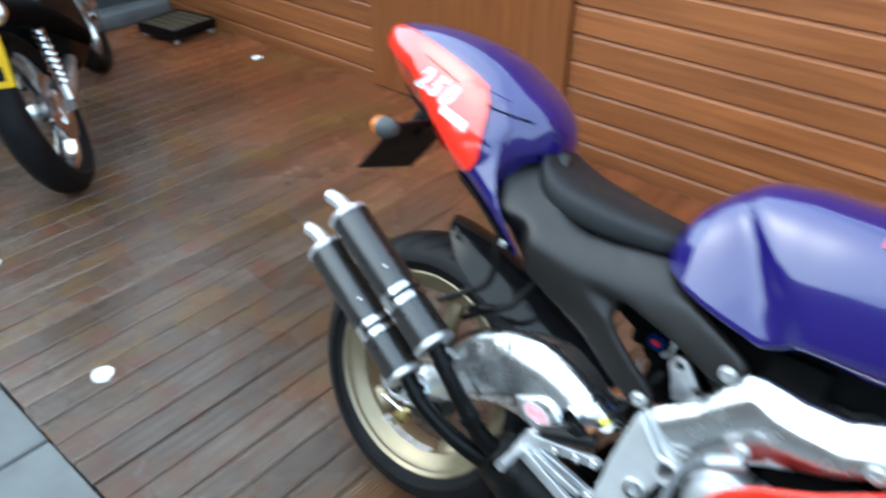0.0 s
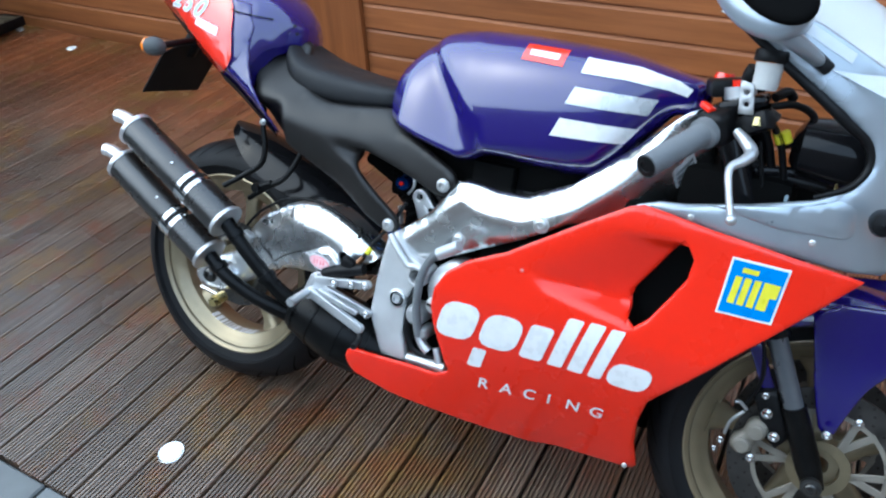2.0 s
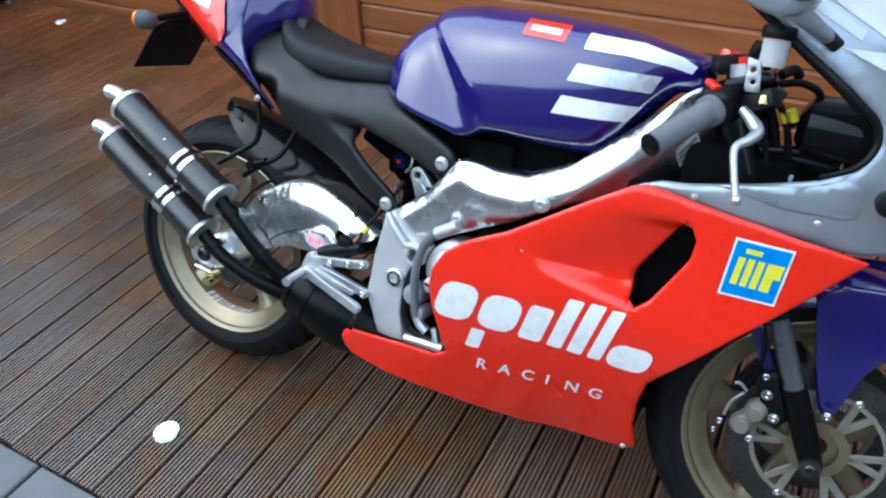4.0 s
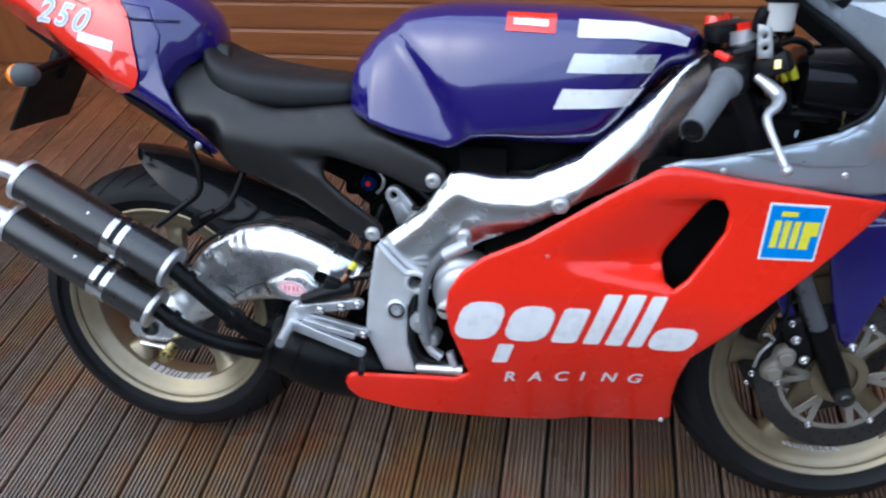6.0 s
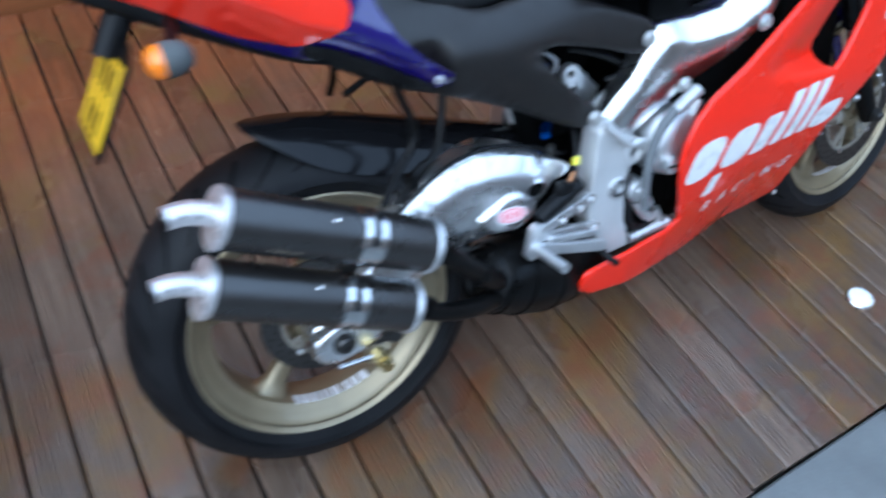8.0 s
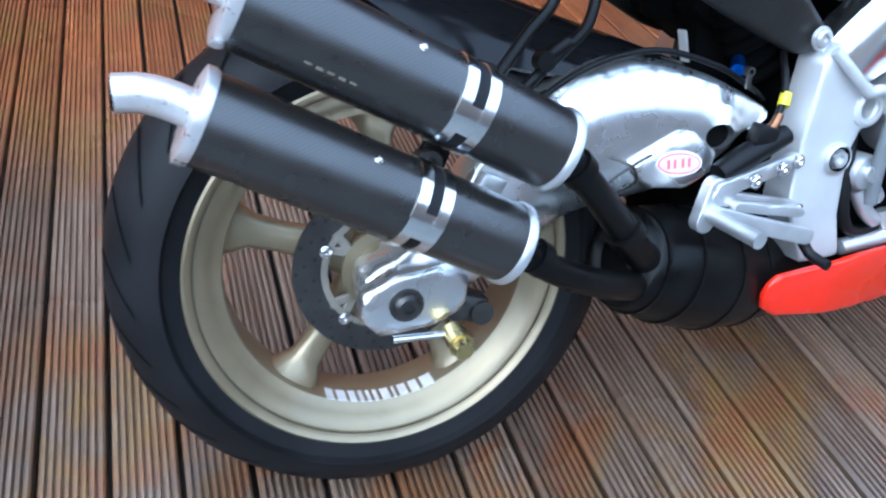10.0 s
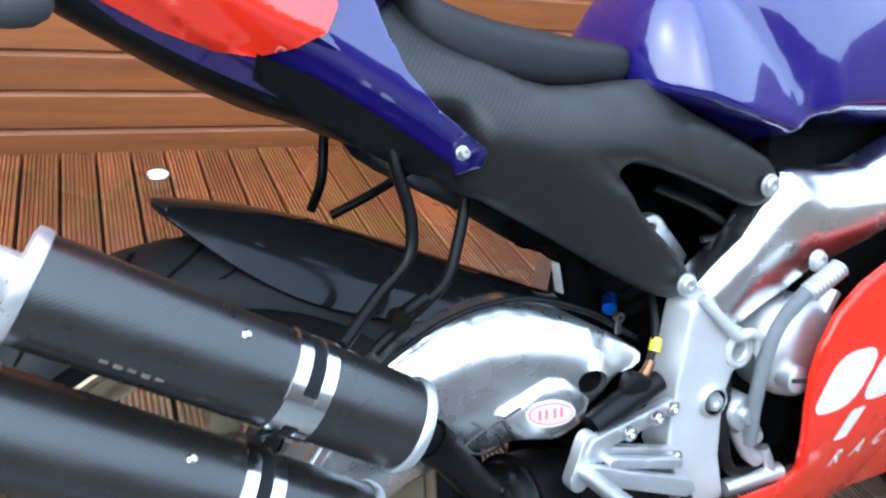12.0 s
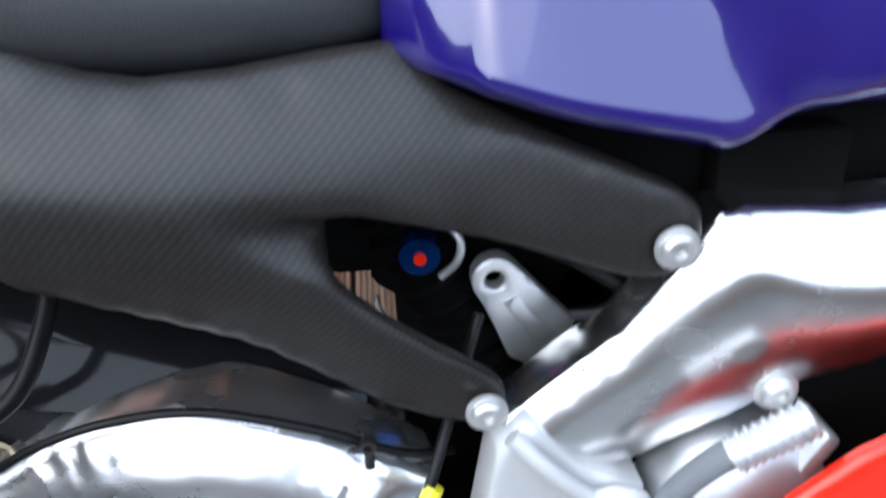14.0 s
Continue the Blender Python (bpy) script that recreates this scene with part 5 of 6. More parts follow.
cyl(bm, (0.463, -0.062, 0.628), (0.463, -0.03, 0.632), 0.015, seg=24)
adj = part("damping_adjuster", bm, BLUEAN, bike, "blue anodised adjuster with a red centre", 40)
bm = bmesh.new()
cyl(bm, (0.463, -0.066, 0.628), (0.463, -0.05, 0.628), 0.0048, seg=16)
part("adjuster_centre", bm, RED, adj, "red centre", 40)
bm = bmesh.new()
cyl(bm, (0.452, -0.08, 0.518), (0.468, -0.06, 0.526), 0.009, seg=14)
part("blue_union", bm, BLUEAN, bike, "blue anodised hose union", 40)
bm = bmesh.new()
tube(bm, [(0.475, -0.05, 0.655), (0.492, -0.06, 0.640), (0.490, -0.06, 0.622), (0.478, -0.055, 0.608)], 0.0035, 8)
part("grey_hose", bm, CAST, bike, "thin grey hose loop", 60)
TAB = [(0.516 + 0.018 * math.cos(a), 0.611 + 0.018 * math.sin(a)) for a in np.linspace(radians(35), radians(205), 9)] + [(0.507, 0.590), (0.525, 0.545), (0.542, 0.535), (0.562, 0.545), (0.575, 0.572), (0.545, 0.605)]
part("shock_mount", shell(TAB, lambda a, b: -0.075, 0.012, 0.003, [[(0.515 + 0.007 * math.cos(a), 0.611 + 0.007 * math.sin(a)) for a in np.linspace(0, 6.283, 12, endpoint=False)]], 0.008), CAST, bike, "cast aluminium shock mount tab", 40)
part("mount_rib", shell([(0.520, 0.594), (0.531, 0.598), (0.558, 0.566), (0.553, 0.556), (0.543, 0.560)], lambda a, b: -0.078, 0.004, 0.002, (), 0.008), CAST, bike, "raised cast rib", 40)
for path, r in (([(0.50, -0.09, 0.665), (0.56, -0.10, 0.64), (0.60, -0.11, 0.615)], 0.006), ([(0.56, -0.11, 0.60), (0.585, -0.115, 0.605), (0.60, -0.12, 0.63)], 0.0045)):
    bm = bmesh.new()
    tube(bm, path, r, 10)
    part("wiring_loom", bm, BLACK, bike, "black wiring", 60)

# ---- tail end: indicator and number plate ----
bm = bmesh.new()
rings = []
for x, r in ((-0.146, 0.0205), (-0.137, 0.0210), (-0.124, 0.0190), (-0.114, 0.013), (-0.110, 0.006)):
    rings.append([(x, -0.186 + r * 1.15 * math.cos(a), 0.833 + r * math.sin(a)) for a in np.linspace(0, 6.283, 24, endpoint=False)])
ring_sweep(bm, rings)
ind = part("rear_indicator", bm, FENCE, bike, "grey rear indicator with an amber lens", 45)
bm = bmesh.new()
tube(bm, [(-0.128, -0.170, 0.836), (-0.118, -0.12, 0.846), (-0.105, -0.06, 0.856)], 0.008, 10)
part("indicator_stalk", bm, BLACK, ind, "black rubber stalk", 45)
bm = bmesh.new()
rings = []
for x, r in ((-0.1465, 0.0205), (-0.152, 0.020), (-0.160, 0.016), (-0.164, 0.008)):
    rings.append([(x, -0.186 + r * 1.15 * math.cos(a), 0.833 + r * math.sin(a)) for a in np.linspace(0, 6.283, 24, endpoint=False)])
part("indicator_lens", ring_sweep(bm, rings), ORANGE, ind, "amber lens", 45)
down = (Vector((-0.264, 0, 0.697)) - Vector((-0.180, 0, 0.822))).normalized()
pm = Matrix.Translation((-0.213, -0.035, 0.770)) @ Matrix((Vector((0, 1, 0)), -down, Vector((0, 1, 0)).cross(-down))).transposed().to_4x4()
bm = bmesh.new()
box(bm, (0.162, 0.112, 0.0025), bevel=0.0008, seg=1)
np_ob = part("number_plate", bm, PLATE, bike, "yellow rear number plate with dark bars", 40, pm)
for u, v, w in ((-0.055, 0.03, 0.022), (-0.025, 0.03, 0.022), (0.005, 0.03, 0.022), (0.040, 0.03, 0.022), (-0.035, -0.03, 0.022), (0.0, -0.03, 0.022), (0.035, -0.03, 0.022)):
    for s in (-1, 1):
        bm = bmesh.new()
        box(bm, (w * 0.5, 0.034, 0.001), Matrix.Translation((u, v, s * 0.0018)))
        part("plate_bar", bm, BLACK, np_ob, "")
bm = bmesh.new()
vs = [(-0.088, -0.064), (0.088, -0.064), (0.088, 0.058), (0.046, 0.080), (-0.046, 0.080), (-0.088, 0.058)]
ring_sweep(bm, [[(a, b, 0.004 * sgn) for a, b in vs] for sgn in (0.5, 1.6)])
part("plate_bracket", bm, BLACK, bike, "black number-plate bracket", 40, pm @ Matrix.Translation((0, 0, -0.0085 if (pm.to_3x3() @ Vector((0, 0, 1))).x < 0 else 0.0005)))
bm = bmesh.new()
tube(bm, [(-0.19, -0.035, 0.815), (-0.15, -0.035, 0.87), (-0.10, -0.035, 0.89)], 0.02, 10)
part("plate_stay", bm, BLACK, bike, "black stay", 50)

# ---- small stickers and screws ----
skin = tree_of([beam])
slip = decal("paper_label", [(1.015, 0.773), (1.041, 0.814), (1.052, 0.785), (1.025, 0.745)], skin, SATIN, bike, 0.0012, (), 0.012, "pale maker's label with grey bars on the frame spar")
for k in (0.18, 0.42, 0.66):
    c0, c1 = (1.018 + 0.010 * k, 0.776 - 0.028 * k), (1.039 + 0.011 * k, 0.809 - 0.029 * k)
    decal("label_bar", [c0, c1, (c1[0] + 0.002, c1[1] - 0.005), (c0[0] + 0.002, c0[1] - 0.005)], skin, GRIP, slip, 0.0020)
skin = tree_of([tail])
for x, z in ((0.148, 0.925), (0.160, 0.905)):
    hit = skin.find_nearest(Vector((x + 0.05, -0.10, z)))
    bolt(bike, hit[0], 0.0026, 0.0015, IRON, "tail_screw", hit[1])
bm = bmesh.new()
tube(bm, [(0.205, -0.150, 0.405), (0.240, -0.152, 0.430), (0.285, -0.156, 0.452)], 0.0017, 8)
part("brake_hose", bm, IRON, bike, "thin black hose along the swingarm", 60)
# joints and springs of the exhaust
for a, b, r in (((0.150, -0.2243, 0.4760), (0.160, -0.2230, 0.4655), 0.0195), ((0.222, -0.202, 0.391), (0.232, -0.198, 0.380), 0.0215), ((0.108, -0.2245, 0.389), (0.119, -0.2235, 0.380), 0.0190)):
    bm = bmesh.new()
    cyl(bm, a, b, r, seg=20)
    part("pipe_collar", bm, STEEL, bike, "black pipe collar", 40)
for y0 in (-0.222, -0.180):
    bm = bmesh.new()
    pts = []
    for k in range(49):
        t = k / 48
        c = Vector((0.176, y0, 0.462)).lerp(Vector((0.232, y0 + 0.012, 0.398)), t)
        pts.append(c + Vector((0.70, 0, 0.70)) * 0.0035 * math.cos(k * 1.57) + Vector((0, 1, 0)) * 0.0035 * math.sin(k * 1.57))
    tube(bm, pts, 0.0011, 5, 1, False)
    part("pipe_spring", bm, IRON, bike, "coiled exhaust spring", 60)
seam = [(-0.110, 0.985), (-0.026, 0.962), (0.014, 0.949), (0.082, 0.933), (0.150, 0.927)]
decal("seam_line", seam + [(x, z - 0.0022) for x, z in reversed(seam)], skin, INNER, bike, 0.0062, (), 0.006, "dark seam across the tail", near=True)
# an added dark disc stands for the shade in the swingarm's opening
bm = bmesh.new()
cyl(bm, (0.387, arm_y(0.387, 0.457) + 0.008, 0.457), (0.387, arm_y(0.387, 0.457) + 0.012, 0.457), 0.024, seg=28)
part("opening_shade", bm, INNER, bike, "dark disc standing for the shade in the swingarm opening", 40)


# ---- front end ----
RAKE = Vector((-0.4305, 0, 0.9026))
for s in (-1, 1):
    foot = Vector((1.352, s * 0.105, 0.300))
    bm = bmesh.new()
    tube(bm, [foot - RAKE * 0.015, foot + RAKE * 0.03, foot + RAKE * 0.10, foot + RAKE * 0.135], [0.017, 0.0215, 0.0210, 0.0205], 22, 3)
    leg = part("fork_leg", bm, STEEL, bike, "black fork leg with a grey slider", 45)
    bm = bmesh.new()
    tube(bm, [foot + RAKE * 0.13, foot + RAKE * 0.27], 0.0165, 22, 2)
    part("stanchion", bm, FORK_GREY, leg, "grey fork slider", 45)
    bm = bmesh.new()
    tube(bm, [foot + RAKE * 0.265, foot + RAKE * 0.30, foot + RAKE * 0.66], [0.0240, 0.0225, 0.0220], 22, 2)
    part("fork_tube", bm, GLOSS, leg, "black upper fork tube", 45)
    bm = bmesh.new()
    cyl(bm, foot + Vector((0, s * 0.030, 0)), foot + Vector((0, s * 0.020, 0)), 0.017, seg=24)
    part("axle_cap", bm, IRON, leg, "steel axle cap", 40)
bolt(bike, (1.352, -0.134, 0.300), 0.011, 0.009, IRON, "front_axle_bolt")


def caliper(s):
    m = Matrix.Translation((1.240, s * 0.098, 0.342)) @ Matrix.Rotation(radians(-62), 4, "Y")
    bm = bmesh.new()
    rings = []
    for x, w, h in spline([(-0.038, 0.010, 0.010), (-0.031, 0.016, 0.016), (-0.018, 0.020, 0.0195), (0.0, 0.015, 0.015), (0.018, 0.020, 0.0195), (0.031, 0.016, 0.016), (0.038, 0.010, 0.010)], 3):
        rings.append([(x, w * math.copysign(abs(math.cos(a)) ** 0.7, math.cos(a)), h * math.copysign(abs(math.sin(a)) ** 0.8, math.sin(a))) for a in np.linspace(0, 6.283, 20, endpoint=False)])
    c = part("front_caliper", ring_sweep(bm, rings), CALIPER, bike, "grey-gold two-pot front brake caliper", 50, m)
    for x in (-0.018, 0.018):
        bm = bmesh.new()
        lathe(bm, [(0.0005, s * 0.0235), (0.0115, s * 0.0235), (0.0145, s * 0.0205), (0.0145, s * 0.013), (0.0005, s * 0.013)], (x, 0, 0), seg=24)
        part("piston_cap", bm, CALIPER, c, "")
    return c


caliper(-1)
caliper(1)
for at, r in (((1.257, -0.118, 0.400), 0.0095), ((1.277, -0.118, 0.362), 0.0095), ((1.248, -0.112, 0.428), 0.006), ((1.353, -0.112, 0.392), 0.008), ((1.196, -0.105, 0.318), 0.006), ((1.190, -0.105, 0.298), 0.005)):
    bolt(bike, at, r * 0.78, 0.007, CHROME)
link_pts = [(1.225, 0.425), (1.262, 0.440), (1.300, 0.36), (1.285, 0.335), (1.262, 0.35), (1.240, 0.400)]
part("caliper_mount", shell(link_pts, lambda a, b: -0.108, 0.016, 0.004, (), 0.01), BLACK, bike, "black caliper mount", 40)
for path in ([(1.225, -0.105, 0.39), (1.212, -0.11, 0.402), (1.203, -0.115, 0.402)], [(1.200, -0.10, 0.330), (1.205, -0.105, 0.360), (1.222, -0.105, 0.385)], [(1.222, -0.108, 0.40), (1.235, -0.115, 0.46), (1.22, -0.12, 0.54), (1.19, -0.11, 0.66), (1.14, -0.12, 0.85)]):
    bm = bmesh.new()
    tube(bm, path, 0.0032, 8)
    part("brake_hose", bm, CAST if len(path) == 3 else BLACK, bike, "front brake hose", 60)

# mudguard: an arched top with side skirts
rings = []
for a in np.linspace(-8, 128, 26):
    t = radians(a)
    rr = 0.314
    ring = []
    for w, dr in ((-0.076, -0.050), (-0.073, -0.024), (-0.060, -0.006), (-0.035, 0.004), (0, 0.007), (0.035, 0.004), (0.060, -0.006), (0.073, -0.024), (0.076, -0.050), (0.071, -0.050), (0.068, -0.026), (0.056, -0.010), (0, 0.003), (-0.056, -0.010), (-0.068, -0.026), (-0.071, -0.050)):
        ring.append(Vector((XF + (rr + dr) * math.cos(t), w, ZF + (rr + dr) * math.sin(t))))
    rings.append(ring)
guard = part("front_mudguard", ring_sweep(bmesh.new(), rings), PURPLE, bike, "glossy purple front mudguard", 50)
SKIRT = [(1.284, 0.585), (1.300, 0.520), (1.318, 0.450), (1.338, 0.390), (1.352, 0.376), (1.366, 0.386), (1.374, 0.420), (1.392, 0.480), (1.430, 0.540), (1.500, 0.560), (1.560, 0.545), (1.500, 0.600), (1.400, 0.625), (1.320, 0.615)]
for s in (-1, 1):
    part("mudguard_skirt", shell(SKIRT, lambda a, b: s * (0.090 + 0.07 * max(0, b - 0.42)), 0.004, 0.005, (), 0.012, s), PURPLE, guard, "purple side skirt", 50)
for s in (-1, 1):
    part("mudguard_stay", shell([(1.196, 0.510), (1.222, 0.512), (1.262, 0.430), (1.252, 0.418), (1.238, 0.430)], lambda a, b: s * 0.092, 0.006, 0.003, (), 0.01, s), PURPLE, guard, "purple mudguard stay", 50)


# nose fairing and screen
def nose_y(x, z):
    return -(0.212 - 1.1 * max(0.0, x - 1.16) ** 1.7 - 0.10 * max(0.0, z - 0.80))


NOSE = [(0.985, 0.724), (1.020, 0.737), (1.060, 0.742), (1.149, 0.762), (1.235, 0.785), (1.280, 0.806), (1.300, 0.840), (1.290, 0.880), (1.255, 0.908), (1.224, 0.930), (1.134, 0.990), (1.060, 1.038), (1.045, 1.058), (1.090, 1.066), (1.190, 1.032), (1.300, 0.975), (1.400, 0.900), (1.450, 0.820), (1.440, 0.760), (1.400, 0.712), (1.352, 0.684), (1.310, 0.683), (1.260, 0.691), (1.190, 0.701), (1.110, 0.710), (1.040, 0.721)]
nose = part("nose_fairing", shell(NOSE, nose_y, 0.004, 0.008, (), 0.010), SILVER, bike, "silver-grey nose fairing round a large opening", 50)
# near-black liner stands for shade inside the nose
part("nose_liner", shell(NOSE, lambda a, b: -nose_y(a, b) - 0.010, 0.003, 0.0, (), 0.03, 1), INNER, bike, "nose liner coloured black for the shade inside", 50)
part("nose_fairing_left", shell(NOSE, lambda a, b: -nose_y(a, b), 0.004, 0.0, (), 0.03, 1), SILVER, bike, "silver-grey nose fairing", 50)
part("inner_nose_panel", shell([(1.10, 0.752), (1.235, 0.778), (1.285, 0.803), (1.304, 0.840), (1.292, 0.885), (1.340, 0.90), (1.390, 0.85), (1.370, 0.78), (1.300, 0.735), (1.20, 0.735)], lambda a, b: nose_y(a, b) + 0.006 - 0.010 * (1 if a < 1.3 and b < 0.79 else 0), 0.003, 0.004, (), 0.012), SILVER, bike, "silver-grey inner edge of the nose", 50)
rings = []
for u in np.linspace(0, 1, 9):
    row = []
    for v in np.linspace(-1, 1, 15):
        x = 1.075 + 0.27 * u + 0.03 * v * v * -1
        z = 1.075 - 0.10 * u - 0.04 * v * v + 0.05 * (1 - v * v) * (1 - u) + 0.02 * (1 - v * v)
        row.append(Vector((x + 0.06 * (1 - v * v), 0.178 * v - 0.01, z)))
    rings.append(row)
bm = bmesh.new()
vs = [[bm.verts.new(p) for p in row] for row in rings]
for a, b in zip(vs, vs[1:]):
    for k in range(14):
        bm.faces.new((a[k], a[k + 1], b[k + 1], b[k]))
bmesh.ops.solidify(bm, geom=bm.faces[:], thickness=0.003)
screen = part("windscreen", bm, GLASS, bike, "clear plastic windscreen whitened for the sky's reflection", 60)
screen.visible_shadow = False
skin = tree_of([nose])
decal("pale_label", [(1.165, 1.036), (1.240, 0.998), (1.236, 0.984), (1.160, 1.022)], skin, SATIN, bike, 0.0015, (), 0.012, "pale label with plain bars")
bolt(bike, (1.170, -0.188, 0.997), 0.005, 0.004, PINK, "screen_screw")
bm = bmesh.new()
lathe(bm, [(0.0005, -0.226), (0.014, -0.224), (0.018, -0.216), (0.018, -0.19), (0.0005, -0.19)], (1.330, 0, 0.775), seg=24)
part("nose_recess", bm, BLACK, bike, "black round recess", 40)
bm = bmesh.new()
box(bm, (0.05, 0.03, 0.03), pose(1.375, -0.175, 0.745, 0, 20, 20), 0.01)
part("front_indicator", bm, ORANGE, bike, "amber front indicator", 40)

# ---- cockpit ----
bm = bmesh.new()
tube(bm, [(x, nose_y(x, z) + 0.007, z) for x, z in ((1.062, 1.032), (1.134, 0.984), (1.222, 0.924), (1.252, 0.902), (1.286, 0.876), (1.295, 0.842), (1.277, 0.811), (1.235, 0.790))], [0.004, 0.007, 0.008, 0.008, 0.007, 0.006, 0.005, 0.003], 10)
part("opening_edge", bm, BLACK, bike, "black inner edge of the nose opening", 60)
bm = bmesh.new()
tube(bm, [(1.112, -0.180, 0.962), (1.108, -0.176, 0.948), (1.106, -0.170, 0.930)], [0.012, 0.013, 0.011], 14)
part("reservoir_hose", bm, BLACK, bike, "black rubber hose elbow", 50)
bm = bmesh.new()
tube(bm, [(1.262, -0.120, 0.806), (1.264, -0.120, 0.772)], 0.0022, 8, 1)
part("stay_rod", bm, BRASS, bike, "thin brassy stay rod", 40)
bm = bmesh.new()
box(bm, (0.058, 0.006, 0.014), pose(1.172, -0.115, 0.770, 0, 6, 0), 0.003)
part("pale_tag", bm, FIGURE, bike, "pale blue-grey tag inside the nose", 40)
bm = bmesh.new()
tube(bm, [(1.140, -0.100, 0.800), (1.190, -0.090, 0.806), (1.250, -0.085, 0.800), (1.285, -0.090, 0.790)], [0.010, 0.009, 0.009, 0.008], 10)
part("cross_stay", bm, GLOSS, bike, "black stay behind the instruments", 50)
bm = bmesh.new()
cyl(bm, (1.142, -0.158, 0.898), (1.158, -0.150, 0.892), 0.009, 0.0075, 12)
part("cable_union", bm, IRON, bike, "steel cable union", 40)
bm = bmesh.new()
box(bm, (0.07, 0.26, 0.022), pose(1.105, -0.05, 0.905, 0, -20, 0), 0.008)
part("top_yoke", bm, GLOSS, bike, "black top yoke", 40)
for y in (-0.135, 0.05):
    bm = bmesh.new()
    cyl(bm, (1.098, y, 0.905), (1.092, y, 0.930), 0.024, seg=24)
    t = part("fork_cap", bm, CAST, bike, "fork top cap", 40)
    bm = bmesh.new()
    cyl(bm, (1.092, y, 0.930), (1.090, y, 0.940), 0.013, seg=6)
    part("preload_nut", bm, RED, t, "red anodised preload nut", 40)
bm = bmesh.new()
tube(bm, [(1.112, -0.120, 0.895), (1.060, -0.205, 0.854), (1.013, -0.304, 0.810)], 0.011, 14, 2)
bar = part("handlebar", bm, BLACK, bike, "black clip-on handlebar with a grey grip", 40)
g0, g1 = Vector((1.066, -0.196, 0.858)), Vector((1.009, -0.312, 0.806))
bm = bmesh.new()
tube(bm, [g0, g0.lerp(g1, 0.08), g0.lerp(g1, 0.10), g0.lerp(g1, 0.94), g1], [0.0245, 0.0245, 0.0190, 0.0180, 0.0185], 24, 1, False)
part("grip", bm, GRIP, bar, "ribbed grey rubber grip", 40)
bm = bmesh.new()
lathe(bm, [(0.0005, 0.001), (0.008, 0.001), (0.009, 0.003), (0.0165, 0.002), (0.0165, -0.004), (0.0005, -0.004)], axis="z", seg=24)
part("bar_end", bm, BLACK, bar, "black bar end", 40, Matrix.Translation(g1) @ (g1 - g0).to_track_quat("Z", "Y").to_matrix().to_4x4())
bm = bmesh.new()
hm = Matrix.Translation((1.078, -0.178, 0.868)) @ (g1 - g0).to_track_quat("X", "Z").to_matrix().to_4x4()
box(bm, (0.050, 0.048, 0.054), hm, 0.012, 3)
sw = part("throttle_housing", bm, BLACK, bike, "black throttle and switch housing", 40)
bm = bmesh.new()
box(bm, (0.026, 0.014, 0.010), pose(1.058, -0.186, 0.894, 0, 20, -40), 0.003)
part("kill_switch", bm, RED, sw, "red kill switch", 40)
bm = bmesh.new()
box(bm, (0.060, 0.028, 0.030), pose(1.128, -0.182, 0.880, 0, -25, -30), 0.006)
mc = part("master_cylinder", bm, BLACK, bike, "black front brake master cylinder", 40)
bm = bmesh.new()
tube(bm, [(1.108, -0.192, 0.866), (1.124, -0.203, 0.855), (1.138, -0.216, 0.841), (1.132, -0.235, 0.830), (1.117, -0.256, 0.817), (1.127, -0.287, 0.786), (1.139, -0.314, 0.759)], [0.007, 0.009, 0.010, 0.008, 0.0060, 0.0052, 0.0054], 12)
bmesh.ops.create_uvsphere(bm, u_segments=14, v_segments=8, radius=0.0080, matrix=Matrix.Translation((1.1405, -0.317, 0.756)))
part("brake_lever", bm, CAST, mc, "polished brake lever with a ball end", 60)
bm = bmesh.new()
cyl(bm, (1.136, -0.195, 0.890), (1.136, -0.200, 0.878), 0.0085, seg=6)
part("pivot_nut", bm, BRASS, mc, "brass lever pivot nut", 40)
bm = bmesh.new()
lathe(bm, [(0.0005, 0.932), (0.016, 0.932), (0.0185, 0.937), (0.0200, 0.971), (0.0005, 0.971)], (1.131, -0.185, 0), "z", 32)
res = part("brake_reservoir", bm, MILKY, bike, "milky plastic brake fluid reservoir with a black cap", 40)
bm = bmesh.new()
lathe(bm, [(0.0005, 0.972), (0.0235, 0.972), (0.0245, 0.975), (0.0245, 0.987), (0.022, 0.990), (0.0005, 0.990)], (1.131, -0.185, 0), "z", 32)
part("reservoir_cap", bm, BLACK, res, "black screw cap", 40)
bm = shell([(1.098, 0.942), (1.118, 0.938), (1.126, 0.894), (1.104, 0.893)], lambda a, b: -0.200, 0.003, 0.0015, [[(1.110 + 0.004 * math.cos(a), 0.925 + 0.004 * math.sin(a)) for a in np.linspace(0, 6.283, 10, endpoint=False)], [(1.113 + 0.004 * math.cos(a), 0.908 + 0.004 * math.sin(a)) for a in np.linspace(0, 6.283, 10, endpoint=False)]], 0.008)
part("reservoir_bracket", bm, CAP_METAL, res, "bright drilled bracket", 40)
bm = bmesh.new()
box(bm, (0.060, 0.05, 0.028), pose(1.072, -0.115, 0.925, 0, -10, 20), 0.006)
ig = part("ignition_lock", bm, BLACK, bike, "black ignition lock and lever clamp", 40)
bm = bmesh.new()
lathe(bm, [(0.0005, 0.945), (0.015, 0.945), (0.017, 0.94), (0.017, 0.93), (0.0005, 0.93)], (1.058, -0.07, 0), "z", 20)
part("red_knob", bm, PINK, ig, "red knob", 40)
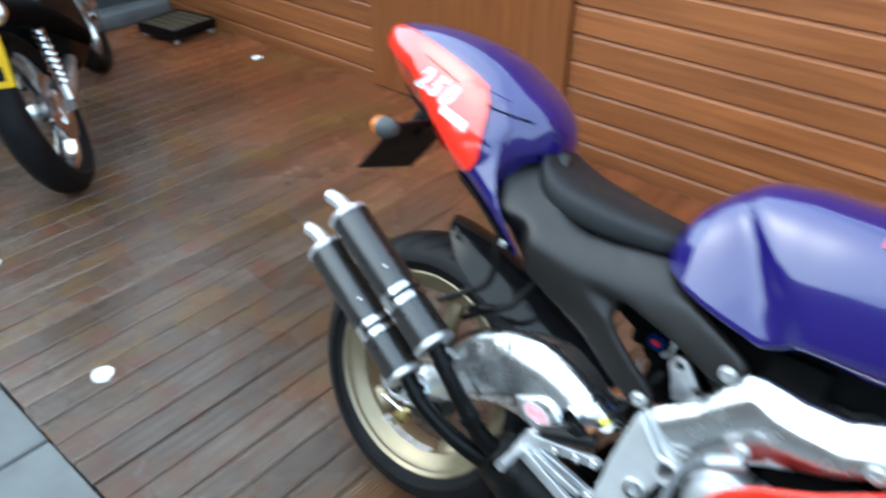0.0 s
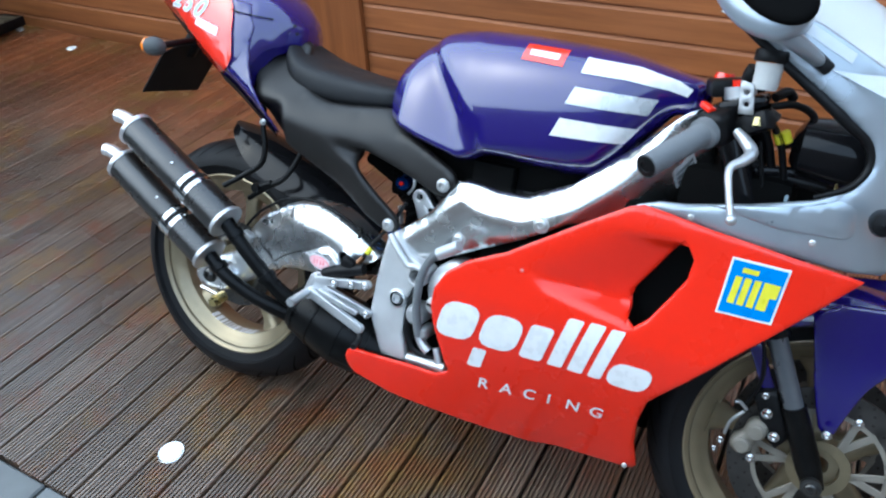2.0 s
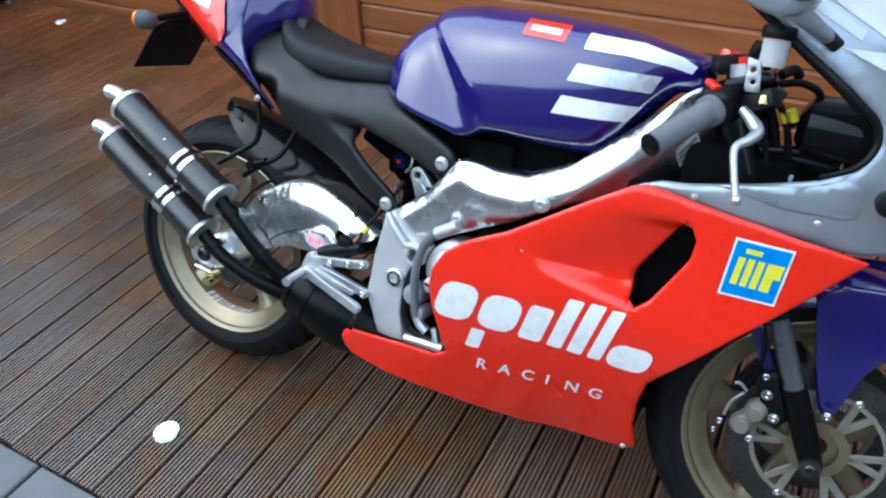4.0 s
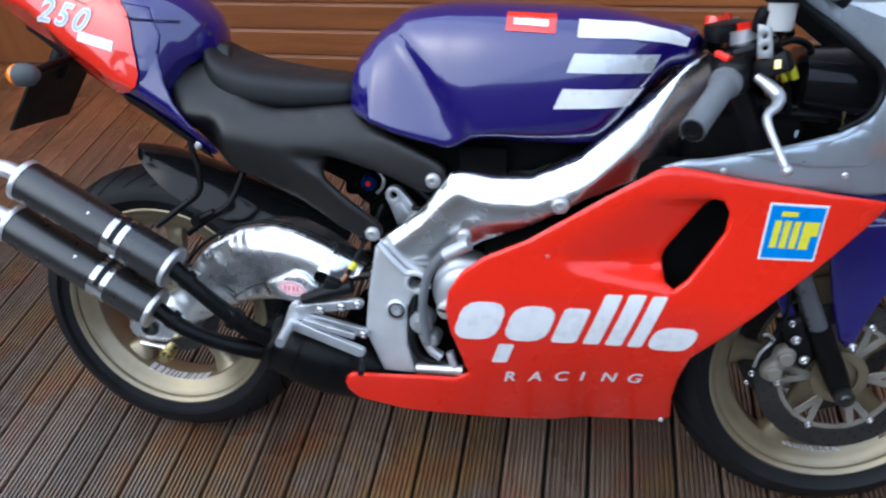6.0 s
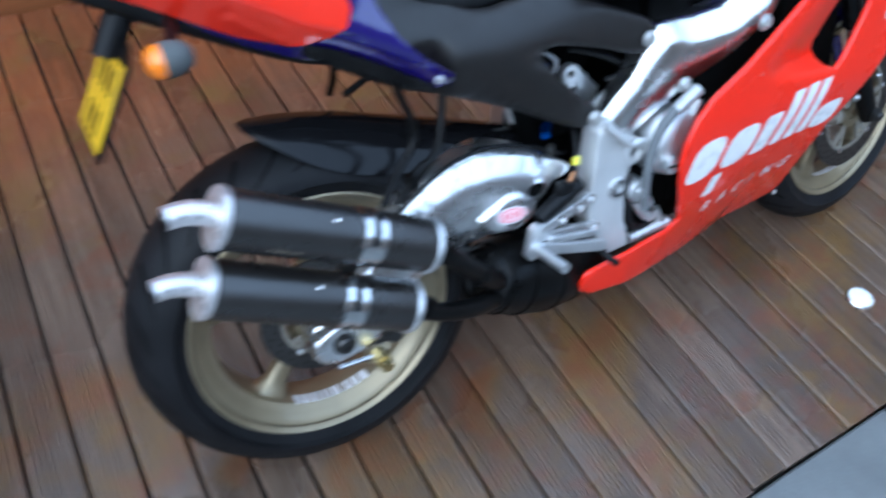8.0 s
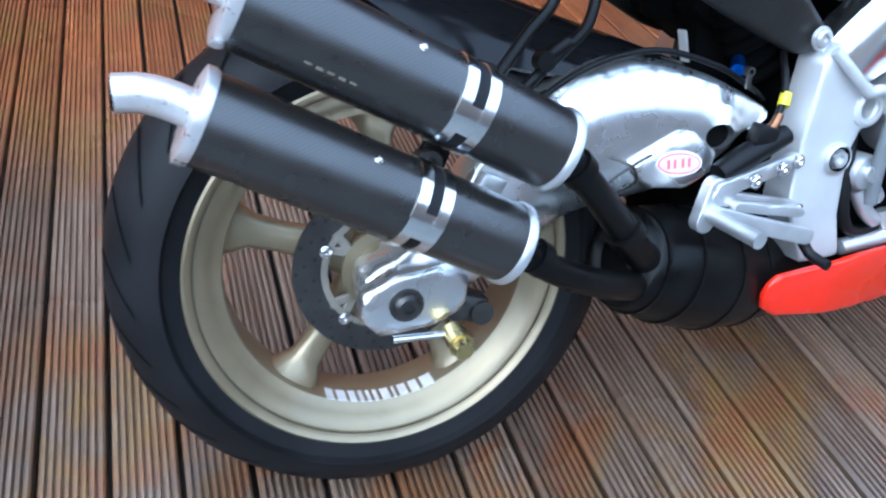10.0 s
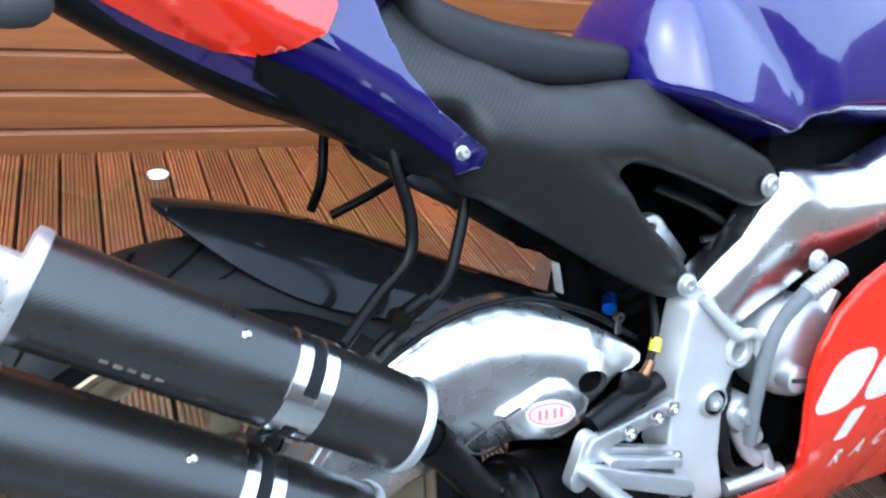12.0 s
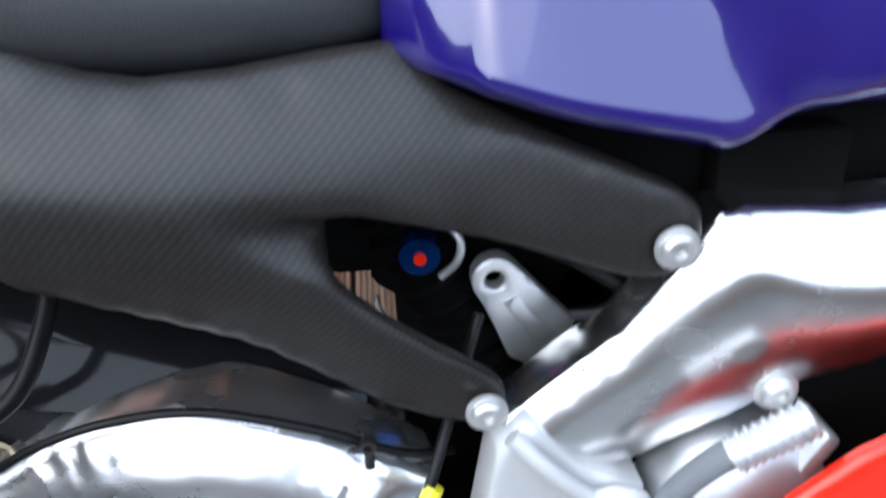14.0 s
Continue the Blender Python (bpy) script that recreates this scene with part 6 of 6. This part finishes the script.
for path, r in (([(1.14, -0.13, 0.905), (1.175, -0.10, 0.912), (1.205, -0.085, 0.898), (1.200, -0.08, 0.865), (1.165, -0.08, 0.84)], 0.006), ([(1.135, -0.15, 0.90), (1.165, -0.12, 0.86), (1.185, -0.10, 0.80), (1.20, -0.09, 0.73)], 0.0055), ([(1.120, -0.14, 0.90), (1.15, -0.11, 0.85), (1.17, -0.09, 0.78), (1.18, -0.08, 0.70)], 0.007), ([(1.145, -0.12, 0.92), (1.16, -0.10, 0.93), (1.17, -0.09, 0.92)], 0.008), ([(1.10, -0.10, 0.83), (1.16, -0.09, 0.80), (1.25, -0.08, 0.79)], 0.010)):
    bm = bmesh.new()
    tube(bm, path, r, 10)
    part("control_cable", bm, BLACK, bike, "black control cable", 60)
for a, b in (((1.160, -0.123, 0.868), (1.168, -0.115, 0.852)), ((1.172, -0.125, 0.872), (1.180, -0.118, 0.856))):
    bm = bmesh.new()
    cyl(bm, a, b, 0.0068, seg=12)
    part("cable_sleeve", bm, YELLOW, bike, "yellow cable sleeve", 40)
bm = bmesh.new()
ring_sweep(bm, loft([(1.185, 0.82, 0.87, 0.09, 0.5), (1.20, 0.80, 0.895, 0.12, 0.5), (1.27, 0.79, 0.90, 0.13, 0.5), (1.33, 0.80, 0.88, 0.11, 0.5)], 3.0, 28))
part("headlamp_back", bm, GLOSS, bike, "black instrument and headlamp housing", 50)
# the cockpit's shade is put into this dark colour
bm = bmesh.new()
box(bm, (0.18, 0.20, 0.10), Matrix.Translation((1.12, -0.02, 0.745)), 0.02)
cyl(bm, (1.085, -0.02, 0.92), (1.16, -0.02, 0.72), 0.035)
part("steering_head", bm, INNER, bike, "steering head and lower yoke, darkened for shade", 40)

# mirror
def oval_outline(cx, cz, a, b, tilt, n=28, pear=0.0):
    out = []
    for t in np.linspace(0, 2 * math.pi, n, endpoint=False):
        u, v = a * math.cos(t), b * math.sin(t) * (1 + pear * math.cos(t))
        k, s = math.cos(radians(tilt)), math.sin(radians(tilt))
        out.append((cx + u * k - v * s, cz + u * s + v * k))
    return out


def mirror_y(x, z):
    return -0.300 + 0.35 * (z - 1.054) + 1.2 * ((x - 1.097) ** 2 + (z - 1.059) ** 2)


mirror = part("mirror", shell(oval_outline(1.098, 1.066, 0.086, 0.050, -34, 32, 0.12), lambda a, b: mirror_y(a, b) + 0.012, 0.050, 0.022, (), 0.010), SILVER, bike, "silver-grey mirror housing with a black face", 60)
part("mirror_face", shell(oval_outline(1.108, 1.080, 0.082, 0.040, -34, 32, 0.10), mirror_y, 0.012, 0.010, (), 0.010), INNER, mirror, "black mirror face", 60)
bm = bmesh.new()
tube(bm, [(1.100, -0.278, 1.036), (1.134, -0.267, 1.018), (1.170, -0.240, 0.998), (1.196, -0.205, 0.982)], [0.013, 0.015, 0.012, 0.009], 18)
part("mirror_stem", bm, SILVER, mirror, "silver-grey mirror stem", 50)
bm = bmesh.new()
box(bm, (0.050, 0.012, 0.020), pose(1.192, -0.206, 0.985, 0, 35, 0), 0.005)
part("mirror_foot", bm, BLACK, mirror, "black mirror foot", 40)


# ---- white marks on the rims ----
for wh, cx0, half, widths, wide in ((rear, -92, 25, (3.3, 3.6, 2.6, 1.6, 1.4, 1.6, 3.3, 1.0, 3.3, 3.5, 5.0), 0.0125), (front, -92, 18, (2.4, 2.6, 1.9, 1.2, 1.0, 1.2, 2.4, 0.8, 2.4, 2.5, 3.6), 0.008)):
    r = (0.232 if wh is rear else 0.229) - 0.0452
    ang = cx0 - half
    for w in widths:
        bm = bmesh.new()
        y0, y1 = -0.025 - wide, -0.025 + wide
        steps = max(1, round(w / 3))
        ring_sweep(bm, [[(rr * math.cos(t), y, rr * math.sin(t)) for rr, y in ((r - 0.0012, y0), (r - 0.0012, y1), (r - 0.0004, y1), (r - 0.0004, y0))] for t in np.radians(np.linspace(ang, ang + w, steps + 1))])
        part("rim_mark", bm, WHITE, wh, "white mark on the rim", 30)
        ang += w + (1.5 if wh is rear else 1.2)


# ---- recessed deck lights ----
def deck_light(x, y):
    ob = thing("deck_light", pose(x, y, 0.0), "small round white deck light set flush in the boards", "deck light", "deck lights")
    bm = bmesh.new()
    lathe(bm, [(0.0005, 0.0055), (0.018, 0.0050), (0.027, 0.0035), (0.0290, 0.0010), (0.0290, -0.012), (0.0005, -0.012)], axis="z", seg=36)
    part("lens", bm, LIGHT_LENS, ob, "white frosted lens", 40)
    bm = bmesh.new()
    lathe(bm, [(0.0285, -0.010), (0.0285, 0.0030), (0.0305, 0.0032), (0.0325, 0.0012), (0.0325, -0.010)], axis="z", seg=36)
    part("bezel", bm, POLISH, ob, "thin metal bezel", 40)
    return ob


first = deck_light(0.029, -0.296)
for x, y in ((-0.889, -0.290), (-1.670, -0.270), (1.231, -0.273), (2.15, -0.275), (0.06, 1.555), (-2.603, 1.545), (1.35, 1.56), (2.5, 1.56)):
    copy_thing(first, pose(x, y, 0.0))


# ---- low tray by the wall ----
tray = thing("plant_trolley", pose(-3.27, 1.48, 0, 0, 0, 8) @ Matrix.Diagonal((0.80, 0.80, 0.80, 1)), "low black square trolley with a dark slatted top, on small wheels", "trolley")
bm = bmesh.new()
for sx, sy, wx, wy in ((-0.19, 0, 0.02, 0.40), (0.19, 0, 0.02, 0.40), (0, -0.19, 0.36, 0.02), (0, 0.19, 0.36, 0.02)):
    box(bm, (wx, wy, 0.07), Matrix.Translation((sx, sy, 0.075)), 0.004)
part("frame", bm, BLACK, tray, "black frame", 40)
for i in range(5):
    bm = bmesh.new()
    box(bm, (0.36, 0.062, 0.018), Matrix.Translation((0, -0.144 + 0.072 * i, 0.098)), 0.003)
    part("slat", bm, DARK_WOOD, tray, "dark olive-brown slat", 40)
for sx in (-0.16, 0.16):
    for sy in (-0.16, 0.16):
        bm = bmesh.new()
        cyl(bm, (sx - 0.012, sy, 0.021), (sx + 0.012, sy, 0.021), 0.021)
        part("castor", bm, MILKY, tray, "pale castor", 40)
kerb = thing("stone_kerb", pose(-3.72, 1.36, 0), "grey weathered stone kerb block at the fence", "kerb")
bm = bmesh.new()
box(bm, (0.16, 0.62, 0.09), Matrix.Translation((0, 0, 0.045)), 0.012)
part("block", bm, SLAB, kerb, "", 40)

# ---- the other motorcycle, seen from behind ----
other = thing("motorcycle", pose(-1.97, 0.215, 0.0, -16, 0, 148), "black motorcycle with chromed fork and a yellow number plate", "motorcycle")


def plain_wheel(name, x, r, w, rim_mat, label):
    bm = bmesh.new()
    prof = [(r - 0.085, -w * 0.55), (r - 0.060, -w * 0.9)]
    for a in np.linspace(-80, 80, 13):
        prof.append((r - w + w * math.cos(radians(a)), w * math.sin(radians(a))))
    prof += [(r - 0.060, w * 0.9), (r - 0.085, w * 0.55)]
    lathe(bm, prof, seg=72)
    tyre = part(name, bm, RUBBER, other, label, 40, Matrix.Translation((x, 0, r)))
    bm = bmesh.new()
    lathe(bm, [(r - 0.082, -w * 0.58), (r - 0.070, -w * 0.62), (r - 0.098, -w * 0.3), (r - 0.098, w * 0.3), (r - 0.070, w * 0.62), (r - 0.082, w * 0.58)], seg=72)
    part("rim", bm, rim_mat, tyre, "chromed rim", 40)
    bm = bmesh.new()
    lathe(bm, [(0.01, -0.07), (0.045, -0.07), (0.045, 0.07), (0.01, 0.07)], seg=30)
    part("hub", bm, rim_mat, tyre, "bright hub", 40)
    for i in range(18):
        a = 2 * math.pi * i / 18
        bm = bmesh.new()
        tube(bm, [(0.04 * math.cos(a + 0.4), 0.05 * (-1) ** i, 0.04 * math.sin(a + 0.4)), ((r - 0.095) * math.cos(a), 0.01 * (-1) ** i, (r - 0.095) * math.sin(a))], 0.002, 6, 2)
        part("wire_spoke", bm, CHROME, tyre, "", 60)
    bm = bmesh.new()
    lathe(bm, [(0.07, -0.082), (0.13, -0.082), (0.13, -0.078), (0.07, -0.078)], seg=48)
    part("disc", bm, CHROME, tyre, "bright brake disc", 40)
    return tyre


plain_wheel("rear_wheel", 0.0, 0.315, 0.065, CHROME, "black tyre on a spoked chrome wheel")
plain_wheel("front_wheel", 1.30, 0.315, 0.052, CHROME, "black tyre on a spoked chrome wheel")
for y in (-0.125, 0.125):
    bm = bmesh.new()
    tube(bm, [(-0.03, y, 0.315), (0.25, y * 0.95, 0.35), (0.50, y * 0.8, 0.38)], 0.024, 14, 3)
    part("swingarm", bm, CAST, other, "grey swingarm", 50)
    bm = bmesh.new()
    tube(bm, [(-0.02, y * 1.12, 0.33), (0.12, y * 1.15, 0.66)], 0.020, 16, 2)
    sh = part("rear_shock", bm, CHROME, other, "chromed rear shock", 50)
    bm = bmesh.new()
    for k in range(10):
        p = Vector((-0.02, y * 1.12, 0.33)).lerp(Vector((0.12, y * 1.15, 0.66)), 0.2 + 0.07 * k)
        lathe(bm, [(0.024, -0.005), (0.030, 0), (0.024, 0.005)], (p.x, p.y, p.z), "z", 16)
    part("spring", bm, CHROME, sh, "chromed spring", 60)
bm = bmesh.new()
tube(bm, [(-0.22, -0.13, 0.74), (0.15, -0.16, 0.60), (0.60, -0.16, 0.36)], [0.045, 0.048, 0.03], 20, 4)
can = part("silencer", bm, INNER, other, "black silencer with a chromed tip", 50)
tip = Vector((-0.22, -0.13, 0.74))
along = (tip - Vector((0.15, -0.16, 0.60))).normalized()
bm = bmesh.new()
lathe(bm, [(0.018, -0.02), (0.018, 0.014), (0.022, 0.018), (0.046, 0.010), (0.0475, -0.02)], axis="z", seg=28)
part("silencer_tip", bm, CHROME, can, "chromed silencer tip", 50, Matrix.Translation(tip) @ along.to_track_quat("Z", "Y").to_matrix().to_4x4())
bm = bmesh.new()
ring_sweep(bm, loft([(-0.30, 0.62, 0.70, 0.06, 0.5), (-0.20, 0.62, 0.76, 0.11, 0.5), (0.10, 0.66, 0.84, 0.13, 0.5), (0.45, 0.68, 0.80, 0.12, 0.5), (0.75, 0.70, 0.98, 0.14, 0.5), (1.0, 0.78, 0.95, 0.10, 0.5)], 2.6, 28, 0.0))
part("bodywork", bm, INNER, other, "black seat and tank", 50)
bm = bmesh.new()
box(bm, (0.50, 0.30, 0.34), Matrix.Translation((0.60, 0, 0.46)), 0.05)
part("engine", bm, STEEL, other, "dark engine", 40)
bm = bmesh.new()
for y in (-0.1, 0.1):
    tube(bm, [(1.30, y, 0.315), (1.10, y, 0.95)], 0.024, 16, 2)
part("fork", bm, CHROME, other, "chromed fork", 50)
bm = bmesh.new()
tube(bm, [(-0.22, 0, 0.66), (-0.32, 0, 0.66), (-0.37, 0, 0.60)], 0.05, 12, 4)
part("mudguard_end", bm, BLACK, other, "black rear mudguard", 50)
bm = bmesh.new()
plate_at = pose(-0.405, -0.058, 0.652, 12, 12, 0)
box(bm, (0.003, 0.20, 0.16), plate_at, 0.001, 1)
yp = part("number_plate", bm, PLATE, other, "yellow number plate with dark bars", 40)
for u in (-0.065, -0.025, 0.025, 0.065):
    for v in (-0.036, 0.036):
        bm = bmesh.new()
        box(bm, (0.0012, 0.024, 0.045), plate_at @ Matrix.Translation((-0.002, u, v)))
        part("plate_bar", bm, BLACK, yp, "")


# ---- pieces of the setting ----
def slab_piece(w, d, h):
    bm = bmesh.new()
    box(bm, (w, d, h), bevel=0.004, seg=1)
    return bm


def shared(name, me, parent, m):
    ob = new(name, me)
    ob.parent = parent
    ob.matrix_basis = m
    return ob


def board_mesh(length):
    """A deck board with eight ridges along it."""
    wid, top, low, n = PITCH - 0.009, 0.0, -0.0085, 8
    prof = [(-wid / 2, -0.026), (-wid / 2, -0.003)]
    for i in range(n):
        c = -wid / 2 + wid * (i + 0.5) / n
        h = wid / n / 2
        prof += [(c - h * 0.46, top), (c + h * 0.46, top)]
        if i < n - 1:
            prof += [(c + h * 0.60, low), (c + h * 1.40, low)]
    prof += [(wid / 2, -0.003), (wid / 2, -0.026)]
    bm = bmesh.new()
    ring_sweep(bm, [[(a, -length / 2, b) for a, b in prof], [(a, length / 2, b) for a, b in prof]])
    bmesh.ops.recalc_face_normals(bm, faces=bm.faces)
    me = bpy.data.meshes.new("board")
    bm.to_mesh(me)
    bm.free()
    me.materials.append(DECK)
    return me


length = WALL - EDGE - 0.008
board = board_mesh(length)
k = math.ceil((X0 - GAP0) / PITCH)
while GAP0 + k * PITCH < X1 + 0.02:
    x = GAP0 + (k + 0.5) * PITCH
    shared("board", board, deck, pose(x, (EDGE + WALL) / 2 + random.uniform(-0.004, 0.004), random.uniform(-0.0012, 0.0004), 0, random.uniform(-0.5, 0.5), random.uniform(-0.06, 0.06)))
    k += 1


def clad_mesh(length):
    """A shiplap board: flat face, a scooped lip along its top edge."""
    prof = [(0.0, 0.0), (0.0, 0.093), (0.003, 0.098), (0.009, 0.104), (0.011, 0.112), (0.022, 0.112), (0.022, 0.0)]
    bm = bmesh.new()
    ring_sweep(bm, [[(-length / 2, a, b) for a, b in prof], [(length / 2, a, b) for a, b in prof]])
    bmesh.ops.bevel(bm, geom=[e for e in bm.edges if all(abs(v.co.z) < 1e-6 and abs(v.co.y) < 1e-6 for v in e.verts)], offset=0.0025, segments=1, affect="EDGES")
    bmesh.ops.recalc_face_normals(bm, faces=bm.faces)
    me = bpy.data.meshes.new("cladding_board")
    bm.to_mesh(me)
    bm.free()
    me.materials.append(CLAD)
    return me


for x0, x1 in ((X0, -1.835), (-0.705, X1)):
    me = clad_mesh(x1 - x0)
    for i in range(-1, 27):
        shared("cladding_board", me, clad, pose((x0 + x1) / 2, WALL + 0.004, 0.070 + 0.112 * i, random.uniform(-0.3, 0.3)))
pm = bmesh.new()
box(pm, (1.126, 0.03, TOP), bevel=0.004)
me = bpy.data.meshes.new("door_panel")
pm.to_mesh(me)
pm.free()
me.materials.append(POST)
shared("flat_panel", me, clad, pose(-1.27, WALL - 0.004, TOP / 2 + 0.008))

bm = slab_piece(0.598, 0.445, 0.04)
me = bpy.data.meshes.new("paving_slab")
bm.to_mesh(me)
bm.free()
me.materials.append(SLAB)
for j in range(13):
    for i in range(11):
        shared("paving_slab", me, paving, pose(-0.171 - 0.303 + (i - 5) * 0.606 + (0.3 if j % 2 else 0), EDGE - 0.2245 - j * 0.452, -0.022 + random.uniform(-0.001, 0.001), random.uniform(-0.2, 0.2), random.uniform(-0.2, 0.2)))
bm = slab_piece(0.290, 0.445, 0.04)
me = bpy.data.meshes.new("half_slab")
bm.to_mesh(me)
bm.free()
me.materials.append(SLAB)
for j in range(13):
    for x in ((3.008,) if j % 2 == 0 else (-3.655,)):
        shared("paving_slab", me, paving, pose(x, EDGE - 0.2245 - j * 0.452, -0.022))
